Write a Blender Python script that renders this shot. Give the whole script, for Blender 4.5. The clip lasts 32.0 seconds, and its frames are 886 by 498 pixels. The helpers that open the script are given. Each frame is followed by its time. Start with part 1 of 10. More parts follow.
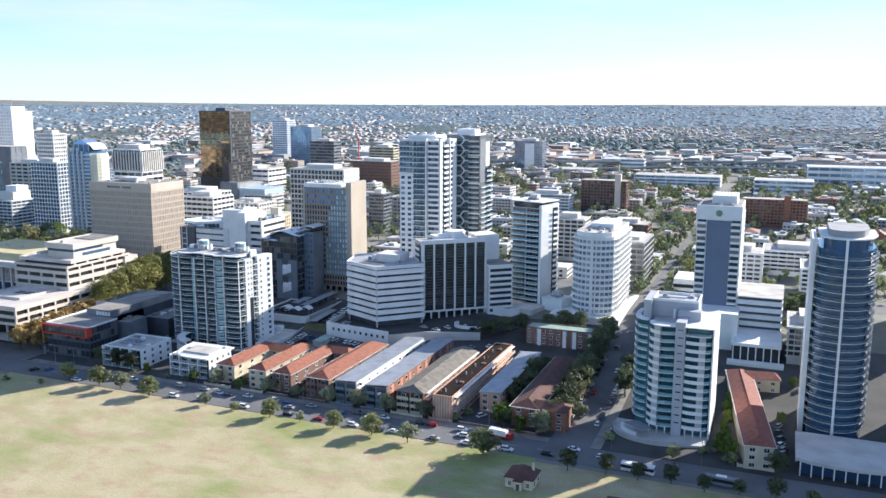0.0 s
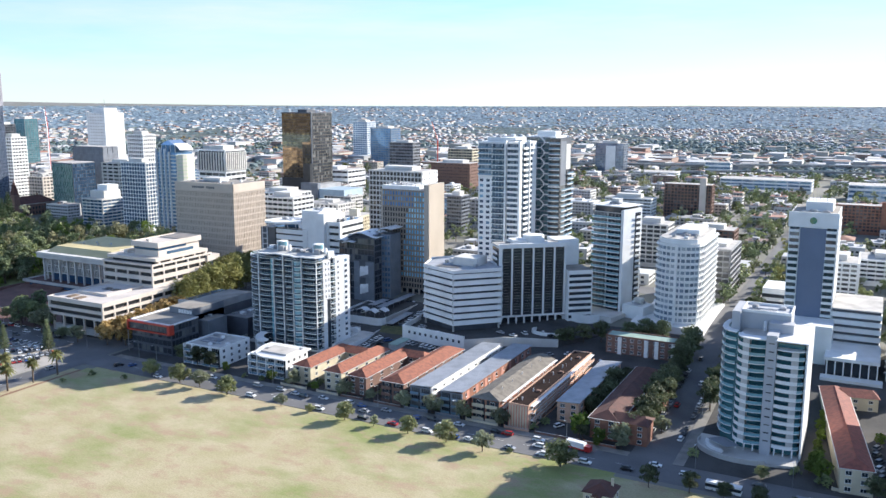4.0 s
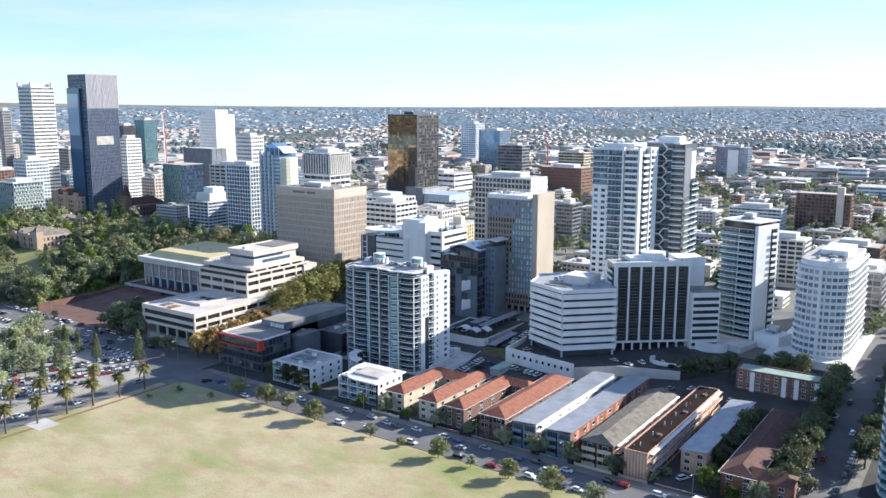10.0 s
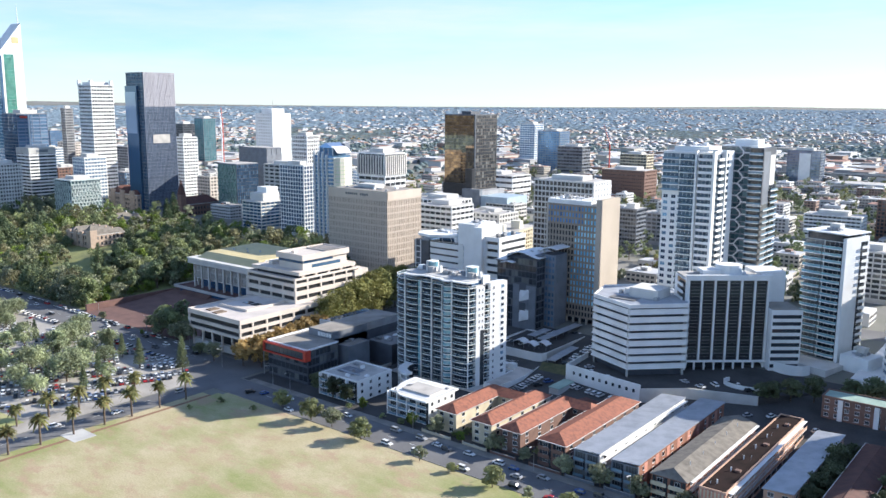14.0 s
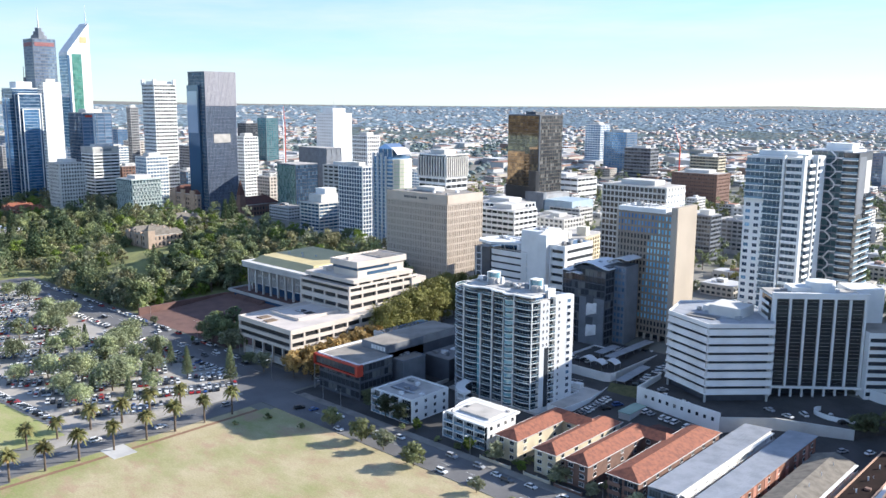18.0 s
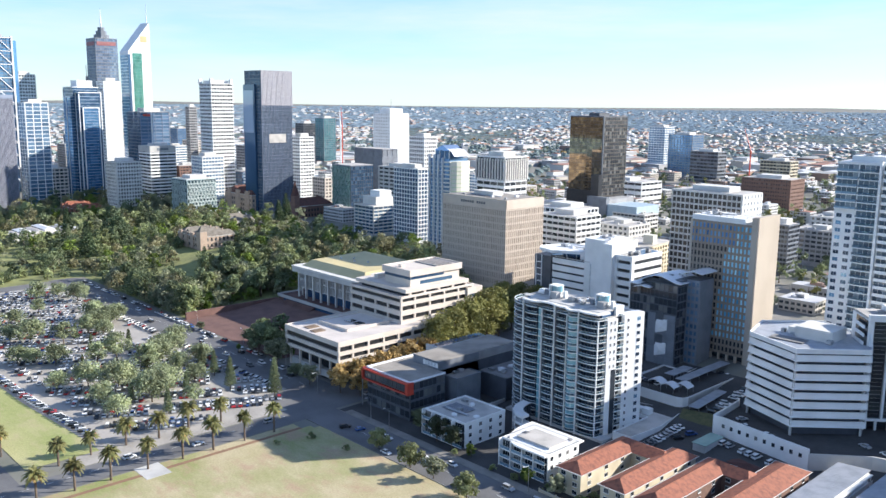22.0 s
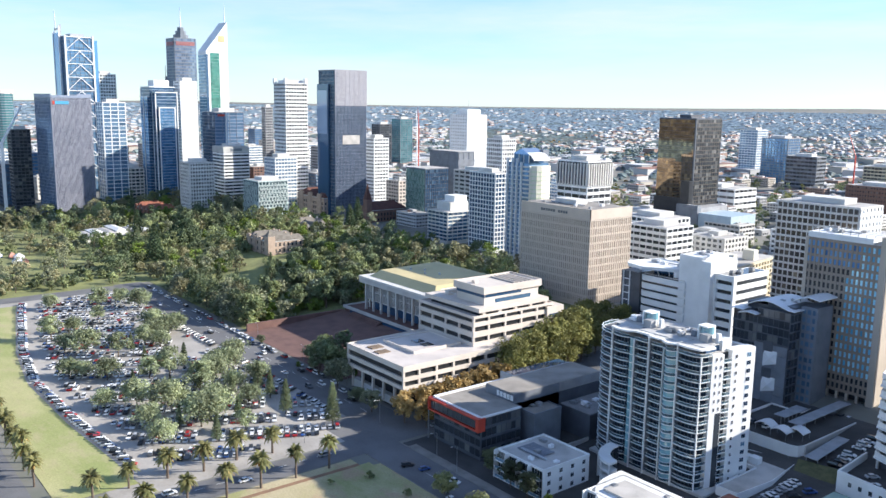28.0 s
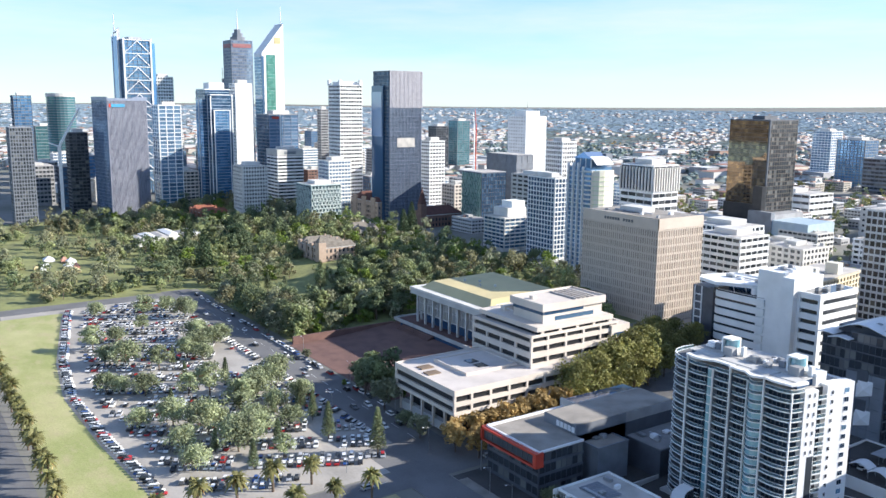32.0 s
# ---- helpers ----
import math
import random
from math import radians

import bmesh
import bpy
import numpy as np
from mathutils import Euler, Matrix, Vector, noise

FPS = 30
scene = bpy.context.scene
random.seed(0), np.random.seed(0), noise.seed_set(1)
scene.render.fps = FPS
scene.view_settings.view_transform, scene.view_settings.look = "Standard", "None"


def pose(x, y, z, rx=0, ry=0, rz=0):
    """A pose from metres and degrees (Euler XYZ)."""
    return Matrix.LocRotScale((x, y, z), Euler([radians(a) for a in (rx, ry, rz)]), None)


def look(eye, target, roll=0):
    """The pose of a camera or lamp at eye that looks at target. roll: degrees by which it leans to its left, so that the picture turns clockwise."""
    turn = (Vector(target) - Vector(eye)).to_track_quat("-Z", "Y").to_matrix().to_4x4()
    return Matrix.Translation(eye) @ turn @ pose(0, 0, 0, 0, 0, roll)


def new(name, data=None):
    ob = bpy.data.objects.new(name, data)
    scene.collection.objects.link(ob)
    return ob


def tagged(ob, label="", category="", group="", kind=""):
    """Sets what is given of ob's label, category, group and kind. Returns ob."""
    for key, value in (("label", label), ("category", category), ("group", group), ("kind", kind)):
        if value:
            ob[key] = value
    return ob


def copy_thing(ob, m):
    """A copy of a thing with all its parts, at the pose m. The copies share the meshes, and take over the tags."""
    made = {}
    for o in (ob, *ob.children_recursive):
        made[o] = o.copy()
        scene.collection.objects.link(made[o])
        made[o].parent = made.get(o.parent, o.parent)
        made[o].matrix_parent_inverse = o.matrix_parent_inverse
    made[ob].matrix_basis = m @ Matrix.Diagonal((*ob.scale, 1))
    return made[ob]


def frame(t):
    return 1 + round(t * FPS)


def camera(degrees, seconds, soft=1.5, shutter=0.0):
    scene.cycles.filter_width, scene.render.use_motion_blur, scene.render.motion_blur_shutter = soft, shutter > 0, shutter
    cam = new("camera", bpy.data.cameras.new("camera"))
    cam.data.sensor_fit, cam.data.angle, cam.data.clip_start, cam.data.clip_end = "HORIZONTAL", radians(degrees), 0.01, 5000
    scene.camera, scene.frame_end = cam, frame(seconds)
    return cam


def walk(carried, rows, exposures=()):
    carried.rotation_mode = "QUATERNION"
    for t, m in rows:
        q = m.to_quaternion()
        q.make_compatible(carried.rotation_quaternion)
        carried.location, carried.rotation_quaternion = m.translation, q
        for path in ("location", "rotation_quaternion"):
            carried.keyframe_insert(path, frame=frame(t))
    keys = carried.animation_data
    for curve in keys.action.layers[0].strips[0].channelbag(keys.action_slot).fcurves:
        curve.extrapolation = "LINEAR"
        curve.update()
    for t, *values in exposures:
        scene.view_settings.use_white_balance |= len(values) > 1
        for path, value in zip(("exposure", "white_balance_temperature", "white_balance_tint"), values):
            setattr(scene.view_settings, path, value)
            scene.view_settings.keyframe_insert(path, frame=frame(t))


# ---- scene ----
cam = camera(55.23, 32.0, soft=1.5)
PATH = [
    (0, (181.12, -288.13, 128.00), (144.145, -196.851, 110.665), 0.15),
    (1, (181.14, -287.82, 127.69), (141.830, -197.505, 110.431), 0.14),
    (2, (181.19, -287.45, 127.77), (139.789, -198.078, 110.497), 0.15),
    (3, (180.12, -285.66, 127.99), (136.775, -197.205, 110.770), 0.14),
    (3.5, (179.23, -284.27, 128.07), (134.923, -196.285, 110.880), 0.12),
    (5.5, (174.38, -274.53, 128.17), (126.321, -188.546, 110.944), 0.12),
    (6, (173.06, -271.93, 128.29), (124.076, -186.471, 111.080), 0.11),
    (7, (170.01, -266.35, 128.51), (119.219, -181.942, 111.310), 0.05),
    (8, (166.62, -260.61, 128.67), (113.966, -177.347, 111.521), 0.08),
    (9, (163.60, -255.27, 128.84), (109.144, -173.164, 111.751), 0.09),
    (10, (160.60, -250.07, 128.87), (104.494, -169.068, 111.794), 0.07),
    (11, (157.21, -245.18, 128.61), (99.677, -165.174, 111.590), 0.13),
    (12, (153.52, -239.96, 128.74), (94.825, -160.817, 111.667), 0.16),
    (13, (149.55, -235.16, 128.62), (89.610, -156.963, 111.516), 0.24),
    (14, (145.85, -230.04, 128.35), (84.458, -152.983, 111.249), 0.32),
    (14.5, (143.91, -227.48, 128.27), (81.769, -151.019, 111.163), 0.34),
    (16.5, (135.83, -217.60, 128.22), (70.947, -143.458, 111.115), 0.35),
    (17, (133.73, -215.27, 128.31), (68.197, -141.707, 111.186), 0.37),
    (18, (129.56, -210.41, 128.39), (62.701, -138.057, 111.215), 0.41),
    (19, (125.28, -205.73, 128.25), (57.181, -134.536, 111.080), 0.44),
    (20, (120.62, -201.14, 128.00), (51.303, -131.131, 110.846), 0.52),
    (21, (115.65, -196.21, 127.56), (45.086, -127.444, 110.471), 0.61),
    (22, (111.04, -191.80, 127.41), (39.439, -124.116, 110.321), 0.66),
    (23, (106.71, -187.44, 127.24), (34.082, -120.862, 110.159), 0.70),
    (24, (101.96, -182.99, 127.16), (28.382, -117.465, 110.040), 0.67),
    (25, (97.29, -178.54, 127.16), (22.740, -114.129, 110.029), 0.69),
    (25.5, (94.84, -176.39, 127.17), (19.819, -112.525, 110.042), 0.71),
    (27.5, (85.23, -168.26, 127.09), (8.267, -106.737, 110.014), 0.84),
    (28, (82.48, -165.98, 126.94), (4.995, -105.107, 109.865), 0.81),
    (29, (76.93, -161.20, 126.67), (-1.542, -101.611, 109.619), 0.71),
    (30, (71.20, -156.34, 126.45), (-8.314, -98.141, 109.425), 0.65),
    (31, (66.22, -152.20, 126.71), (-14.325, -95.426, 109.691), 0.56),
    (32, (61.26, -148.57, 127.15), (-20.228, -93.155, 110.139), 0.57),
]
walk(cam, [(t, look(eye, target, roll)) for t, eye, target, roll in PATH])

SUN_DIR = Vector((0.54, 0.842, 0.45)).normalized()

# ---- world, sun ----
world = bpy.data.worlds.new("sky")
scene.world = world
world.use_nodes = True
wn, wl = world.node_tree.nodes, world.node_tree.links
wn.clear()
sky = wn.new("ShaderNodeTexSky")
sky.sky_type = "NISHITA"
sky.sun_disc = False
sky.sun_elevation = math.asin(SUN_DIR.z)
sky.sun_rotation = math.atan2(SUN_DIR.x, SUN_DIR.y)
sky.air_density, sky.dust_density, sky.ozone_density = 1.0, 0.0, 4.0
tc = wn.new("ShaderNodeTexCoord")
mp = wn.new("ShaderNodeMapping")
mp.inputs["Rotation"].default_value = (0, 0, radians(25))
mp.inputs["Scale"].default_value = (1.2, 1.2, 9.0)
cl = wn.new("ShaderNodeTexNoise")
cl.inputs["Scale"].default_value, cl.inputs["Detail"].default_value, cl.inputs["Roughness"].default_value = 1.6, 7.0, 0.6
cr = wn.new("ShaderNodeValToRGB")
cr.color_ramp.elements[0].position, cr.color_ramp.elements[1].position = 0.37, 0.71
cmix = wn.new("ShaderNodeMixRGB")
cmix.inputs["Color2"].default_value = (4.6, 5.15, 5.5, 1)
cfac = wn.new("ShaderNodeMath")
cfac.operation = "MULTIPLY"
cfac.inputs[1].default_value = 0.75
bg = wn.new("ShaderNodeBackground")
bg.inputs["Strength"].default_value = 0.136
wo = wn.new("ShaderNodeOutputWorld")
wl.new(tc.outputs["Generated"], mp.inputs["Vector"])
wl.new(mp.outputs["Vector"], cl.inputs["Vector"])
wl.new(cl.outputs["Fac"], cr.inputs["Fac"])
wl.new(cr.outputs["Color"], cfac.inputs[0])
sep = wn.new("ShaderNodeSeparateXYZ")
thin = wn.new("ShaderNodeMapRange")
thin.inputs["From Min"].default_value, thin.inputs["From Max"].default_value = 0.12, 0.6
thin.inputs["To Min"].default_value, thin.inputs["To Max"].default_value = 1.0, 0.42
haze = wn.new("ShaderNodeMath")
haze.operation = "ADD"
haze.inputs[1].default_value = 0.10
veil = wn.new("ShaderNodeMath")
veil.operation = "MULTIPLY"
wl.new(tc.outputs["Generated"], sep.inputs["Vector"])
wl.new(sep.outputs["Z"], thin.inputs["Value"])
wl.new(cfac.outputs["Value"], haze.inputs[0])
wl.new(haze.outputs["Value"], veil.inputs[0])
wl.new(thin.outputs["Result"], veil.inputs[1])
wl.new(veil.outputs["Value"], cmix.inputs["Fac"])
tint = wn.new("ShaderNodeMixRGB")
tint.blend_type = "MULTIPLY"
tint.inputs["Fac"].default_value = 1.0
tint.inputs["Color2"].default_value = (0.78, 0.97, 1.22, 1)
wl.new(sky.outputs["Color"], tint.inputs["Color1"])
wl.new(tint.outputs["Color"], cmix.inputs["Color1"])
wl.new(cmix.outputs["Color"], bg.inputs["Color"])
wl.new(bg.outputs["Background"], wo.inputs["Surface"])

sun_data = bpy.data.lights.new("sun", "SUN")
sun_data.energy, sun_data.angle, sun_data.color = 6.7, radians(0.53), (1.0, 0.945, 0.87)
sun = new("sun", sun_data)
sun.matrix_world = look(SUN_DIR * 500, (0, 0, 0))
scene.view_settings.exposure = 0.53

# ---- materials ----
MATS = {}


def mat(name, col, col2=None, rough=0.7, metal=0.0, scale=0.3, fine=4.0, bump=0.0, spec=0.5, rand=0.0, island=False):
    """Surface colour with a broad and a fine variation, and optional change from piece to piece."""
    if name in MATS:
        return MATS[name]
    m = bpy.data.materials.new(name)
    m.use_nodes = True
    n, l = m.node_tree.nodes, m.node_tree.links
    b = n["Principled BSDF"]
    b.inputs["Roughness"].default_value, b.inputs["Metallic"].default_value = rough, metal
    b.inputs["Specular IOR Level"].default_value = spec
    co = n.new("ShaderNodeTexCoord")
    n1, n2 = n.new("ShaderNodeTexNoise"), n.new("ShaderNodeTexNoise")
    n1.inputs["Scale"].default_value, n1.inputs["Detail"].default_value = scale, 5.0
    n2.inputs["Scale"].default_value, n2.inputs["Detail"].default_value = fine, 3.0
    col2 = col2 or tuple(c * 0.72 for c in col)
    mx = n.new("ShaderNodeMixRGB")
    mx.inputs["Color1"].default_value, mx.inputs["Color2"].default_value = (*col2, 1), (*col, 1)
    r1 = n.new("ShaderNodeMapRange")
    r1.inputs["From Min"].default_value, r1.inputs["From Max"].default_value = 0.32, 0.62
    add = n.new("ShaderNodeMath")
    add.operation = "MULTIPLY_ADD"
    add.inputs[1].default_value = 0.35
    l.new(co.outputs["Object"], n1.inputs["Vector"])
    l.new(co.outputs["Object"], n2.inputs["Vector"])
    l.new(n2.outputs["Fac"], add.inputs[0])
    sub = n.new("ShaderNodeMath")
    sub.operation = "SUBTRACT"
    sub.inputs[1].default_value = 0.17
    l.new(n1.outputs["Fac"], sub.inputs[0])
    l.new(sub.outputs["Value"], add.inputs[2])
    l.new(add.outputs["Value"], r1.inputs["Value"])
    l.new(r1.outputs["Result"], mx.inputs["Fac"])
    out = mx.outputs["Color"]
    if rand:
        src = n.new("ShaderNodeNewGeometry").outputs["Random Per Island"] if island else n.new("ShaderNodeObjectInfo").outputs["Random"]
        hs = n.new("ShaderNodeHueSaturation")
        mr = n.new("ShaderNodeMapRange")
        mr.inputs["To Min"].default_value, mr.inputs["To Max"].default_value = 1 - rand, 1 + rand
        l.new(src, mr.inputs["Value"])
        l.new(mr.outputs["Result"], hs.inputs["Value"])
        l.new(out, hs.inputs["Color"])
        out = hs.outputs["Color"]
    l.new(out, b.inputs["Base Color"])
    if bump:
        bp = n.new("ShaderNodeBump")
        bp.inputs["Strength"].default_value, bp.inputs["Distance"].default_value = bump, 0.1
        l.new(n2.outputs["Fac"], bp.inputs["Height"])
        l.new(bp.outputs["Normal"], b.inputs["Normal"])
    MATS[name] = m
    return m


def glass(name, dark, light, share=0.3, island=True, rough=0.06, metal=0.0):
    """Window glass: dark panes, a share of which are pale for drawn blinds and for painted sky reflection."""
    if name in MATS:
        return MATS[name]
    m = bpy.data.materials.new(name)
    m.use_nodes = True
    n, l = m.node_tree.nodes, m.node_tree.links
    b = n["Principled BSDF"]
    b.inputs["Roughness"].default_value, b.inputs["Metallic"].default_value = rough, metal
    b.inputs["Specular IOR Level"].default_value = 0.55
    src = n.new("ShaderNodeNewGeometry").outputs["Random Per Island"] if island else n.new("ShaderNodeObjectInfo").outputs["Random"]
    cr = n.new("ShaderNodeValToRGB")
    e = cr.color_ramp.elements
    e[0].position, e[0].color = 0.0, (*dark, 1)
    e[1].position, e[1].color = 1.0, (*light, 1)
    mid = cr.color_ramp.elements.new(1.0 - share)
    mid.color = (*[d * 1.6 + 0.01 for d in dark], 1)
    l.new(src, cr.inputs["Fac"])
    l.new(cr.outputs["Color"], b.inputs["Base Color"])
    MATS[name] = m
    return m


def ramp_mat(name, stops, rough=0.8, bump=0.0):
    """A palette from which every island of a joined mesh takes one colour."""
    m = bpy.data.materials.new(name)
    m.use_nodes = True
    n, l = m.node_tree.nodes, m.node_tree.links
    b = n["Principled BSDF"]
    b.inputs["Roughness"].default_value = rough
    g = n.new("ShaderNodeNewGeometry")
    cr = n.new("ShaderNodeValToRGB")
    cr.color_ramp.interpolation = "CONSTANT"
    e = cr.color_ramp.elements
    e[0].position, e[0].color = 0.0, (*stops[0][1], 1)
    e[1].position, e[1].color = stops[1][0], (*stops[1][1], 1)
    for p, c in stops[2:]:
        x = cr.color_ramp.elements.new(p)
        x.color = (*c, 1)
    l.new(g.outputs["Random Per Island"], cr.inputs["Fac"])
    tcn, nz, mx = n.new("ShaderNodeTexCoord"), n.new("ShaderNodeTexNoise"), n.new("ShaderNodeMixRGB")
    nz.inputs["Scale"].default_value = 0.5
    mx.blend_type, mx.inputs["Fac"].default_value = "MULTIPLY", 0.5
    l.new(tcn.outputs["Object"], nz.inputs["Vector"])
    l.new(cr.outputs["Color"], mx.inputs["Color1"])
    l.new(nz.outputs["Color"], mx.inputs["Color2"])
    l.new(cr.outputs["Color"], b.inputs["Base Color"])
    MATS[name] = m
    return m


white = mat("white_render", (0.82, 0.82, 0.80), (0.72, 0.72, 0.70), 0.75, scale=0.12)
offwhite = mat("off_white_render", (0.68, 0.66, 0.62), (0.54, 0.52, 0.48), 0.8, scale=0.1)
cream = mat("cream_render", (0.66, 0.58, 0.42), (0.52, 0.45, 0.32), 0.8, scale=0.15)
precast = mat("beige_precast", (0.66, 0.585, 0.51), (0.55, 0.485, 0.42), 0.8, scale=0.08, bump=0.1)
tan = mat("tan_render", (0.48, 0.415, 0.34), (0.41, 0.35, 0.285), 0.8, scale=0.05)
hotel_beige = mat("hotel_beige", (0.60, 0.51, 0.42), (0.52, 0.44, 0.36), 0.75, scale=0.1)
grey_con = mat("grey_concrete", (0.36, 0.36, 0.36), (0.27, 0.27, 0.27), 0.85, scale=0.15, bump=0.1)
pale_con = mat("pale_concrete", (0.55, 0.54, 0.51), (0.42, 0.41, 0.39), 0.85, scale=0.12)
dark_clad = mat("dark_cladding", (0.088, 0.097, 0.115), (0.06, 0.067, 0.08), 0.45, scale=0.2)
slate_clad = mat("slate_cladding", (0.19, 0.21, 0.24), (0.145, 0.16, 0.185), 0.5, scale=0.2)
brick = mat("red_brick", (0.33, 0.155, 0.10), (0.24, 0.11, 0.075), 0.9, scale=0.4, fine=9, bump=0.2)
brown_brick = mat("brown_brick", (0.22, 0.13, 0.10), (0.16, 0.095, 0.075), 0.9, scale=0.4, fine=9, bump=0.2)
pink_ren = mat("pink_render", (0.60, 0.38, 0.27), (0.50, 0.31, 0.22), 0.85, scale=0.3)
peach = mat("peach_panel", (0.62, 0.30, 0.22), None, 0.8)
terracotta = mat("terracotta_tile", (0.33, 0.115, 0.065), (0.19, 0.07, 0.045), 0.8, scale=0.7, fine=6, bump=0.4)
red_tile = mat("dull_red_tile", (0.27, 0.085, 0.06), (0.17, 0.06, 0.045), 0.85, scale=0.6, fine=6, bump=0.4)
old_tile = mat("weathered_tile", (0.22, 0.195, 0.16), (0.13, 0.115, 0.095), 0.9, scale=0.4, fine=6, bump=0.4)
maroon_tile = mat("maroon_tile", (0.13, 0.055, 0.042), (0.085, 0.04, 0.032), 0.85, scale=0.35, fine=6, bump=0.4)
zinc = mat("metal_sheet_roof", (0.44, 0.46, 0.49), (0.33, 0.35, 0.38), 0.5, 0.2, scale=0.25)
rust_roof = mat("dark_flat_roof", (0.03, 0.018, 0.016), (0.016, 0.011, 0.01), 0.95, scale=0.2, spec=0.1)
green_roof = mat("pale_green_roof", (0.33, 0.45, 0.38), (0.24, 0.34, 0.29), 0.6, scale=0.2)
# Near-black matte: dark glazing, with the shade of deep recesses in its colour.
dark_glaze = mat("dark_glazing_and_recess_shade", (0.018, 0.02, 0.024), (0.03, 0.032, 0.036), 0.35, scale=0.3)
peach_roof = mat("pink_gravel_roof", (0.62, 0.56, 0.51), (0.50, 0.45, 0.41), 0.9, scale=0.1)
rust_slot = mat("rusty_vent", (0.22, 0.16, 0.11), (0.15, 0.11, 0.08), 0.8, scale=0.3)
gold_roof = mat("ochre_membrane_roof", (0.60, 0.50, 0.27), (0.52, 0.44, 0.24), 0.85, scale=0.08)
grey_roof = mat("grey_membrane_roof", (0.26, 0.25, 0.24), (0.17, 0.165, 0.16), 0.9, scale=0.12)
brown_roof = mat("brown_membrane_roof", (0.33, 0.30, 0.26), (0.22, 0.20, 0.175), 0.9, scale=0.12)
pale_roof = mat("pale_membrane_roof", (0.54, 0.51, 0.47), (0.36, 0.34, 0.31), 0.85, scale=0.12)
red_frame = mat("red_metal", (0.55, 0.06, 0.03), (0.46, 0.05, 0.028), 0.5)
asphalt = mat("asphalt", (0.165, 0.164, 0.165), (0.112, 0.111, 0.113), 0.9, scale=0.06, fine=1.5)
lot_asphalt = mat("worn_asphalt", (0.41, 0.38, 0.34), (0.29, 0.27, 0.24), 0.9, scale=0.06, fine=1.0)
yard_asphalt = mat("yard_asphalt", (0.075, 0.072, 0.07), (0.045, 0.044, 0.043), 0.9, scale=0.08, fine=1.0)
balcony_floor = mat("balcony_floor_tiles", (0.17, 0.175, 0.18), (0.11, 0.115, 0.12), 0.8, scale=0.3)
# Cyan stands for the sky mirrored in the tan tower's panes.
tan_glass = glass("cyan_sky_reflection_pane", (0.10, 0.30, 0.44), (0.50, 0.86, 0.97), 0.8, island=False, metal=0.1)
stripe_glass = glass("smoked_stripe_glass", (0.012, 0.014, 0.017), (0.05, 0.055, 0.05), 0.3, rough=0.3)
hex_glass = glass("teal_dark_glass", (0.03, 0.06, 0.07), (0.14, 0.22, 0.24), 0.35)
hotel_glass = glass("bronze_hotel_glass", (0.21, 0.17, 0.135), (0.36, 0.295, 0.235), 0.4, rough=0.3)
glass_ink = glass("ink_blue_glass", (0.025, 0.062, 0.12), (0.07, 0.14, 0.22), 0.3, metal=0.2)
paving = mat("concrete_paving", (0.27, 0.255, 0.23), (0.19, 0.18, 0.16), 0.9, scale=0.2)
brick_pave = mat("red_brick_paving", (0.18, 0.10, 0.082), (0.125, 0.07, 0.06), 0.9, scale=0.15)
line_white = mat("road_line_white", (0.7, 0.7, 0.68), None, 0.8)
steel = mat("galvanised_steel", (0.42, 0.43, 0.44), None, 0.45, 0.7)
white_metal = mat("white_metal", (0.80, 0.80, 0.80), (0.72, 0.72, 0.72), 0.4)
bark = mat("bark", (0.16, 0.12, 0.09), (0.10, 0.075, 0.055), 0.95, scale=1.0, bump=0.5)
tyre_m = mat("tyre_rubber", (0.02, 0.02, 0.02), None, 0.9)


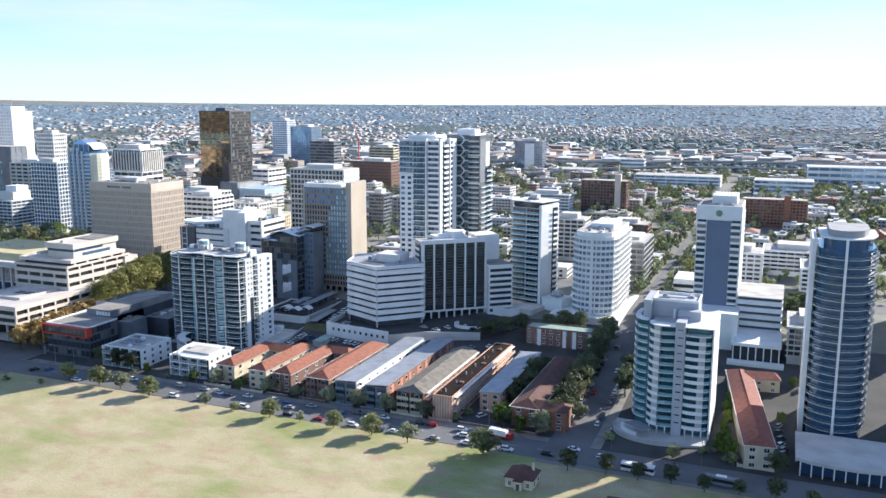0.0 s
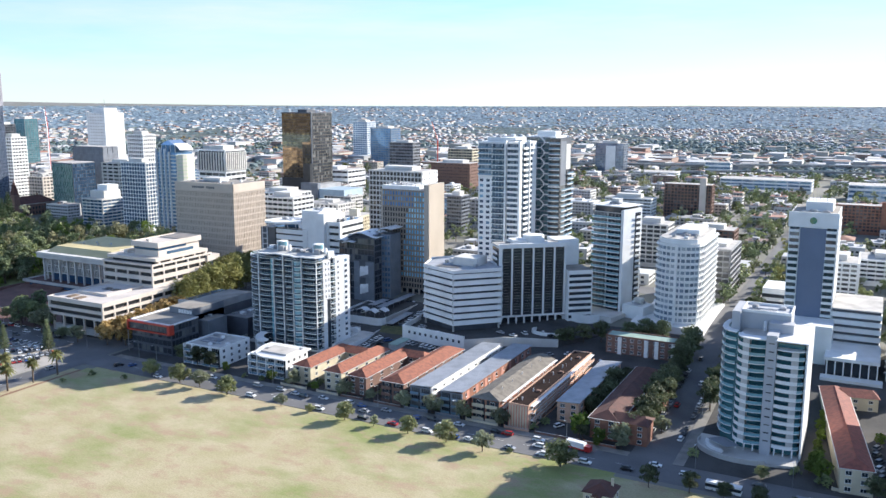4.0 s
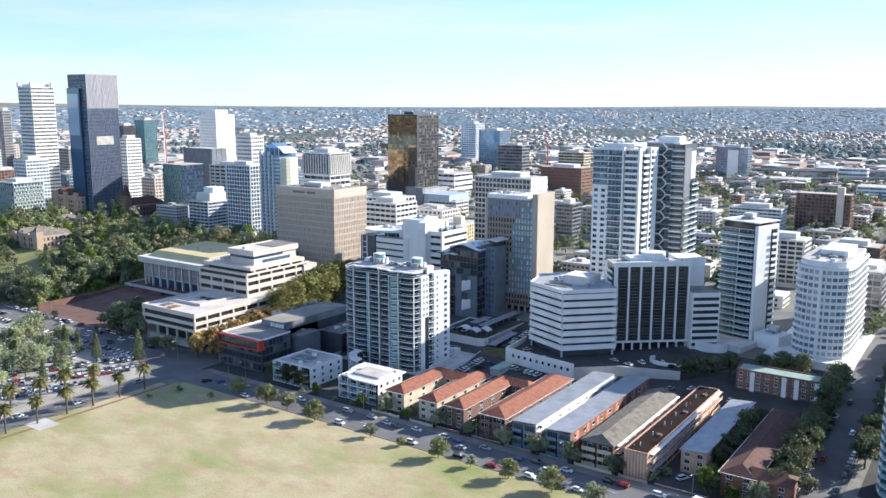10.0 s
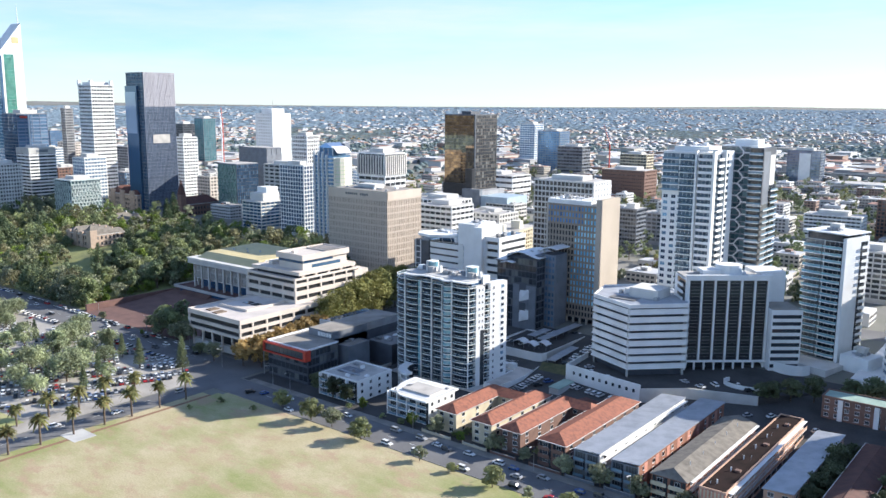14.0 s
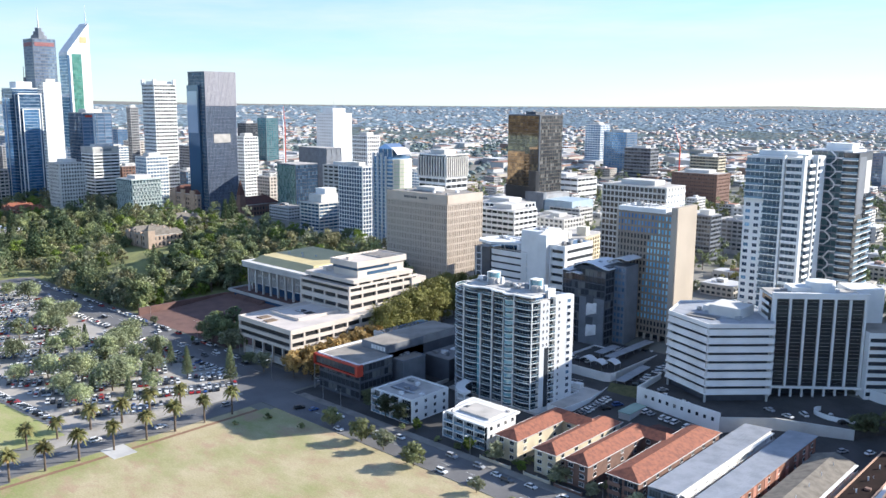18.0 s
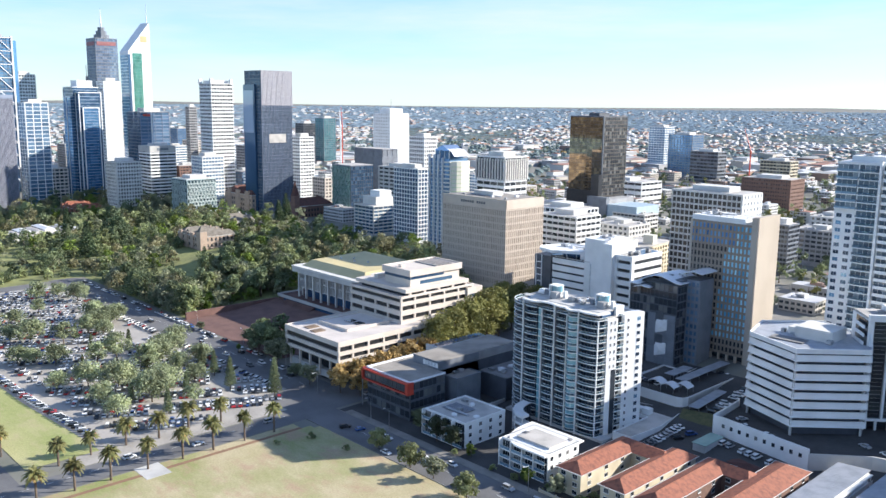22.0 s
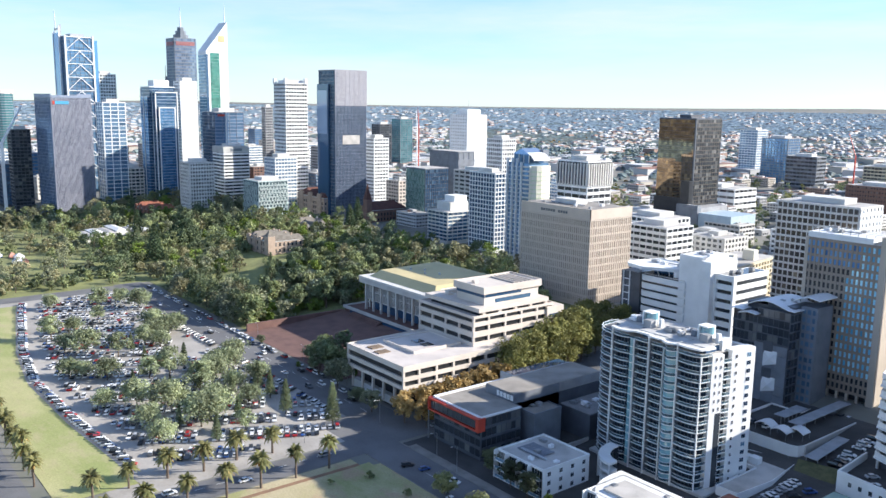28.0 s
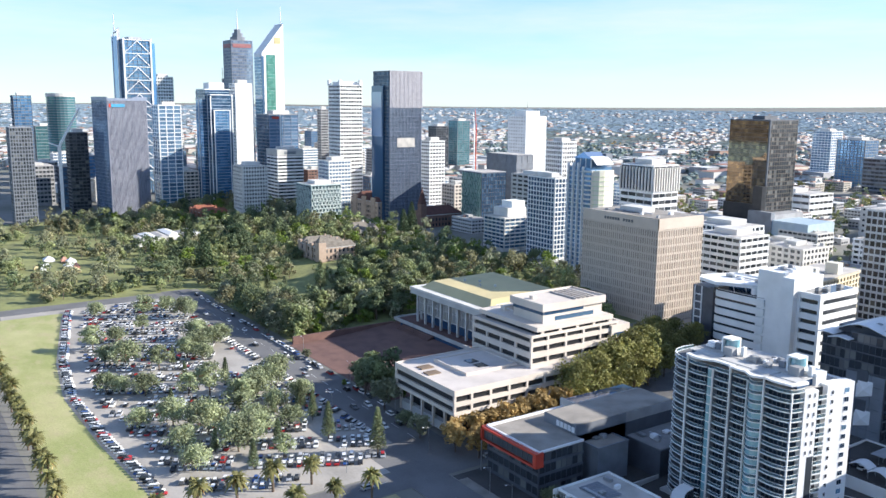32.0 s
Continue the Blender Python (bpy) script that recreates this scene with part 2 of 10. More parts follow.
def lawn_mat(name, dry, straw, green, bald=(0.40, 0.275, 0.18)):
    """Worn turf: broad green and dry areas, streaky mottling and fine tufts."""
    m = mat(name, dry, straw, 0.95, scale=0.06, fine=0.9)
    n, l = m.node_tree.nodes, m.node_tree.links
    b = n["Principled BSDF"]
    src = b.inputs["Base Color"].links[0].from_socket
    co, big, tuft = n.new("ShaderNodeTexCoord"), n.new("ShaderNodeTexNoise"), n.new("ShaderNodeTexNoise")
    mp = n.new("ShaderNodeMapping")
    mp.inputs["Scale"].default_value = (1.0, 1.7, 1.0)
    l.new(co.outputs["Object"], mp.inputs["Vector"])
    big.inputs["Scale"].default_value, big.inputs["Detail"].default_value, big.inputs["Roughness"].default_value = 0.016, 9.0, 0.62
    tuft.inputs["Scale"].default_value, tuft.inputs["Detail"].default_value = 1.8, 4.0
    l.new(mp.outputs["Vector"], big.inputs["Vector"])
    l.new(co.outputs["Object"], tuft.inputs["Vector"])
    r, r2 = n.new("ShaderNodeMapRange"), n.new("ShaderNodeMapRange")
    r.inputs["From Min"].default_value, r.inputs["From Max"].default_value = 0.46, 0.62
    r2.inputs["From Min"].default_value, r2.inputs["From Max"].default_value = 0.3, 0.7
    r2.inputs["To Min"].default_value, r2.inputs["To Max"].default_value = 0.84, 1.1
    mx, hs = n.new("ShaderNodeMixRGB"), n.new("ShaderNodeHueSaturation")
    l.new(big.outputs["Fac"], r.inputs["Value"])
    l.new(r.outputs["Result"], mx.inputs["Fac"])
    l.new(src, mx.inputs["Color1"])
    mx.inputs["Color2"].default_value = (*green, 1)
    l.new(tuft.outputs["Fac"], r2.inputs["Value"])
    l.new(r2.outputs["Result"], hs.inputs["Value"])
    # worn bare patches with ragged edges
    bare, r3, mx2 = n.new("ShaderNodeTexNoise"), n.new("ShaderNodeMapRange"), n.new("ShaderNodeMixRGB")
    bare.inputs["Scale"].default_value, bare.inputs["Detail"].default_value, bare.inputs["Roughness"].default_value = 0.075, 7.0, 0.7
    r3.inputs["From Min"].default_value, r3.inputs["From Max"].default_value, r3.inputs["To Max"].default_value = 0.50, 0.64, 0.8
    l.new(mp.outputs["Vector"], bare.inputs["Vector"])
    l.new(bare.outputs["Fac"], r3.inputs["Value"])
    l.new(r3.outputs["Result"], mx2.inputs["Fac"])
    l.new(mx.outputs["Color"], mx2.inputs["Color1"])
    mx2.inputs["Color2"].default_value = (*bald, 1)
    l.new(mx2.outputs["Color"], hs.inputs["Color"])
    l.new(hs.outputs["Color"], b.inputs["Base Color"])
    return m


grass_dry = lawn_mat("dry_lawn", (0.475, 0.405, 0.25), (0.40, 0.345, 0.185), (0.255, 0.28, 0.095))
grass_green = lawn_mat("green_lawn", (0.44, 0.42, 0.20), (0.36, 0.36, 0.15), (0.29, 0.32, 0.11), (0.42, 0.37, 0.2))
dirt = mat("red_gravel_path", (0.27, 0.16, 0.095), (0.22, 0.13, 0.08), 0.95, scale=0.3)

glass_dark = glass("dark_window_glass", (0.025, 0.03, 0.036), (0.20, 0.20, 0.19), 0.25)
glass_dark_o = glass("dark_window_pane", (0.025, 0.03, 0.036), (0.20, 0.20, 0.19), 0.25, island=False)
glass_blue = glass("blue_window_glass", (0.10, 0.18, 0.28), (0.26, 0.40, 0.54), 0.4, metal=0.4)
glass_blue_o = glass("blue_window_pane", (0.03, 0.05, 0.08), (0.26, 0.46, 0.62), 0.2, island=False, metal=0.35)
glass_teal = glass("teal_window_glass", (0.06, 0.18, 0.20), (0.16, 0.34, 0.36), 0.3, metal=0.35)
glass_teal_o = glass("teal_glass_pane", (0.06, 0.17, 0.19), (0.16, 0.32, 0.34), 0.3, island=False, metal=0.35)
glass_rail = mat("balcony_glass", (0.20, 0.31, 0.39), (0.14, 0.23, 0.30), 0.12, spec=0.6)
glass_gold = glass("bronze_mirror_glass", (0.14, 0.10, 0.065), (0.38, 0.27, 0.15), 0.3, rough=0.04, metal=0.85)
glass_navy = glass("navy_curtain_glass", (0.09, 0.21, 0.37), (0.24, 0.40, 0.58), 0.3, rough=0.05, metal=0.45)
rail_teal = mat("teal_balcony_glass", (0.22, 0.42, 0.47), (0.15, 0.30, 0.35), 0.1, spec=0.9)
fin_grey = mat("pale_grey_fins", (0.25, 0.29, 0.37), (0.20, 0.235, 0.31), 0.4, 0.3)
glass_green = glass("green_mosaic_glass", (0.05, 0.13, 0.13), (0.38, 0.54, 0.52), 0.45, metal=0.3)
glass_grey = glass("grey_curtain_glass", (0.17, 0.235, 0.33), (0.42, 0.50, 0.60), 0.3, rough=0.08, metal=0.45)

# ---- geometry helpers ----


class Geo:
    """Gathers boxes, prisms and faces of one mesh."""

    def __init__(self):
        self.v, self.f = [], []

    def face(self, pts):
        k = len(self.v)
        self.v += [tuple(p) for p in pts]
        self.f.append(tuple(range(k, k + len(pts))))
        return self

    def box(self, x0, x1, y0, y1, z0, z1):
        k = len(self.v)
        self.v += [(x0, y0, z0), (x1, y0, z0), (x1, y1, z0), (x0, y1, z0), (x0, y0, z1), (x1, y0, z1), (x1, y1, z1), (x0, y1, z1)]
        self.f += [tuple(k + i for i in q) for q in ((3, 2, 1, 0), (4, 5, 6, 7), (0, 1, 5, 4), (1, 2, 6, 5), (2, 3, 7, 6), (3, 0, 4, 7))]
        return self

    def prism(self, poly, z0, z1):
        k, n = len(self.v), len(poly)
        self.v += [(x, y, z0) for x, y in poly] + [(x, y, z1) for x, y in poly]
        self.f += [tuple(range(k + n - 1, k - 1, -1)), tuple(range(k + n, k + 2 * n))]
        self.f += [(k + i, k + (i + 1) % n, k + n + (i + 1) % n, k + n + i) for i in range(n)]
        return self

    def ring(self, outer, inner, z0, z1):
        k, n = len(self.v), len(outer)
        for z in (z0, z1):
            self.v += [(x, y, z) for x, y in outer] + [(x, y, z) for x, y in inner]
        for i in range(n):
            j = (i + 1) % n
            a, b, c, d = k + i, k + j, k + n + j, k + n + i
            e, g, h, q = a + 2 * n, b + 2 * n, c + 2 * n, d + 2 * n
            self.f += [(a, b, g, e), (c, d, q, h), (e, g, h, q), (b, a, d, c)]
        return self

    def strip(self, outer, inner, z0, z1):
        """As ring(), but open at both ends, which are closed off."""
        k, n = len(self.v), len(outer)
        for z in (z0, z1):
            self.v += [(x, y, z) for x, y in outer] + [(x, y, z) for x, y in inner]
        for i in range(n - 1):
            a, b, c, d = k + i, k + i + 1, k + n + i + 1, k + n + i
            e, g, h, q = a + 2 * n, b + 2 * n, c + 2 * n, d + 2 * n
            self.f += [(a, b, g, e), (c, d, q, h), (e, g, h, q), (b, a, d, c)]
        for i in (0, n - 1):
            self.f.append((k + i, k + n + i, k + 3 * n + i, k + 2 * n + i))
        return self

    def hip(self, x0, x1, y0, y1, z, h, inset):
        """A hipped roof whose ridge runs along y."""
        xm, k = (x0 + x1) / 2, len(self.v)
        self.v += [(x0, y0, z), (x1, y0, z), (x1, y1, z), (x0, y1, z), (xm, y0 + inset, z + h), (xm, y1 - inset, z + h)]
        self.f += [tuple(k + i for i in q) for q in ((3, 2, 1, 0), (0, 1, 4), (1, 2, 5, 4), (2, 3, 5), (3, 0, 4, 5))]
        return self

    def tube(self, p, q, r0, r1=None, n=6):
        p, q = Vector(p), Vector(q)
        a = (q - p).orthogonal().normalized()
        b = (q - p).cross(a).normalized()
        k = len(self.v)
        r1 = r0 if r1 is None else r1
        for c, r in ((p, r0), (q, r1)):
            self.v += [tuple(c + r * (math.cos(6.2832 * i / n) * a + math.sin(6.2832 * i / n) * b)) for i in range(n)]
        self.f += [(k + i, k + (i + 1) % n, k + n + (i + 1) % n, k + n + i) for i in range(n)]
        self.f += [tuple(range(k + n - 1, k - 1, -1)), tuple(range(k + n, k + 2 * n))]
        return self

    def mesh(self, name, material, smooth=False):
        me = bpy.data.meshes.new(name)
        me.from_pydata(self.v, [], self.f)
        me.materials.append(material)
        if smooth:
            me.polygons.foreach_set("use_smooth", [True] * len(me.polygons))
        me.update()
        return me


def part(name, geo, material, parent, label="", at=(0, 0, 0), turn=0.0, kind="", smooth=False):
    """Links geometry, or a mesh that several parts share, as one object under a thing."""
    ob = new(name, geo if isinstance(geo, bpy.types.Mesh) else geo.mesh(name, material, smooth))
    ob.parent = parent
    ob.location = at
    ob.rotation_euler = (0, 0, turn)
    return tagged(ob, label, kind=kind)


def thing(name, label, category, u, v, z=0.0, turn=0.0, group="", kind=""):
    ob = new(name)
    ob.empty_display_size = 0.5
    ob.matrix_basis = pose(u, v, z, 0, 0, turn)
    return tagged(ob, label, category, group, kind)


def smooth01(x):
    x = min(max(x, 0.0), 1.0)
    return x * x * (3 - 2 * x)


def ground_z(u, v):
    z = 12 * smooth01((v - 30) / 170)
    d = math.hypot(u, v)
    if d > 1500:
        z += 92 * ((d - 1500) / 3400) ** 1.25
    return z


def inset(poly, d):
    """The outline moved inwards by d (counter-clockwise outlines)."""
    out, n = [], len(poly)
    for i in range(n):
        p, q, r = Vector(poly[i - 1]), Vector(poly[i]), Vector(poly[(i + 1) % n])
        a, b = (q - p).normalized(), (r - q).normalized()
        na, nb = Vector((-a.y, a.x)), Vector((-b.y, b.x))
        m = (na + nb)
        m = m / max(m.dot(na), 0.35)
        out.append((q.x + m.x * d, q.y + m.y * d))
    return out


def arc(cx, cy, rx, ry, a0, a1, n):
    return [(cx + rx * math.cos(radians(a0 + (a1 - a0) * i / n)), cy + ry * math.sin(radians(a0 + (a1 - a0) * i / n))) for i in range(n + 1)]


def wall_frame(p, q):
    """Start, length, turn of the wall from p to q, seen from outside on its right-hand side."""
    d = Vector(q) - Vector(p)
    return Vector(p), d.length, math.atan2(d.y, d.x)


def grid_wall(b, p, q, z0, z1, rows, cols, wall, pane, band=0.35, pier=0.3, proud=0.35, single=False, name="window"):
    """A wall from p to q (outside on its right) as bands and piers before a row of panes on every storey.
    single: every pane is an object of its own, all on one mesh."""
    s, ln, turn = wall_frame(p, q)
    fh, cw = (z1 - z0) / rows, ln / cols
    at = (s.x, s.y, 0)
    bh, pw = fh * band, cw * pier
    sp = Geo().box(-proud * 0.98, ln + proud * 0.98, -proud, 0.05, 0, bh).mesh("spandrel", wall)
    for i in range(rows):
        part("spandrel", sp, wall, b, at=(s.x, s.y, z0 + i * fh), turn=turn)
    part("spandrel", Geo().box(-proud, ln + proud, -proud - 0.02, 0.05, 0, max(bh * 0.6, 0.5)), wall, b, at=(s.x, s.y, z1), turn=turn)
    if pier > 0:
        pm = Geo().box(-pw / 2, pw / 2, -proud * 0.9, 0.04, z0, z1).mesh("pier", wall)
        for j in range(cols + 1):
            x = min(max(j * cw, pw / 2), ln - pw / 2)
            part("pier", pm, wall, b, at=(s.x + x * math.cos(turn), s.y + x * math.sin(turn), 0), turn=turn)
    if single:
        wm = Geo().box(-cw / 2 + pw / 2 - 0.02, cw / 2 - pw / 2 + 0.02, -0.12, 0.0, bh - 0.02, fh + 0.02).mesh(name, pane)
        for i in range(rows):
            for j in range(cols):
                x = (j + 0.5) * cw
                part(name, wm, pane, b, at=(s.x + x * math.cos(turn), s.y + x * math.sin(turn), z0 + i * fh), turn=turn)
    else:
        g = Geo()
        for i in range(rows):
            for j in range(cols):
                g.box(j * cw + pw / 2 - 0.02, (j + 1) * cw - pw / 2 + 0.02, -0.12, 0.0, z0 + i * fh + bh - 0.02, z0 + (i + 1) * fh + 0.02)
        part("glazing", g, pane, b, at=at, turn=turn, kind="stuff")


def punched(b, p, q, z0, rows, fh, cols, wall, pane, w=1.3, h=1.3, sill=0.9, ledge=True, x0=0.0, x1=None):
    """Single windows, each with a frame and sill, set on a plain wall from p to q."""
    s, ln, turn = wall_frame(p, q)
    x1 = ln if x1 is None else x1
    fr = Geo().box(-w / 2 - 0.1, w / 2 + 0.1, -0.07, 0.01, -0.1, h + 0.1).box(-w / 2 - 0.15, w / 2 + 0.15, -0.2, 0.0, -0.18, -0.1).mesh("window_frame", white_metal)
    pn = Geo().box(-w / 2, -0.04, -0.1, 0.0, 0, h).box(0.04, w / 2, -0.1, 0.0, 0, h).mesh("window", pane)
    for i in range(rows):
        for j in range(cols):
            x = x0 + (x1 - x0) * (j + 0.5) / cols
            at = (s.x + x * math.cos(turn), s.y + x * math.sin(turn), z0 + i * fh + sill)
            o = part("window", pn, pane, b, at=at, turn=turn)
            part("window_frame", fr, white_metal, o)


def box_core(b, x0, x1, y0, y1, z0, z1, wall, roof=None, name="wall", parapet=0.9):
    """The plain body with its parapet and roof sheet."""
    part(name, Geo().box(x0, x1, y0, y1, z0, z1), wall, b)
    if roof:
        poly = [(x0, y0), (x1, y0), (x1, y1), (x0, y1)]
        part("parapet", Geo().ring([(x0 - .05, y0 - .05), (x1 + .05, y0 - .05), (x1 + .05, y1 + .05), (x0 - .05, y1 + .05)], inset(poly, 0.35), z1 - 0.05, z1 + parapet), wall, b)
        part("roof", Geo().box(x0 + 0.36, x1 - 0.36, y0 + 0.36, y1 - 0.36, z1 - 0.1, z1 + 0.06), roof, b)


def roof_gear(b, x0, x1, y0, y1, z, n, seed, big=True):
    """Plant room, air handlers, ducts and pipes on a flat roof."""
    r = random.Random(seed)
    if big:
        w, d, h = (x1 - x0) * 0.34, (y1 - y0) * 0.34, r.uniform(2.6, 3.8)
        cx, cy = x0 + (x1 - x0) * r.uniform(0.4, 0.6), y0 + (y1 - y0) * r.uniform(0.45, 0.6)
        g = Geo().box(cx - w / 2, cx + w / 2, cy - d / 2, cy + d / 2, z, z + h).box(cx - w / 2 - .2, cx + w / 2 + .2, cy - d / 2 - .2, cy + d / 2 + .2, z + h, z + h + .25)
        part("plant_room", g, offwhite, b, "pale rooftop plant room")
    for i in range(n):
        x, y = r.uniform(x0 + 1.5, x1 - 1.5), r.uniform(y0 + 1.5, y1 - 1.5)
        a, c, h = r.uniform(0.6, 1.6), r.uniform(0.6, 1.4), r.uniform(0.7, 1.6)
        g = Geo().box(x - a, x + a, y - c, y + c, z + .15, z + h)
        for sx in (-1, 1):
            g.box(x + sx * a * .8 - .08, x + sx * a * .8 + .08, y - c * .9, y + c * .9, z, z + .16)
        g.prism(arc(x, y, min(a, c) * .7, min(a, c) * .7, 0, 330, 9), z + h, z + h + .18)
        part("air_conditioner", g, r.choice([white_metal, steel, grey_con]), b)
    if n > 3:
        y = y0 + (y1 - y0) * 0.3
        part("duct", Geo().box(x0 + (x1 - x0) * .2, x0 + (x1 - x0) * .75, y, y + .7, z + .3, z + .9), zinc, b)


def balcony_stack(b, p, q, z0, rows, fh, depth, bulge, slab_m, rail_m, pane_m, back=True, rail_h=1.05, cap=True, far=False):
    """One bay of balconies from p to q (outside on its right), bowed outwards by bulge."""
    s, ln, turn = wall_frame(p, q)
    outer = [(ln * t / 8, -depth - bulge * (1 - (t / 4 - 1) ** 2)) for t in range(9)]
    inner = [(ln * t / 8, 0.0) for t in range(9)]
    th = [(x, y + 0.12) for x, y in outer]
    slab = Geo().strip(outer, inner, -0.28, 0.0).mesh("balcony_slab", balcony_floor)
    edge = Geo().strip([(x, y - .04) for x, y in outer], [(x, y + .14) for x, y in outer], -0.32, 0.1)
    rail = Geo().strip([(x, y + .02) for x, y in outer], th, 0.06, rail_h).mesh("balustrade", rail_m)
    if cap:
        edge.strip([(x, y - .03) for x, y in outer], [(x, y + .08) for x, y in outer], rail_h, rail_h + .07)
    edge = edge.mesh("slab_edge", slab_m)
    door = Geo()
    for j in range(4):
        door.box(ln * (j / 4) + .1, ln * ((j + 1) / 4) - .05, -0.06, 0.02, 0.05, fh - 0.3)
    door = door.mesh("sliding_door", pane_m)
    if far:
        # past the middle distance the doors and the slab edges of a bay are one mesh each
        for name, one, m in (("glazing", door, pane_m), ("slab_edging", edge, slab_m)):
            g = Geo()
            for i in range(rows):
                k = len(g.v)
                g.v += [(v.co.x, v.co.y, v.co.z + i * fh) for v in one.vertices]
                g.f += [tuple(k + j for j in p.vertices) for p in one.polygons]
            part(name, g, m, b, at=(s.x, s.y, z0), turn=turn, kind="stuff")
        for i in range(rows):
            o = part("balcony", slab, balcony_floor, b, at=(s.x, s.y, z0 + i * fh), turn=turn)
            part("balustrade", rail, rail_m, o)
        return
    for i in range(rows):
        at = (s.x, s.y, z0 + i * fh)
        o = part("balcony", slab, balcony_floor, b, at=at, turn=turn)
        part("balustrade", rail, rail_m, o)
        part("slab_edge", edge, slab_m, o)
        if back:
            part("sliding_door", door, pane_m, b, at=at, turn=turn)

# ---- ground, roads, lawns ----


def sheet(name, us, vs, material, lift, label, category="ground", hole=None):
    """A surface that follows the ground, lifted a little above it."""
    g = Geo()
    nu = len(us)
    g.v = [(u, v, ground_z(u, v) + lift) for v in vs for u in us]
    g.f = [(j * nu + i, j * nu + i + 1, (j + 1) * nu + i + 1, (j + 1) * nu + i) for j in range(len(vs) - 1) for i in range(nu - 1)]
    return tagged(new(name, g.mesh(name, material)), label, category, kind="structure")


def span(a, b, step):
    n = max(1, int(math.ceil((b - a) / step)))
    return [a + (b - a) * i / n for i in range(n + 1)]


ground_m = mat("town_ground", (0.22, 0.21, 0.19), (0.15, 0.155, 0.12), 0.95, scale=0.012, fine=0.08)
garden_m = mat("garden_lawn", (0.25, 0.265, 0.10), (0.14, 0.15, 0.065), 0.95, scale=0.05, fine=0.4)
water_m = mat("river_water", (0.05, 0.08, 0.10), (0.04, 0.065, 0.085), 0.12, scale=0.02, fine=0.3, bump=0.05)
far_axis = [-4900, -4000, -3200, -2600, -2100, -1700, -1350, -1050]
sheet("ground", far_axis + span(-800, 800, 50) + [1050, 1350, 1700, 2100, 2600, 3200, 4000, 4900],
      [-4900, -3500, -2500, -1800, -1300] + span(-300, 0, 50) + span(5, 215, 5) + span(240, 800, 40) + [1000, 1250, 1500, 1700, 1900, 2100, 2300, 2500, 2750, 3000, 3300, 3600, 3900, 4200, 4550, 4900],
      ground_m, 0.0, "wide town ground of earth, grass and paving", "ground")
sheet("garden_lawn", span(-900, -246, 22), span(31, 224, 8), garden_m, 0.07, "shaded green garden lawns under the trees", "lawn")
sheet("river_park", span(-900, -502, 22), span(-108, 31, 12), garden_m, 0.05, "green park lawn with trees", "lawn")
sheet("water", [-4900, -2000, -900, 0, 900, 2000, 4900], [-1250, -900, -600, -300], water_m, 0.4, "broad calm river behind the park", "water")
sheet("lawn", span(-157, 260, 20), span(-260, -10, 20), grass_dry, 0.06, "broad dry yellow-green park lawn", "lawn")


def lot_edge(u):
    """The car park's bowed edge along the lawn."""
    us, vs = (-480, -465, -372, -318, -257, -208, -180), (-58, -62, -81, -87.5, -86, -82, -81)
    return float(np.interp(u, us, vs))


g = Geo()
us = span(-476, -188, 8)
g.v = [(u, -107, .12) for u in us] + [(u, lot_edge(u), .12) for u in us]
g.f = [(i, i + 1, len(us) + i + 1, len(us) + i) for i in range(len(us) - 1)]
tagged(new("lawn_strip", g.mesh("lawn_strip", grass_green)), "pale green lawn strip beside the car park", "lawn", kind="structure")
sheet("verge", span(-154, 104, 20), [-10, -7], grass_dry, 0.08, "dry grass verge along the street", "lawn")
sheet("path", [-158.5, -156.5], span(-200, -14, 10), dirt, 0.10, "narrow red gravel footpath across the lawn", "path")
sheet("lawn_edge", [-163, -158.5], span(-200, -14, 10), grass_dry, 0.06, "strip of dry grass under the palms", "lawn")
sheet("road_terrace", span(-200, 300, 20), [-7, 1, 9], asphalt, 0.10, "dark asphalt street beside the park", "road")
sheet("road_side", [104, 112, 120], span(9, 215, 5), asphalt, 0.09, "asphalt side street rising from the park", "road")
sheet("road_rise", [106, 117], [215, 240, 300, 420, 560, 700, 850], asphalt, 0.14, "narrower asphalt street rising to the far town", "road")
sheet("road_avenue", [-184, -174, -166], span(9, 215, 5), asphalt, 0.09, "asphalt avenue between office buildings", "road")
sheet("road_palms", [-177, -164], span(-200, -7, 8), asphalt, 0.09, "asphalt road along the palm row", "road")
sheet("road_gardens", span(-504, -184, 20), [7, 16, 26], asphalt, 0.11, "asphalt street along the gardens", "road")
sheet("road_river", span(-700, -160, 20), [-128, -112], asphalt, 0.08, "asphalt riverside drive", "road")
sheet("road_cross", [-500, -486], span(-112, 2, 6), asphalt, 0.10, "asphalt road at the end of the car park", "road")
sheet("car_park", span(-486, -178, 12), span(-92, 7, 8), lot_asphalt, 0.07, "worn grey asphalt car park", "car park")
sheet("pavement", span(-160, 104, 12), [9, 13], paving, 0.22, "pale concrete footpath along the street", "pavement")
sheet("yards", span(-164, 300, 10), span(9, 150, 5), yard_asphalt, 0.06, "grey asphalt yards between apartment blocks", "ground")
sheet("pavement_side", [120, 124], span(9, 215, 5), paving, 0.22, "pale concrete footpath beside the side street", "pavement")
sheet("terrace_street", span(-600, 320, 20), [225, 245], asphalt, 0.10, "asphalt city street between towers", "road")
sheet("plaza", span(-342, -240, 8), span(28, 96, 4), brick_pave, 0.12, "red brick plaza before the concert hall", "plaza")
g = Geo()
for k in range(22):
    g.box(-150 + k * 12, -146 + k * 12, 0.9, 1.06, 0.13, 0.14)
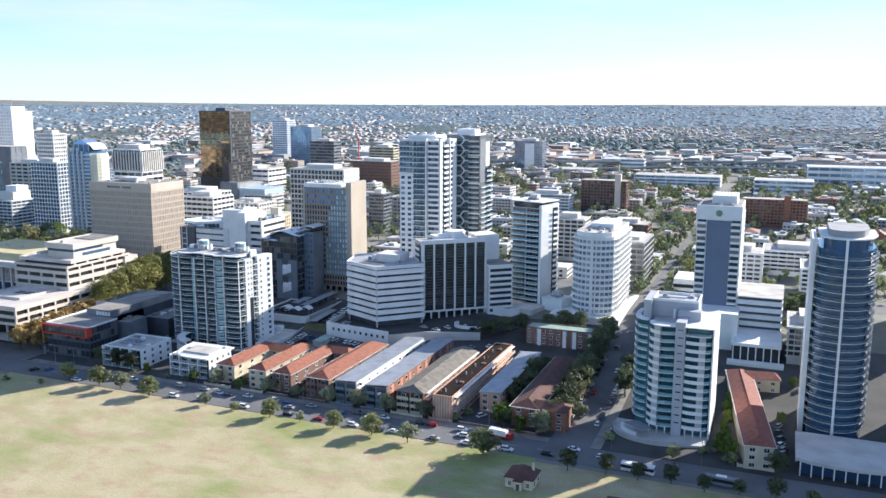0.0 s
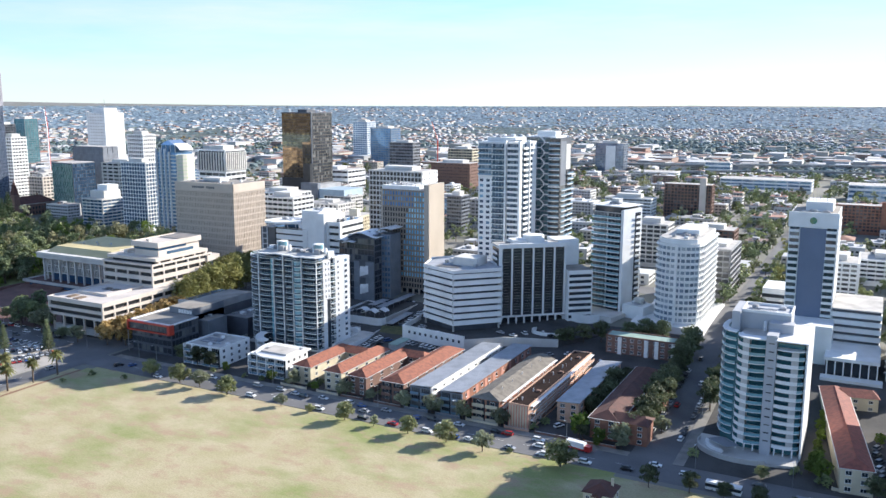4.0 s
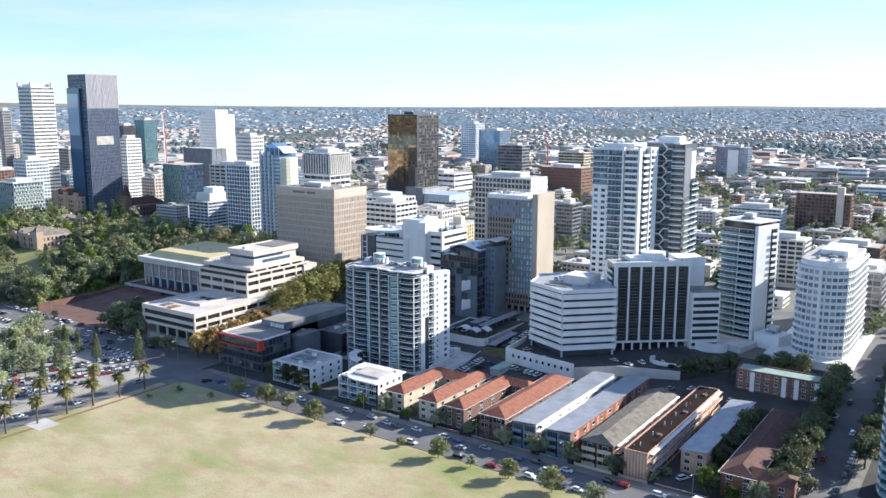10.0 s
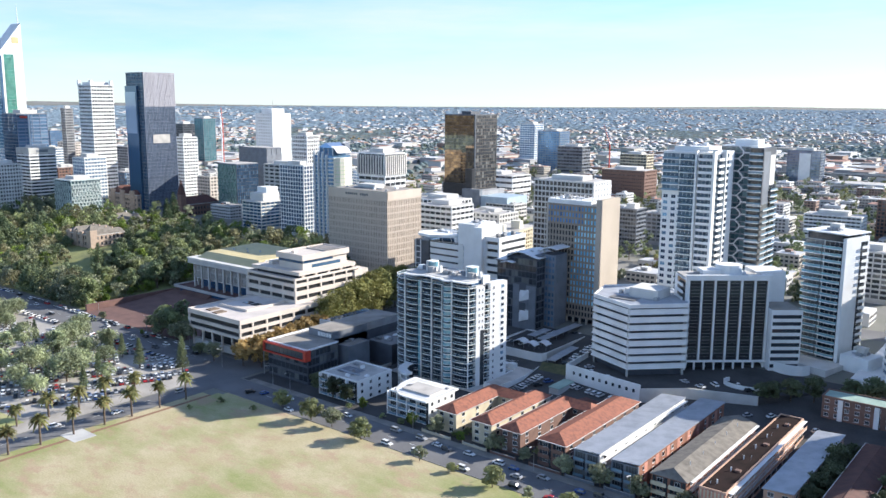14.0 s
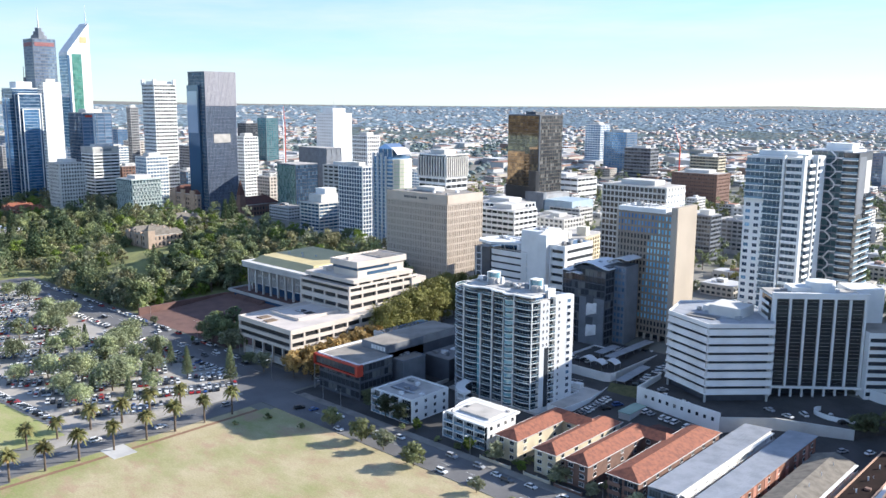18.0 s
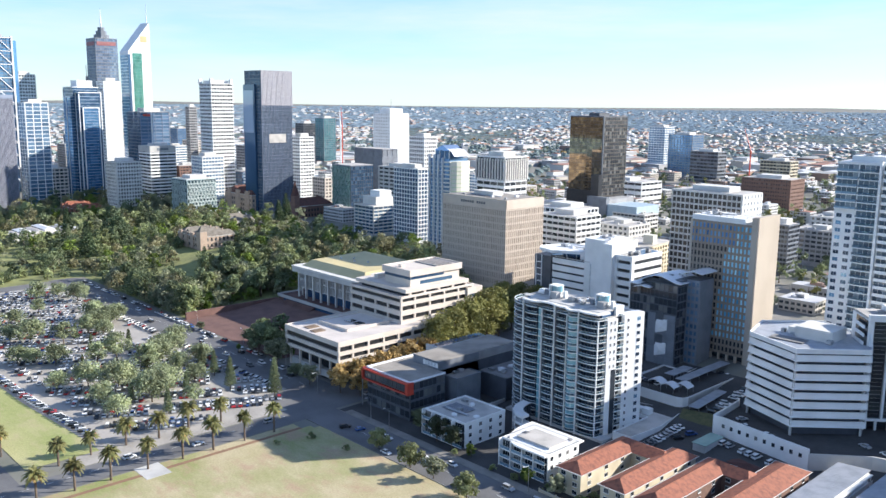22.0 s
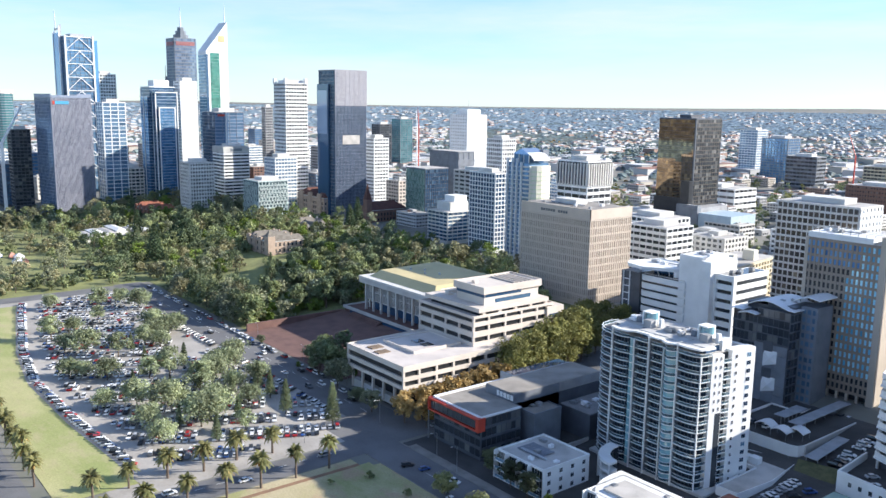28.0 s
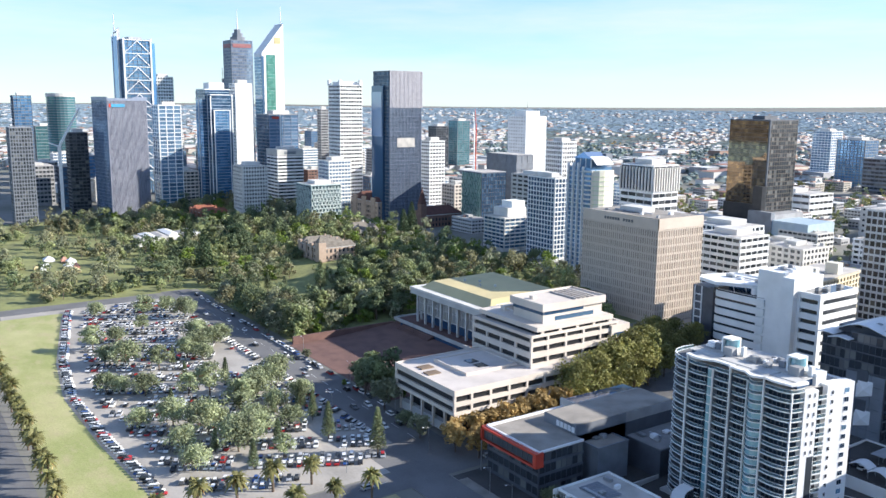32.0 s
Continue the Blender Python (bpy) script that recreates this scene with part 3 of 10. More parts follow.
for k in range(24):
    g.box(-172.1, -171.9, -190 + k * 7.6, -186.6 + k * 7.6, 0.12, 0.13)
    g.box(-490 + k * 12.4, -484 + k * 12.4, 16.4, 16.6, 0.14, 0.15)
tagged(new("road_lines", g.mesh("road_lines", line_white)), "white dashed centre line on the street", "road marking", kind="structure")
tagged(new("concrete_slab", Geo().box(-164, -153, -79, -70, 0, 0.14).mesh("concrete_slab", pale_con)), "pale concrete slab on the lawn", "slab", kind="structure")
g = Geo()
for v in (-7.2, 9.0):
    g.box(-164, 104, v, v + 0.2, 0, 0.24)
tagged(new("kerb", g.mesh("kerb", paving)), "pale concrete kerb along the street", "kerb", kind="structure")

# ---- apartment tower with curved balconies (beside the park street) ----


clear_rail = mat("clear_balcony_glass", (0.13, 0.24, 0.30), (0.10, 0.19, 0.24), 0.1, spec=0.4)
clear_rail.node_tree.nodes["Principled BSDF"].inputs["Alpha"].default_value = 0.42
room_glass = glass("shaded_door_glass", (0.02, 0.032, 0.045), (0.16, 0.17, 0.17), 0.3)


def bow(x0, x1, y, out, n=8):
    """Points of a balcony front from x0 to x1, bulging towards the street."""
    return [(x0 + (x1 - x0) * k / n, y - out * math.sin(math.pi * k / n)) for k in range(n + 1)]


def river_tower():
    z0, fh, n = 2.0, 2.85, 16
    b = thing("apartment_tower", "tall white apartment tower with curved glass balconies beside low blocks", "apartment tower", 0, 0, 0)
    y0, zt = 61.0, z0 + 16 * 2.85
    part("wall", Geo().prism([(-113.5, 66), (-110.5, 62.6), (-108, 62.4), (-72.4, 62.4), (-72, 66), (-68.6, 84), (-113.5, 84)], z0 - 3, zt), room_glass, b, "dark glazed apartment walls")
    bays = (
        ("glass", [(-117.2, 74), (-117.8, 70), (-117.2, 66), (-115.0, 62.6), (-111.6, 60.6), (-107.8, 59.8)], [(-113.4, 74), (-113.4, 70), (-113.4, 66.4), (-112, 64), (-110.2, 62.8), (-107.8, 62.5)]),
        ("glass", bow(-107.4, -100.8, 60.4, .75), None),
        ("glass", bow(-97.9, -92.0, 60.6, .35), None),
        ("glass", bow(-91.2, -85.6, 60.6, .3), None),
        ("teal", bow(-85.4, -80.3, 60.3, 1.7), None),
        ("glass", bow(-79.7, -72.4, 60.0, .5)[:-1] + [(-71.6, 60.4), (-71.0, 62.2), (-70.5, 65.2)], None),
    )
    for style, front, back in bays:
        back = back or [(x, 62.5) if x < -72.6 else (-72.3, 62.6 + k * .2) for k, (x, y) in enumerate(front)]
        if front[-1][0] > -71:
            back[-3:] = [(-72.3, 62.5), (-72.3, 63.2), (-72.2, 65.2)]
        inner = [(a + (c - a) * .07, y + (d - y) * .07) for (a, y), (c, d) in zip(front, back)]
        edge_in = [(a + (c - a) * .12, y + (d - y) * .12) for (a, y), (c, d) in zip(front, back)]
        outer = [(a - (c - a) * .03, y - (d - y) * .03) for (a, y), (c, d) in zip(front, back)]
        slab = Geo().strip(front, back, -.2, .0).mesh("balcony", balcony_floor)
        rail = Geo().strip(front, inner, .12, 1.0).mesh("balustrade", clear_rail)
        top = Geo().strip(outer, edge_in, -.2, .06).strip(outer, inner, 1.0, 1.05).mesh("slab_edge", white)
        for i in range(n + 1):
            o = part("balcony", slab, balcony_floor, b, at=(0, 0, z0 + i * fh))
            part("balustrade", rail, clear_rail, o)
            part("slab_edge", top, white, o)
        if style == "teal":
            part("glazed_column", Geo().strip(inner, back, z0, zt - .3), rail_teal, b, "teal curved glass column")
    g = Geo()
    for k in range(25):
        x = -107 + k * 1.42
        g.box(x - .05, x + .05, 62.24, 62.42, z0, zt)
    part("door_frames", g, slate_clad, b, kind="stuff")
    part("glazed_column", Geo().prism(arc(-99.3, 61.6, 1.4, 1.5, 180, 360, 8), z0, zt + .2), rail_teal, b, "teal curved glass column")
    ringm = Geo().prism(arc(-99.3, 61.6, 1.46, 1.58, 180, 360, 8), -.1, .1).mesh("spandrel", white)
    for i in range(n + 1):
        part("spandrel", ringm, white, b, at=(0, 0, z0 + i * fh))
    zr = zt + 2.6
    for x, wide, top in ((-107.6, .18, zr), (-97.9, .12, zt + .4), (-91.6, .18, zr), (-85.5, .1, zt), (-80.0, .18, zr)):
        part("fin", Geo().box(x - wide, x + wide, 59.5, 60.2, z0 - 1, top), white, b, "slim white fin")
        part("privacy_screen", Geo().box(x - .06, x + .06, 60.2, 62.5, z0 - 1, zt), slate_clad, b)
    part("corner_post", Geo().box(-71.7, -71.3, 60.7, 61.1, z0 - 1, zt), white, b)
    # curved white roof beams that run on from the fins
    for line in ([(-107.9, 59.3)] + bow(-107.6, -99.4, 59.4, .9)[1:-1] + bow(-99.4, -91.4, 60.4, -.5)[1:], [(-91.9, 59.3)] + bow(-91.6, -86, 59.9, .5)[1:-1] + bow(-86, -79.8, 59.4, 1.7)[1:], [(-80.3, 59.3)] + bow(-80.0, -72, 59.4, .5)[1:-1] + [(-71.2, 59.6), (-70.4, 62.2), (-69.9, 66)]):
        back = [(x, y + 1.5) if x < -72 else (x - 1.3, y + .8) for x, y in line]
        part("roof_frame", Geo().strip(line, back, zr - .35, zr + .25), white, b, "white curved roof beam")
        far = [(x + .1, 66.5) if x < -72 else (x - 3, 67) for x, y in line]
        part("roof_shelf", Geo().strip([(x, y + .3) for x, y in back], far, zr - .2, zr - .02), pale_con, b)
    # side face: wrap balcony, white wall with slit windows, recessed balconies, white wall with two window rows
    p, q = Vector((-70.6, 65.2)), Vector((-67.0, 84.0))
    _, ln, tn = wall_frame(p, q)
    on = lambda k: tuple(p + (q - p) * (k / ln))
    out = Vector((math.sin(tn), -math.cos(tn))) * .31
    wf = lambda k: (on(k)[0] + out.x, on(k)[1] + out.y)
    side = {"at": (p.x, p.y, 0), "turn": tn}
    part("wall_side", Geo().box(0, 5.2, -.3, 2.6, z0 - 2, zt), white, b, "white rendered side wall", **side)
    part("wall_side", Geo().box(8.6, ln, -.3, 3.4, z0 - 2, zt + .9), white, b, "white rendered side wall", **side)
    part("wall_side", Geo().box(5.2, 8.6, 1.4, 3.4, z0 - 2, zt), glass_dark_o, b, "recessed dark glazing", **side)
    part("slot", Geo().box(2.6, 5.0, -.36, -.2, z0, z0 + 9 * fh), glass_dark_o, b, "dark glazed stair slot", **side)
    punched(b, wf(.8), wf(4.9), z0 + 9 * fh, 7, fh, 2, white, glass_dark_o, .55, 1.1, .9)
    balcony_stack(b, on(5.3), on(8.5), z0, n, fh, .35, 0.0, white, clear_rail, glass_dark_o, back=False)
    punched(b, wf(9.2), wf(12.2), z0, n, fh, 1, white, glass_dark_o, .8, 1.1, .9)
    punched(b, wf(14.2), wf(ln - .8), z0, n, fh, 1, white, glass_blue_o, 1.7, 1.4, .8)
    part("wall_rear", Geo().box(-113.4, -68.6, 83.6, 84.6, z0 - 2, zt + .6), white, b)
    # roof terraces, set-back penthouses, lift towers with teal glass lanterns
    part("roof", Geo().prism([(-113.4, 66), (-110, 62.6), (-72.5, 62.6), (-68.8, 83.6), (-113.4, 83.6)], zt - .05, zt + .25), pale_roof, b, "pale paved roof terrace")
    for a, c, d, e in ((-111, -100.6, 66, 80), (-98.5, -87, 65, 81), (-86, -81, 64, 80), (-79.4, -72.6, 64.6, 72)):
        part("penthouse", Geo().box(a, c, d, e, zt + .2, zr - .1), glass_ink, b, "glazed penthouse storey")
        part("roof_deck", Geo().box(a - .5, c + .5, d - 1.4, e + .5, zr - .1, zr + .16), pale_con, b)
    part("roof_deck", Geo().box(-111, -73, 68, 80, zr + .1, zr + .3), pale_roof, b)
    part("penthouse_wall", Geo().box(-79, -71.5, 72, 77, zt + .2, zr + 1.2), white, b)
    for x in (-101.0, -78.0):
        part("lift_tower", Geo().box(x - 2.1, x - 1.5, 70, 74.6, zr, zr + 4.6).box(x - 2.1, x + 1.8, 74.0, 74.6, zr, zr + 4.6).box(x - 2.1, x + 1.8, 70, 74.6, zr + 4.6, zr + 5.0), white, b, "white lift tower frame")
        part("lantern", Geo().prism(arc(x + .3, 72.4, 2.1, 2.1, 0, 345, 14), zr + 2.2, zr + 4.6), rail_teal, b, "teal round glass roof lantern")
        part("lantern_base", Geo().prism(arc(x + .3, 72.4, 1.9, 1.9, 0, 345, 14), zr, zr + 2.2), white, b)
        part("lift_overrun", Geo().box(x + .4, x + 3.6, 67.8, 70.4, zr, zr + 2.8), grey_con, b, "grey lift overrun")
        part("shaft", Geo().box(x + 4.4, x + 5.6, 71, 72.4, zr, zr + 3.2), white, b)
        part("shaft", Geo().box(x - 5.2, x - 3.4, 71, 73, zr, zr + 2.4), slate_clad, b)
    roof_gear(b, -96, -82, 67, 79, zr + .3, 14, 4, big=False)
    roof_gear(b, -110, -104, 68, 79, zr + .3, 5, 5, big=False)
    part("podium", Geo().box(-116, -67, 60, 88, -1, 2.0), pale_con, b, "pale concrete podium")


river_tower()


def low_white(u0, u1, v0, v1, h, curved, seed):
    b = thing("apartment_block", "low white three-storey apartment block with flat roof", "apartment block", 0, 0, 0, group="low white apartment blocks")
    zb, n = 0.0, 3
    box_core(b, u0, u1, v0, v1, zb - .5, h, white, pale_roof, parapet=0.7)
    fh = h / n
    k = int((u1 - u0) / 4.5)
    w = (u1 - u0) / k
    for j in range(k):
        balcony_stack(b, (u0 + j * w + .3, v0), (u0 + (j + 1) * w - .3, v0), zb + .2, n, fh, 1.5, curved, white, glass_rail, glass_dark_o)
        part("fin", Geo().box(u0 + j * w - .2, u0 + j * w + .2, v0 - 1.8, v0, zb, h + .6), white, b)
    punched(b, (u1, v0), (u1, v1), zb, n, fh, 4, white, glass_dark_o, 1.4, 1.4)
    roof_gear(b, u0, u1, v0, v1, h, 5, seed, big=False)
    for j in range(6):
        part("solar_panel", Geo().box(u0 + 3 + j * 1.8, u0 + 4.6 + j * 1.8, v0 + 6, v1 - 8, h + .35, h + .42), slate_clad, b, "dark solar panel")
    return b


low_white(-122, -100, 20, 42, 9.2, 0.0, 1)
b = low_white(-82, -61, 21, 38, 9.4, 0.0, 2)
edge = [(-84.5, 40)] + arc(-72, 36, 12.5, 17.5, 180, 270, 10) + [(-60.4, 18.5), (-60.4, 40)]
part("roof_canopy", Geo().prism(edge, 9.5, 10.1), white, b, "white roof canopy with curved edge")
part("roof_deck", Geo().box(-78, -63, 24, 34, 10.1, 10.9), pale_roof, b)
lk = thing("link_building", "white curved link building with square openings", "building", 0, 0, 0)
oo, ii = arc(-92, 57, 12, 14, 180, 270, 8), arc(-92, 57, 8, 10, 180, 270, 8)
for i in range(3):
    part("balustrade", Geo().strip(oo, ii, i * 3.0 + 2.0, i * 3.0 + 3.0), white, lk)
part("glazing", Geo().strip([(x * .98 - 1.84, y) for x, y in ii], ii, 0, 8.6), glass_dark_o, lk)
for x, y in oo[::2]:
    part("post", Geo().box(x - .2, x + .2, y - .2, y + .2, 0, 9), white, lk)

# ---- dark office block with red frame ----


def dark_office():
    b = thing("office_block", "low dark glass office block with red front frame", "office building", 0, 0, 0)
    grid_wall(b, (-161, 22.6), (-134, 22.6), 0.2, 12.0, 3, 9, dark_clad, glass_dark, .3, .08, .3)
    grid_wall(b, (-134, 22.6), (-134, 41.6), 0.2, 15.8, 4, 8, dark_clad, glass_dark, .26, .06, .3)
    part("wall", Geo().box(-161, -134.05, 22.65, 41.9, -1, 16.2).box(-161, -138, 41.9, 92, -1, 16.2), dark_clad, b)
    part("roof", Geo().box(-160.4, -134.4, 23, 42, 16.2, 16.5).box(-160.4, -154.2, 42, 92, 16.2, 16.5), brown_roof, b, "brown flat roof")
    part("roof_edge", Geo().box(-161.6, -160.4, 22, 92, 16.1, 17.0).box(-160.4, -133.6, 22, 22.7, 16.1, 16.8).box(-134.2, -133.6, 22.7, 41.8, 16.1, 16.8), white_metal, b, "pale metal roof edge")
    bars = Geo().box(-162.8, -133.0, 20.4, 20.9, 15.7, 16.4).box(-162.8, -133.0, 20.4, 20.9, 11.5, 12.1).box(-162.8, -162.1, 20.4, 22.9, 11.5, 16.4)
    part("red_frame", bars, red_frame, b, "red metal frame")
    part("red_frame", Geo().box(-134.6, -133.0, 20.3, 23.6, 11.5, 16.5), red_frame, b, "bright red frame end")
    part("red_frame", Geo().box(-162.4, -134, 20.9, 22.5, 16.0, 16.3).box(-162.4, -134, 20.9, 22.5, 11.6, 11.9), red_frame, b)
    part("glazing", Geo().box(-162.1, -134.6, 21.4, 21.5, 12.1, 15.7), glass_dark_o, b)
    for k in range(10):
        part("mullion", Geo().box(-160 + k * 2.7, -159.9 + k * 2.7, 21.25, 21.4, 12.1, 15.7), dark_clad, b)
    part("post", Geo().box(-162.6, -162.3, 20.5, 20.8, 0, 11.6), steel, b)
    # raised wing with a sign, glazed roof strip, side boxes
    part("rear_wing", Geo().box(-154.2, -138, 42, 66, -1, 19.8), slate_clad, b, "dark concrete raised wing")
    part("rear_wing", Geo().box(-154.2, -138.02, 66.02, 90, -1, 19.8), grey_con, b, "grey concrete raised wing")
    part("roof", Geo().box(-154.0, -138.2, 42.2, 89.8, 19.8, 20.0), brown_roof, b)
    part("roof_light", Geo().box(-162.4, -155.6, 58, 90, 16.4, 19.0), glass_ink, b, "dark glazed roof strip")
    part("roof_edge", Geo().box(-162.8, -155.2, 57.2, 58, 16, 19.6).box(-155.6, -155.2, 58, 90, 18.8, 19.5), pale_con, b)
    g = Geo()
    for k in range(7):
        g.box(-146.5 + k * 1.2, -146.42 + k * 1.2, 41.9, 41.98, 16.6, 19.8)
    part("panel_joints", g, dark_clad, b, kind="stuff")
    for k in range(5):
        x = -147.4 + k * 1.9
        part("sign_shape", Geo().box(x, x + 1.35, 41.6, 41.9, 17.3, 19.2), white_metal, b, "pale sign shape")
    part("side_box", Geo().box(-142.4, -130.4, 45.4, 59.6, -1, 13.4), slate_clad, b, "slate grey side box")
    for k in range(8):
        part("panel", Geo().box(-142.3 + k * 1.5, -140.85 + k * 1.5, 45.24, 45.38, .2, 13.2), slate_clad, b)
    part("roof", Geo().box(-142, -130.8, 45.8, 59.2, 13.4, 13.55), brown_roof, b)
    part("parapet", Geo().ring([(-142.5, 45.3), (-130.3, 45.3), (-130.3, 59.7), (-142.5, 59.7)], [(-142.1, 45.7), (-130.7, 45.7), (-130.7, 59.3), (-142.1, 59.3)], 13.3, 13.9), slate_clad, b)
    part("side_box", Geo().box(-138, -121.6, 66, 89, -1, 11.4), dark_clad, b, "dark rear box")
    part("roof", Geo().box(-137.6, -122, 66.4, 88.6, 11.4, 11.6), grey_roof, b)
    roof_gear(b, -141, -133, 49, 58, 13.55, 3, 11, big=False)
    roof_gear(b, -136, -126, 68, 87, 11.6, 7, 12, big=False)
    part("yard_wall", Geo().box(-122.2, -121.8, 44, 66, -.5, 2.8), pale_con, b, "pale yard wall")


dark_office()

# ---- stepped pale office block beside the concert hall ----


def stepped_office():
    b = thing("office_block", "pale stepped concrete office block with strip windows", "office building", 0, 0, 0)

    def tier(x0, x1, y0, y1, bands, front, side, roof, deep=.9):
        """Solid bands with deep dark window strips between them, split by piers."""
        lo, hi = bands[0][0], bands[-1][1]
        part("window_strip", Geo().box(x0 + deep, x1 - deep, y0 + deep, y1 - .2, lo + .05, hi - .8), dark_glaze, b)
        part("roof", Geo().box(x0 + .4, x1 - .4, y0 + .4, y1 - .1, hi - .75, hi - .55), roof, b, "pinkish gravel roof")
        for z0, z1 in bands:
            inn = .45 if z1 == hi else deep + .1
            part("spandrel", Geo().ring([(x0, y0), (x1, y0), (x1, y1), (x0, y1)], [(x0 + inn, y0 + inn), (x1 - inn, y0 + inn), (x1 - inn, y1 - inn), (x0 + inn, y1 - inn)], z0, z1), precast, b)
        for (_, z0), (z1, _) in zip(bands[:-1], bands[1:]):
            xs = [x0 + .7, x1 - .7] if (z0, z1) in front else [x0 + .7 + (x1 - x0 - 1.4) * j / 4 for j in range(5)]
            for x in xs:
                part("pier", Geo().box(x - .5, x + .5, y0 + .06, y0 + deep + .1, z0 - .02, z1 + .02), precast, b)
            for j in range(1, side + 1):
                y = y0 + (y1 - y0) * j / side - .8
                part("pier", Geo().box(x1 - deep - .1, x1 - .06, y - .5, y + .5, z0 - .02, z1 + .02), precast, b)
                part("pier", Geo().box(x0 + .06, x0 + deep + .1, y - .5, y + .5, z0 - .02, z1 + .02), precast, b)

    # lower wing over an undercroft whose shade is coloured as a near-black box
    part("undercroft", Geo().box(-226, -190, 31, 100, 1.5, 11), dark_glaze, b, "recessed ground storeys coloured dark with their shade")
    for j in range(6):
        part("column", Geo().box(-228 + j * 8.1, -227 + j * 8.1, 27, 28, 1.5, 11), precast, b)
    for j in range(7):
        part("column", Geo().box(-188, -187, 36 + j * 9, 37 + j * 9, 1.5, 11), precast, b)
    part("plinth", Geo().box(-228, -188, 27.5, 30, 1.5, 5), pale_con, b)
    tier(-229.5, -186.2, 25.6, 98, [(10.9, 12.3), (14.5, 16.2), (18.6, 21.0)], [(12.3, 14.5), (16.2, 18.6)], 8, peach_roof)
    part("roof_deck", Geo().box(-222.6, -200, 41, 66, 20.3, 21.3), peach_roof, b, "raised roof deck")
    part("deck_kerb", Geo().ring([(-223, 40.6), (-199.6, 40.6), (-199.6, 66.4), (-223, 66.4)], [(-222.5, 41.1), (-200.1, 41.1), (-200.1, 65.9), (-222.5, 65.9)], 20.3, 21.7), precast, b)
    for x in (-212.5, -206):
        part("skylight", Geo().box(x - 2.2, x + 2.2, 50, 54.6, 21.3, 21.6), glass_dark, b)
    for x, y in ((-219, 33), (-216.6, 33), (-211.4, 31.4), (-209, 31.4)):
        part("roof_slot", Geo().box(x - .9, x + .9, y - 3, y + 3, 20.4, 20.9), rust_slot, b, "brown roof vent")
    # upper block, its set-back top storey, slab and plant room
    tier(-234, -193.2, 68.4, 118, [(18.5, 22.2), (24.5, 27.0), (29.3, 31.2), (33.0, 34.2)], [(31.2, 33.0)], 5, peach_roof)
    part("top_storey", Geo().box(-230, -194.6, 73, 113, 33.6, 35.4), dark_glaze, b)
    for j in range(5):
        part("pier", Geo().box(-195.2, -193.7, 74 + j * 9.6, 75.6 + j * 9.6, 34.2, 35.4), precast, b)
    part("roof_slab", Geo().box(-233, -193.3, 71.4, 114.5, 35.3, 37.2), precast, b, "pale cantilevered roof slab")
    part("ledge", Geo().box(-229, -192.4, 113, 124, 8, 32.4), precast, b)
    part("window_strip", Geo().box(-192.5, -192.3, 114.5, 122, 27.4, 29).box(-192.5, -192.3, 114.5, 122, 22.4, 24.2), glass_ink, b)
    part("plant_storey", Geo().box(-216.5, -197, 77.5, 111, 37.1, 43.4), precast, b)
    part("louvre", Geo().box(-216.6, -196.9, 77.3, 77.6, 40.8, 42.6).box(-197.1, -196.85, 78, 100, 40.8, 42.6).box(-197.1, -196.85, 84, 106, 37.8, 39.6), glass_ink, b, "dark louvre strip")
    part("plant_roof", Geo().box(-217.5, -196, 76.4, 112, 42.6, 45.0), precast, b, "pale overhanging plant storey")
    part("parapet", Geo().ring([(-217.6, 76.3), (-195.9, 76.3), (-195.9, 112.1), (-217.6, 112.1)], [(-217, 76.9), (-196.5, 76.9), (-196.5, 111.5), (-217, 111.5)], 42.5, 45.7), precast, b)
    # Thin dark sheet stands for the shaded well under the beams.
    part("recess", Geo().box(-215, -198, 96, 108, 45.0, 45.1), dark_clad, b)
    for j in range(5):
        part("beam", Geo().box(-215, -198, 96.6 + j * 2.6, 97.2 + j * 2.6, 45.1, 45.7), precast, b)
    part("dish", Geo().box(-210.2, -208, 81, 83.2, 45, 46.4), precast, b)
    part("roof_gear_box", Geo().box(-226, -223, 78, 84, 37.2, 39.4), precast, b)
    part("roof_rail", Geo().box(-231, -219, 79, 79.2, 38.2, 38.4).box(-231, -230.8, 79, 90, 38.2, 38.4), white_metal, b)


stepped_office()

# ---- concert hall ----


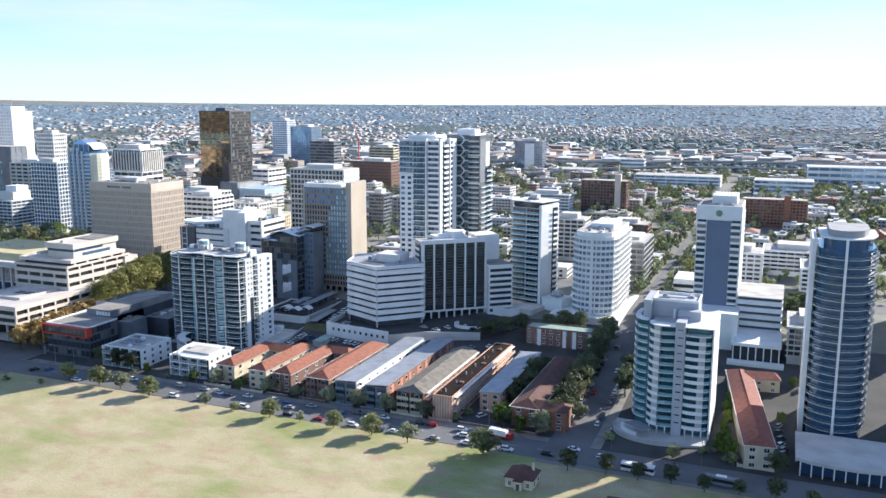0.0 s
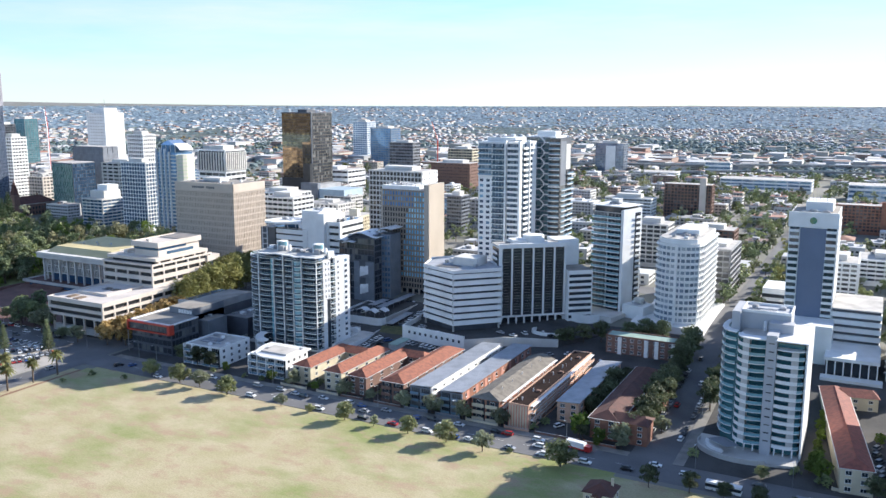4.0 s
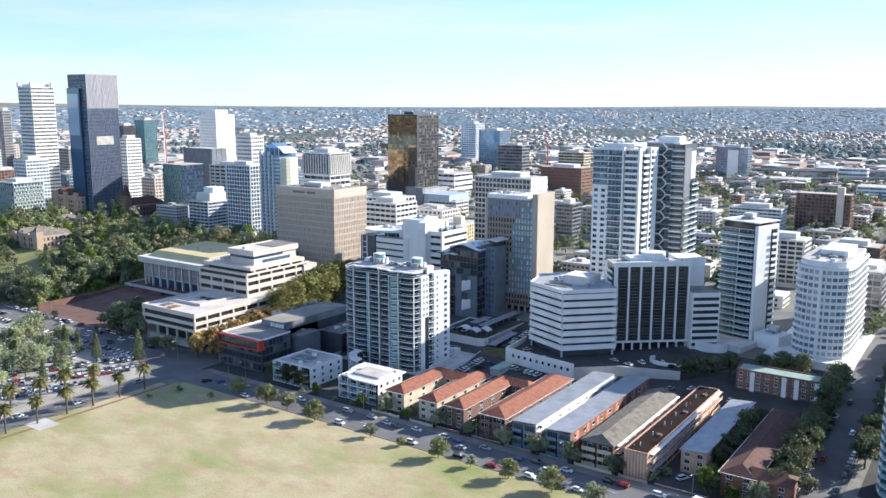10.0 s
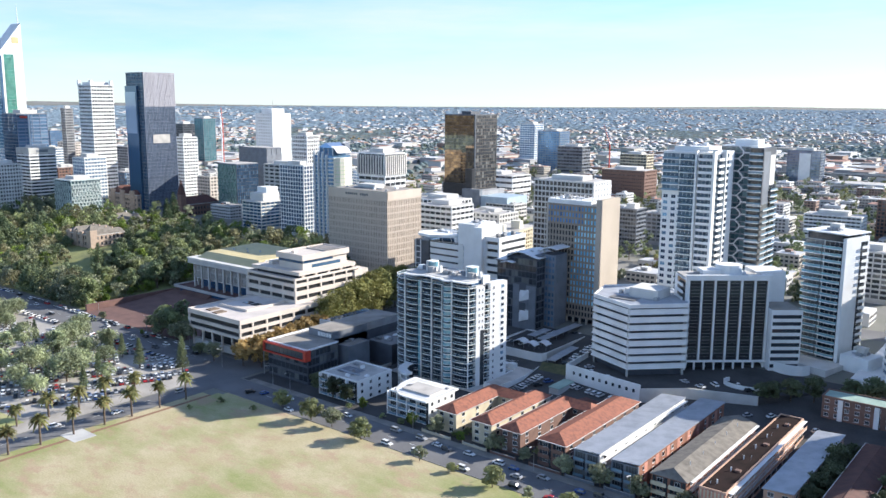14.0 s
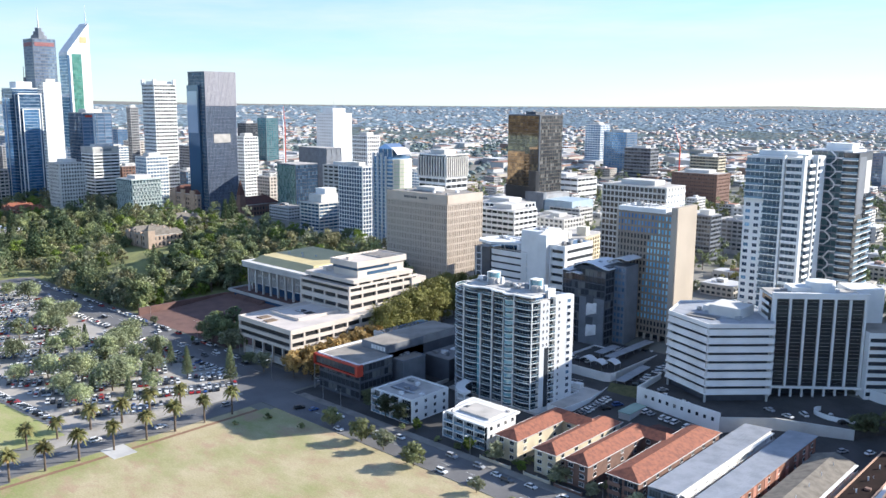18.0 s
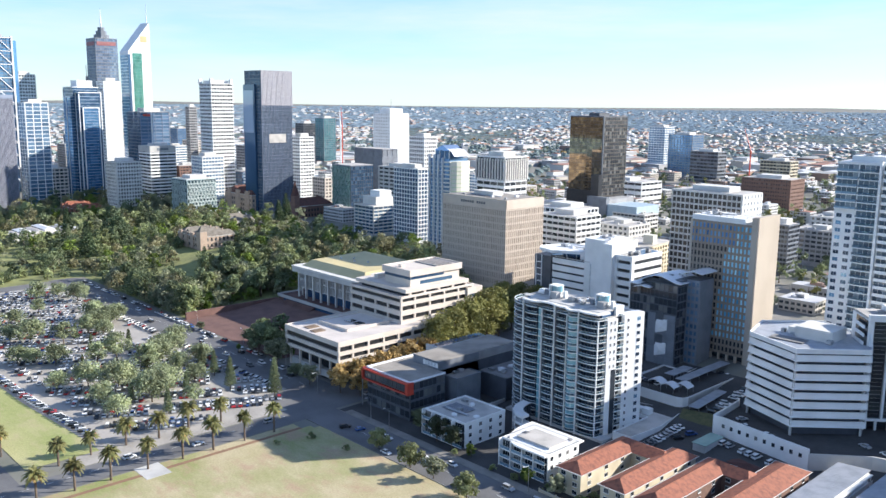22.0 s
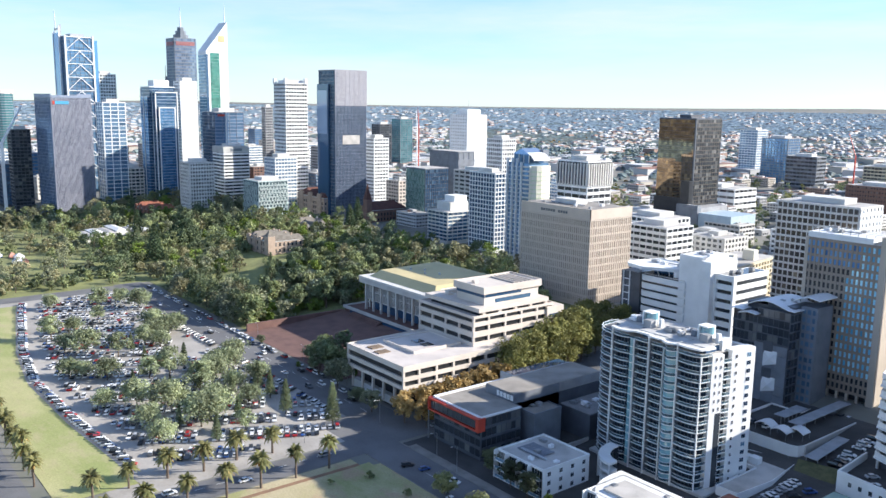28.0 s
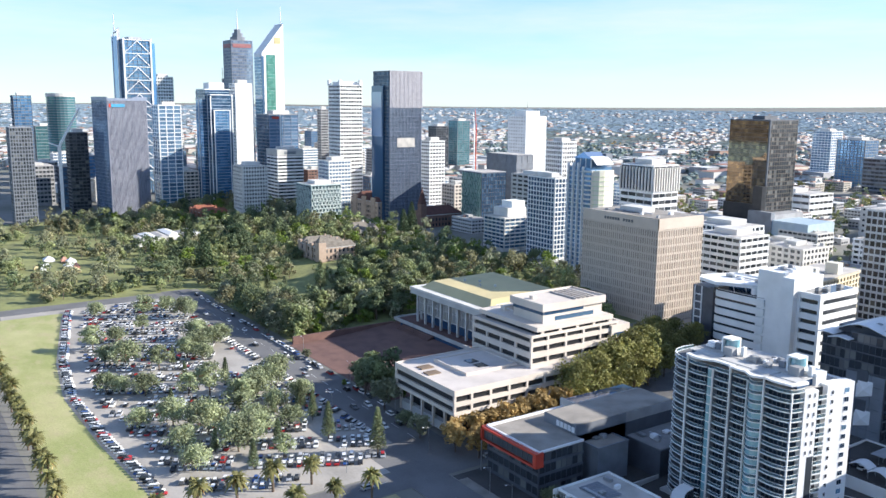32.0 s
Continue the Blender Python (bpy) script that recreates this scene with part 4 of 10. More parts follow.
def concert_hall():
    b = thing("concert_hall", "pale concert hall with tall colonnade and ochre hipped roof", "concert hall", 0, 0, 0)
    x0, x1, y0, y1 = -331, -262, 96.5, 156
    part("wall", Geo().box(x0 + 6, x1 - 4, y0 + 6, y1 - 4, 4, 22.6), glass_ink, b)
    part("fascia", Geo().box(x0, x1, y0, y1, 22.4, 26.0), pale_con, b, "deep pale eaves band")
    part("cornice", Geo().box(x0 - .3, x1 + .3, y0 - .3, y1 + .3, 25.2, 26.2), offwhite, b)
    g = Geo()
    zz = [(x0 + 5, y0 + 4, 26.2), (x1 - 1, y0 + 4, 26.2), (x1 - 1, y1 - 4, 26.2), (x0 + 5, y1 - 4, 26.2), (x0 + 8, y0 + 10, 29.6), (x1 - 8, y0 + 10, 29.6), (x1 - 8, y1 - 8, 30.2), (x0 + 8, y1 - 8, 30.2)]
    g.v, g.f = zz, [(0, 1, 5, 4), (1, 2, 6, 5), (2, 3, 7, 6), (3, 0, 4, 7), (4, 5, 6, 7)]
    part("roof", g, gold_roof, b, "ochre hipped roof")
    for j in range(4):
        part("roof_vent", Geo().box(x0 + 18 + j * 7, x0 + 19 + j * 7, 120 + j % 2 * 5, 121 + j % 2 * 5, 29.6, 31), pale_con, b)
    col = Geo().box(-.45, .45, -.6, .6, 6, 22.5).mesh("column", offwhite)
    for j in range(9):
        part("column", col, offwhite, b, at=(x0 + 4 + j * (x1 - x0 - 7) / 8, y0 + 2.4, 0))
    for j in range(8):
        part("column", col, offwhite, b, at=(x0 + 2.4, y0 + 6 + j * (y1 - y0 - 9) / 7, 0), turn=math.pi / 2)
    # fine fin screens before the dark upper storeys
    fin = Geo().box(-.2, .2, -.35, .35, 12.6, 22.4).mesh("fin", offwhite)
    for j in range(46):
        part("fin", fin, offwhite, b, at=(x0 + 4.6 + j * 1.4, y0 + 3.4, 0))
    for j in range(22):
        part("fin", fin, offwhite, b, at=(x0 + 3.4, y0 + 5 + j * 1.5, 0), turn=math.pi / 2)
    part("screen_rail", Geo().box(x0 + 4, x1 - 4, y0 + 3.2, y0 + 3.7, 12.2, 12.7).box(x0 + 4, x1 - 4, y0 + 3.2, y0 + 3.7, 17.3, 17.7), offwhite, b)
    part("terrace", Geo().box(-340, -240, 92.4, 112, 0, 6.5), brick_pave, b, "raised red brick terrace")
    part("terrace_edge", Geo().box(-341, -239, 91.6, 92.4, 5.6, 7.3), pale_con, b, "pale terrace parapet")
    part("terrace_edge", Geo().box(-341, -340, 92.4, 112, 5.6, 7.3), pale_con, b, "pale terrace parapet")
    part("undercroft", Geo().box(-334, -240, 92.0, 92.4, .6, 5.6), glass_ink, b)
    part("retaining_wall", Geo().box(-343, -341.5, 30, 92, 0, 4.2), brick_pave, b, "red brick retaining wall")
    for j in range(7):
        part("step", Geo().box(-330, -300, 84 + j * 1.1, 85.1 + j * 1.1, 1.0 + j * .55, 1.9 + j * .55), brick_pave, b)


concert_hall()

# ---- beige hotel slab ----


def beige_hotel():
    b = thing("hotel_building", "broad beige precast hotel with narrow vertical windows", "hotel", 0, 0, 0)
    x0, x1, y0, y1, z0, z1 = -293, -237, 190, 225, 14, 68.0
    part("wall", Geo().box(x0, x1, y0, y1, z0 - 4, z1), hotel_beige, b)
    for p, q, c in (((x0, y0), (x1, y0), 36), ((x1, y0), (x1, y1), 19)):
        s, ln, turn = wall_frame(p, q)
        cw, fh = ln / c, (z1 - 6 - z0) / 11
        fm = Geo().box(-.3, .3, -.22, .05, z0 - 3, z1 - 5).mesh("pier", hotel_beige)
        for j in range(c + 1):
            part("pier", fm, hotel_beige, b, at=(s.x + j * cw * math.cos(turn), s.y + j * cw * math.sin(turn), 0), turn=turn)
        sm = Geo().box(0, ln, -.1, .02, 0, fh * .2).mesh("spandrel", hotel_beige)
        for i in range(12):
            part("spandrel", sm, hotel_beige, b, at=(s.x, s.y, z0 + i * fh), turn=turn)
        gg = Geo()
        for i in range(11):
            for j in range(c):
                gg.box(j * cw + .46, (j + 1) * cw - .46, -.06, .01, z0 + i * fh + fh * .24, z0 + i * fh + fh * .97)
        part("glazing", gg, hotel_glass, b, at=(s.x, s.y, 0), turn=turn, kind="stuff")
        part("crown", Geo().box(-.3, ln + .3, -.3, .1, z1 - 5.2, z1 + .6), hotel_beige, b, at=(s.x, s.y, 0), turn=turn)
    part("roof", Geo().box(x0 + 1, x1 - 1, y0 + 1, y1 - 1, z1, z1 + .2), brown_roof, b)
    for k in range(11):
        if k != 6:
            part("sign_shape", Geo().box(-276 + k * 2.0, -274.7 + k * 2.0, y0 - .45, y0 - .3, z1 - 3.4, z1 - 1.9), dark_clad, b, "dark sign shape")
    roof_gear(b, x0 + 3, x1 - 3, y0 + 3, y1 - 3, z1 + .2, 8, 31)


beige_hotel()

# ---- tan office slab with sky reflection coloured on its windows ----


# Front bands and piers are a darker brown than the tan walls.
front_brown = mat("darker_front_brown", (0.30, 0.245, 0.195), (0.245, 0.20, 0.16), 0.8, scale=0.1)
# Blue stands for sky mirrored in the top rows.
reflect_top = glass("blue_sky_reflection_pane", (0.06, 0.15, 0.30), (0.22, 0.42, 0.62), 0.6, island=False, metal=0.1)
bronze_shade = glass("dark_brown_pane", (0.02, 0.02, 0.022), (0.07, 0.068, 0.065), 0.25, island=False, rough=0.25)


def tan_office():
    b = thing("office_tower", "tan office tower, sky reflection painted on its windows, blank side wall", "office tower", 0, 0, 0)
    x0, x1, y0, y1, z0, z1 = -95.5, -63.2, 164, 185.5, 14, 74
    part("wall", Geo().box(x0, x1, y0, y1, z0, z1), tan, b)
    # windows in deep frames: the sky's reflection is coloured into top and eastern panes
    rows, cols = 18, 16
    fh, cw = (z1 - z0) / rows, (x1 - 2.2 - x0) / cols
    band = Geo().box(x0, x1 - 2, y0 - .35, y0 + .05, 0, fh * .34).mesh("spandrel", front_brown)
    for i in range(rows + 1):
        part("spandrel", band, front_brown, b, at=(0, 0, z0 + i * fh - .2))
    post = Geo().box(-.42, .42, y0 - .38, y0 + .05, z0, z1).mesh("pier", front_brown)
    for j in range(cols + 1):
        part("pier", post, front_brown, b, at=(x0 + .3 + j * cw, 0, 0))
    pane = Geo().box(.4, cw - .4, -.12, .02, fh * .22, fh * .92)
    shade_p, reflect_p, top_p = (pane.mesh("window", m) for m in (bronze_shade, tan_glass, reflect_top))
    for i in range(rows):
        for j in range(cols):
            blue = j + (17 - i) * .18 > 9.6 and i > 1
            part("window", top_p if i >= 15 and j < 12 else reflect_p if blue else shade_p, None, b, at=(x0 + .3 + j * cw, y0, z0 + i * fh - .2 + fh * .1))
    part("wall_side", Geo().box(x1 - 2.2, x1 + .2, y0 - .5, y1, z0 - 4, z1 + 4.4), tan, b, "blank tan side wall")
    part("wall_side", Geo().box(x0 - .3, x0 + 1, y0 - .4, y1, z0 - 4, z1 + 1), tan, b)
    part("crown", Geo().box(x0 + .4, x1 - 5.5, y0 - .1, y1 - 3, z1 - .2, z1 + 3.2), white, b, "white rooftop plant screen")
    g = Geo()
    for k in range(9):
        g.box(x0 + 1 + k * 3.2, x0 + 1.15 + k * 3.2, y0 + 1, y1 - 3, z1 + 4.1, z1 + 4.25)
        g.box(x0 + 1 + k * 3.2, x0 + 1.15 + k * 3.2, y0 + 1, y0 + 1.15, z1 + 3.2, z1 + 4.2)
    part("pipe_rack", g, steel, b, kind="stuff")
    part("roof", Geo().box(x0, x1, y0, y1, z1, z1 + .3), pale_roof, b)
    for k in range(8):
        part("column", Geo().box(x0 + 1 + k * 4.1, x0 + 2.1 + k * 4.1, y0, y0 + .9, 8, z0), tan, b)
    part("lobby", Geo().box(x0 + 1, x1 - 1, y0 + 3, y1, 7, z0), glass_dark, b)
    roof_gear(b, x0 + 2, x1 - 8, y0 + 2, y1 - 4, z1 + 3.2, 8, 41, big=False)


tan_office()

# ---- dark glass office with curved white roof ----


def shell_roof(b, line, y0, y1, material, label=""):
    """A thin curved roof sheet along y over a profile of (x, z) points."""
    g = Geo()
    for (xa, za), (xb, zb) in zip(line, line[1:]):
        g.face([(xa, y0, za), (xb, y0, zb), (xb, y1, zb), (xa, y1, za)])
        g.face([(xa, y1, za - .35), (xb, y1, zb - .35), (xb, y0, zb - .35), (xa, y0, za - .35)])
        g.face([(xa, y0, za - .35), (xb, y0, zb - .35), (xb, y0, zb), (xa, y0, za)])
    for x, z in (line[0], line[-1]):
        g.face([(x, y0, z - .35), (x, y0, z), (x, y1, z), (x, y1, z - .35)])
    part("roof", g, material, b, label)


def curved_roof_office():
    b = thing("office_block", "dark glass office block with curved pale roof", "office building", 0, 0, 0)
    part("wall", Geo().box(-112.5, -87.5, 142.2, 162, 4, 45), dark_clad, b)
    part("wall", Geo().box(-109, -100, 146, 160, 45, 47.6).box(-100, -88, 146, 160, 45, 48.6), dark_clad, b)
    grid_wall(b, (-112.5, 142), (-101.5, 142), 8, 43.6, 9, 6, dark_clad, glass_dark, .16, .06, .25)
    grid_wall(b, (-101.5, 142), (-87.5, 142), 33, 46.6, 4, 6, dark_clad, glass_dark, .14, .06, .25)
    grid_wall(b, (-87.5, 142), (-87.5, 162), 9, 46, 10, 8, dark_clad, glass_dark, .2, .06, .25)
    # screen of grey panels with open joints, and the tilted pale squares
    for i in range(6):
        for j in range(3):
            part("panel", Geo().box(-101.9 + j * 4.8, -97.2 + j * 4.8, 141.3, 141.7, 8.2 + i * 4.1, 12.2 + i * 4.1), slate_clad, b)
    for z in (12.4, 23.4):
        part("dark_panel", Geo().box(-97.7, -93.6, 141.1, 141.3, z + 5.4, z + 10.6), dark_clad, b)
        part("pale_panel", Geo().face([(-97.6, 141.2, z), (-91.6, 141.2, z + 2.0), (-94.6, 140.5, z + 3.6)]).face([(-97.6, 141.2, z), (-94.6, 140.5, z + 3.6), (-97.6, 141.2, z + 7)]).face([(-94.6, 140.5, z + 3.6), (-91.6, 141.2, z + 2.0), (-91.6, 141.2, z + 7)]).face([(-97.6, 141.2, z + 7), (-94.6, 140.5, z + 3.6), (-91.6, 141.2, z + 7)]), white_metal, b, "pale folded metal square")
    main = [(-109.5, 46.2), (-106.5, 47.6), (-103, 49.2), (-99.5, 50.0), (-96, 49.8), (-92.5, 48.8), (-89, 47.8), (-86.3, 47.7)]
    shell_roof(b, main, 142.5, 163, white_metal, "pale curved metal roof")
    shell_roof(b, [(-114, 44.6), (-111, 45.5), (-107, 45.2)], 139.5, 150, white_metal)
    shell_roof(b, [(-108.6, 44.0), (-104.5, 45.0), (-100.5, 44.5)], 138.5, 146, white_metal)
    part("slab_wing", Geo().box(-87.5, -81, 150, 162, 4, 49), slate_clad, b, "slate grey rear wing")
    grid_wall(b, (-87.5, 150), (-81, 150), 9, 48, 12, 3, slate_clad, glass_blue, .4, .3, .2)
    shell_roof(b, [(-91, 50.6), (-88, 52.4), (-84.5, 53.2), (-80, 52.4)], 149, 163, white_metal)
    roof_gear(b, -99, -90, 147, 158, 49, 3, 19, big=False)


curved_roof_office()

# ---- white stepped office behind the apartment tower ----


def white_office():
    b = thing("office_block", "white office block with strip windows and blank tower", "office building", 0, 0, 0)
    part("side_bay", Geo().box(-202, -190, 177, 204, 6, 42), dark_clad, b, "dark glazed bay")
    for i in range(9):
        part("bay_frame", Geo().box(-200.5, -196.5, 176.6, 177, 8 + i * 3.7, 8.5 + i * 3.7), white, b)
    part("bay_frame", Geo().box(-200.8, -200.3, 176.5, 177, 7, 42).box(-196.7, -196.2, 176.5, 177, 7, 42), white, b)
    part("wall", Geo().box(-190, -162, 177.2, 205, 6, 43), glass_dark, b)
    rim = [(-190, 180), (-189.2, 177.4), (-187, 176), (-162, 176), (-162, 205), (-190, 205)]
    band = Geo().ring(rim, inset(rim, .5), 0, 2.9).mesh("spandrel", white)
    for i in range(9):
        part("spandrel", band, white, b, at=(0, 0, 6.6 + i * 4.05))
    part("roof", Geo().prism(inset(rim, .6), 42.4, 42.7), pale_roof, b)
    part("top_storey", Geo().box(-186, -166, 183, 203, 42.6, 45.6), glass_ink, b)
    plate = [(-199.5, 180), (-196, 174), (-184, 170.5), (-180, 173.5), (-170, 178), (-166, 186), (-172, 198), (-194, 198)]
    part("roof_plate", Geo().prism(plate, 45.6, 46.5), white, b, "white angular roof plate")
    part("roof_plate", Geo().ring(plate, inset(plate, .5), 46.5, 47.1), white, b)
    for k, (x, y) in enumerate(((-178, 176.5), (-174, 180), (-170, 182))):
        part("roof_prop", Geo().tube((x, y, 42.5), (x - 3, y + 2, 47), .18, .18, 5), white_metal, b)
    part("roof_drum", Geo().prism(arc(-169.5, 179.4, 1.5, 1.5, 0, 345, 12), 43, 45.6), white_metal, b, "white rooftop drum")
    part("stair_tower", Geo().box(-166.5, -153.4, 177, 198, 6, 55.5), white, b, "blank white stair tower")
    part("stair_tower", Geo().box(-153, -147, 174.6, 196, 6, 54.4), white, b, "blank white lift shaft")
    part("shadow_gap", Geo().box(-153.4, -153, 177.4, 196, 6, 54), slate_clad, b)
    part("wing", Geo().box(-147, -136.6, 179, 206, 6, 49), glass_dark, b)
    wr_ = [(-147, 177.8), (-136.4, 177.8), (-136.4, 206), (-147, 206)]
    band = Geo().ring(wr_, inset(wr_, .9), 0, 2.6).mesh("spandrel", white)
    for i in range(10):
        part("spandrel", band, white, b, at=(0, 0, 6.4 + i * 4.45))
    part("wing_wall", Geo().box(-147, -145.6, 177.6, 179, 6, 49).box(-137.4, -136.3, 177.6, 180, 6, 49), white, b)
    part("roof", Geo().box(-146, -137, 179, 205, 48.6, 48.9), pale_roof, b)
    roof_gear(b, -165, -149, 179, 195, 55.5, 5, 51, big=False)
    roof_gear(b, -192, -172, 186, 197, 46.5, 5, 52, big=False)
    roof_gear(b, -145, -138, 182, 203, 48.9, 4, 53, big=False)


white_office()

# ---- parking garage with white parapet bands ----


def garage():
    b = thing("parking_garage", "angular white parking garage with open banded levels", "parking garage", 0, 0, 0)
    poly = [(-38, 113), (-15, 103), (4, 122), (-3, 142), (-26, 151), (-43, 133)]
    z0, fh, n = 12.5, 3.55, 8
    inn = inset(poly, 2.2)
    # Solid dark core stands for the shade inside the open levels.
    part("wall", Geo().prism(inn, 8, z0 + n * fh - 1), dark_clad, b, "dark core in place of the shaded open interior")
    bandm = Geo().ring(poly, inset(poly, .35), -.55, 1.85).mesh("parapet", white)
    flare = Geo().ring(inset(poly, -.35), inset(poly, .2), -.55, -.05).mesh("ledge", white)
    deck = Geo().prism(inset(poly, .3), -.5, -.2).mesh("deck", pale_con)
    for i in range(n):
        part("parapet", bandm, white, b, at=(0, 0, z0 + i * fh))
        part("ledge", flare, white, b, at=(0, 0, z0 + i * fh))
        part("deck", deck, pale_con, b, at=(0, 0, z0 + i * fh))
    zt = z0 + n * fh
    part("roof_deck", Geo().prism(poly, zt - .5, zt), zinc, b, "grey metal roof deck")
    part("parapet", Geo().ring(inset(poly, -.1), inset(poly, .4), zt - 1.2, zt + .6), white, b)
    part("plant_room", Geo().box(-24, -10, 121, 134, zt, zt + 4.2).box(-28, -24, 124, 130, zt, zt + 2.6), offwhite, b, "white rooftop plant room")
    part("solar_panel", Geo().box(-30, -17, 112, 118, zt + .3, zt + .4), grey_roof, b)
    for x, y in poly:
        part("column", Geo().box(x * .94 - 1.5, x * .94 - .7, y * .97 + 3.2, y * .97 + 4, 8, zt - 1), pale_con, b)
    roof_gear(b, -32, -4, 116, 138, zt, 6, 61, big=False)


garage()
b = thing("podium", "pale concrete podium with white parapet wall", "podium", 0, 0, 0)
pod = [(-40.6, 95.4), (-2, 90), (14, 104), (40, 112), (60, 140), (60, 160), (-46, 160)]
part("deck", Geo().prism(pod, 1, 8.6), yard_asphalt, b, "asphalt podium deck")
part("wall", Geo().strip([(-43, 118), (-41.2, 95), (-2, 89.2)], [(-42.4, 118), (-40.6, 95.8), (-2, 90)], 1, 11.2), white, b, "white parapet wall with small vents")
for k in range(10):
    part("vent", Geo().box(-37 + k * 3.5, -35.9 + k * 3.5, 94.05 - k * .52, 94.4 - k * .52, 7.4, 8.8), glass_dark_o, b)
part("wall", Geo().strip([(-2, 89.2), (14, 103.2), (40, 111.2)], [(-2, 90), (14, 104), (40, 112)], 1, 9.6), pale_con, b, "grey retaining wall")
part("ramp_wall", Geo().strip(arc(30, 124, 9, 6, 150, 400, 14), arc(30, 124, 8.5, 5.5, 150, 400, 14), 8.6, 10.4), white, b, "white curved ramp wall")


def sail(b, x, y, z, w, d):
    """An arched white shade roof on four thin posts."""
    shell_roof(b, [(x - w / 2 + w * k / 8, z + 1.3 * math.sin(math.pi * k / 8)) for k in range(9)], y - d / 2, y + d / 2, white_metal)
    for sx in (-.46, .46):
        for sy in (-.46, .46):
            part("post", Geo().box(x + w * sx - .06, x + w * sx + .06, y + d * sy - .06, y + d * sy + .06, z - 2.6, z), steel, b)


b = thing("parking_deck", "raised parking deck with white parapet wall", "parking deck", 0, 0, 0)
edge = [(-92, 106.4), (-64, 106.2), (-61.6, 107.4), (-60.6, 110), (-60.6, 158), (-79, 158), (-79, 141), (-92, 141)]
part("wall", Geo().prism(edge, 0, 8.2), white, b, "white deck wall")
part("deck", Geo().prism(inset(edge, .3), 8.2, 8.3), yard_asphalt, b, "dark deck surface")
part("parapet", Geo().ring(edge, inset(edge, .3), 8.2, 9.3), white, b)
part("side_wall", Geo().box(-60.58, -60.2, 110, 158, 0, 9.3), pale_con, b, "pale block wall")
for x_, y_ in ((-78, 114), (-71, 112.6), (-67, 117)):
    sail(b, x_, y_, 11.2, 6.5, 5)
for x_, y_, ln_, z_ in ((-73, 120, 38, 12.0), (-81, 124, 16, 11.6)):
    p_ = thing("car_port", "long pale metal car port roof on posts", "car port", x_, y_, 0, group="car ports")
    part("roof", Geo().box(0, 4.8, 0, ln_, z_ - .15, z_ + .1), zinc, p_)
    for k in range(6):
        part("post", Geo().box(2.3, 2.5, 1 + k * (ln_ - 2) / 5, 1.2 + k * (ln_ - 2) / 5, 8.2, z_), steel, p_)
p_ = thing("car_port", "long grey metal car port roof beside the deck", "car port", -57.6, 104.6, 0, 5, group="car ports")
part("roof", Geo().box(0, 4.6, 0, 38, 7.6, 7.85), zinc, p_)
for k in range(6):
    part("post", Geo().box(4.2, 4.4, 1 + k * 7, 1.2 + k * 7, 3, 7.7).box(.2, .4, 1 + k * 7, 1.2 + k * 7, 3, 7.7), steel, p_)
b = thing("service_building", "low white service building with flat roof beside the tower", "building", 0, 0, 0)
low = [(-66.4, 66), (-58.4, 66), (-57, 84), (-60, 105.6), (-80, 100), (-80, 89), (-66.4, 89)]
part("wall", Geo().prism(low, -1, 4.0), white, b)
part("roof", Geo().prism(inset(low, .3), 4.0, 4.15), pale_roof, b, "white flat roof")
part("parapet", Geo().ring(low, inset(low, .25), 4.0, 4.7), white, b)
part("stair_head", Geo().box(-71, -67.5, 92, 95, 4.1, 6.4).box(-77, -72, 93, 96.5, 4.1, 5.4), white, b)
bank = Geo()
bank.v = [(-59.4, 104, 6.4), (-45.6, 106, 6.8), (-42.6, 95.8, 3.4), (-56.8, 95.4, 3.2), (-59.4, 104, 2), (-45.6, 106, 2), (-42.6, 95.8, 2), (-56.8, 95.4, 2)]
bank.f = [(0, 3, 2, 1), (3, 7, 6, 2), (0, 4, 7, 3), (1, 2, 6, 5), (0, 1, 5, 4)]
tagged(new("bank", bank.mesh("bank", mat("rough_bank", (0.12, 0.12, 0.055), (0.07, 0.075, 0.035), 0.95, scale=0.4, fine=2))), "rough green planted bank beside the yard", "bank", kind="structure")
b = thing("shed", "low shed with flat teal roof in the yard", "shed", -39.5, 78, 2)
part("wall", Geo().box(0, 5, 0, 13, 0, 3.2), pale_con, b)
part("roof", Geo().box(-.3, 5.3, -.3, 13.3, 3.2, 3.45), green_roof, b)

# ---- twin white tower and hexagon tower ----


twin_glass = glass("grey_blue_door_glass", (0.07, 0.10, 0.13), (0.28, 0.33, 0.36), 0.3, island=True)


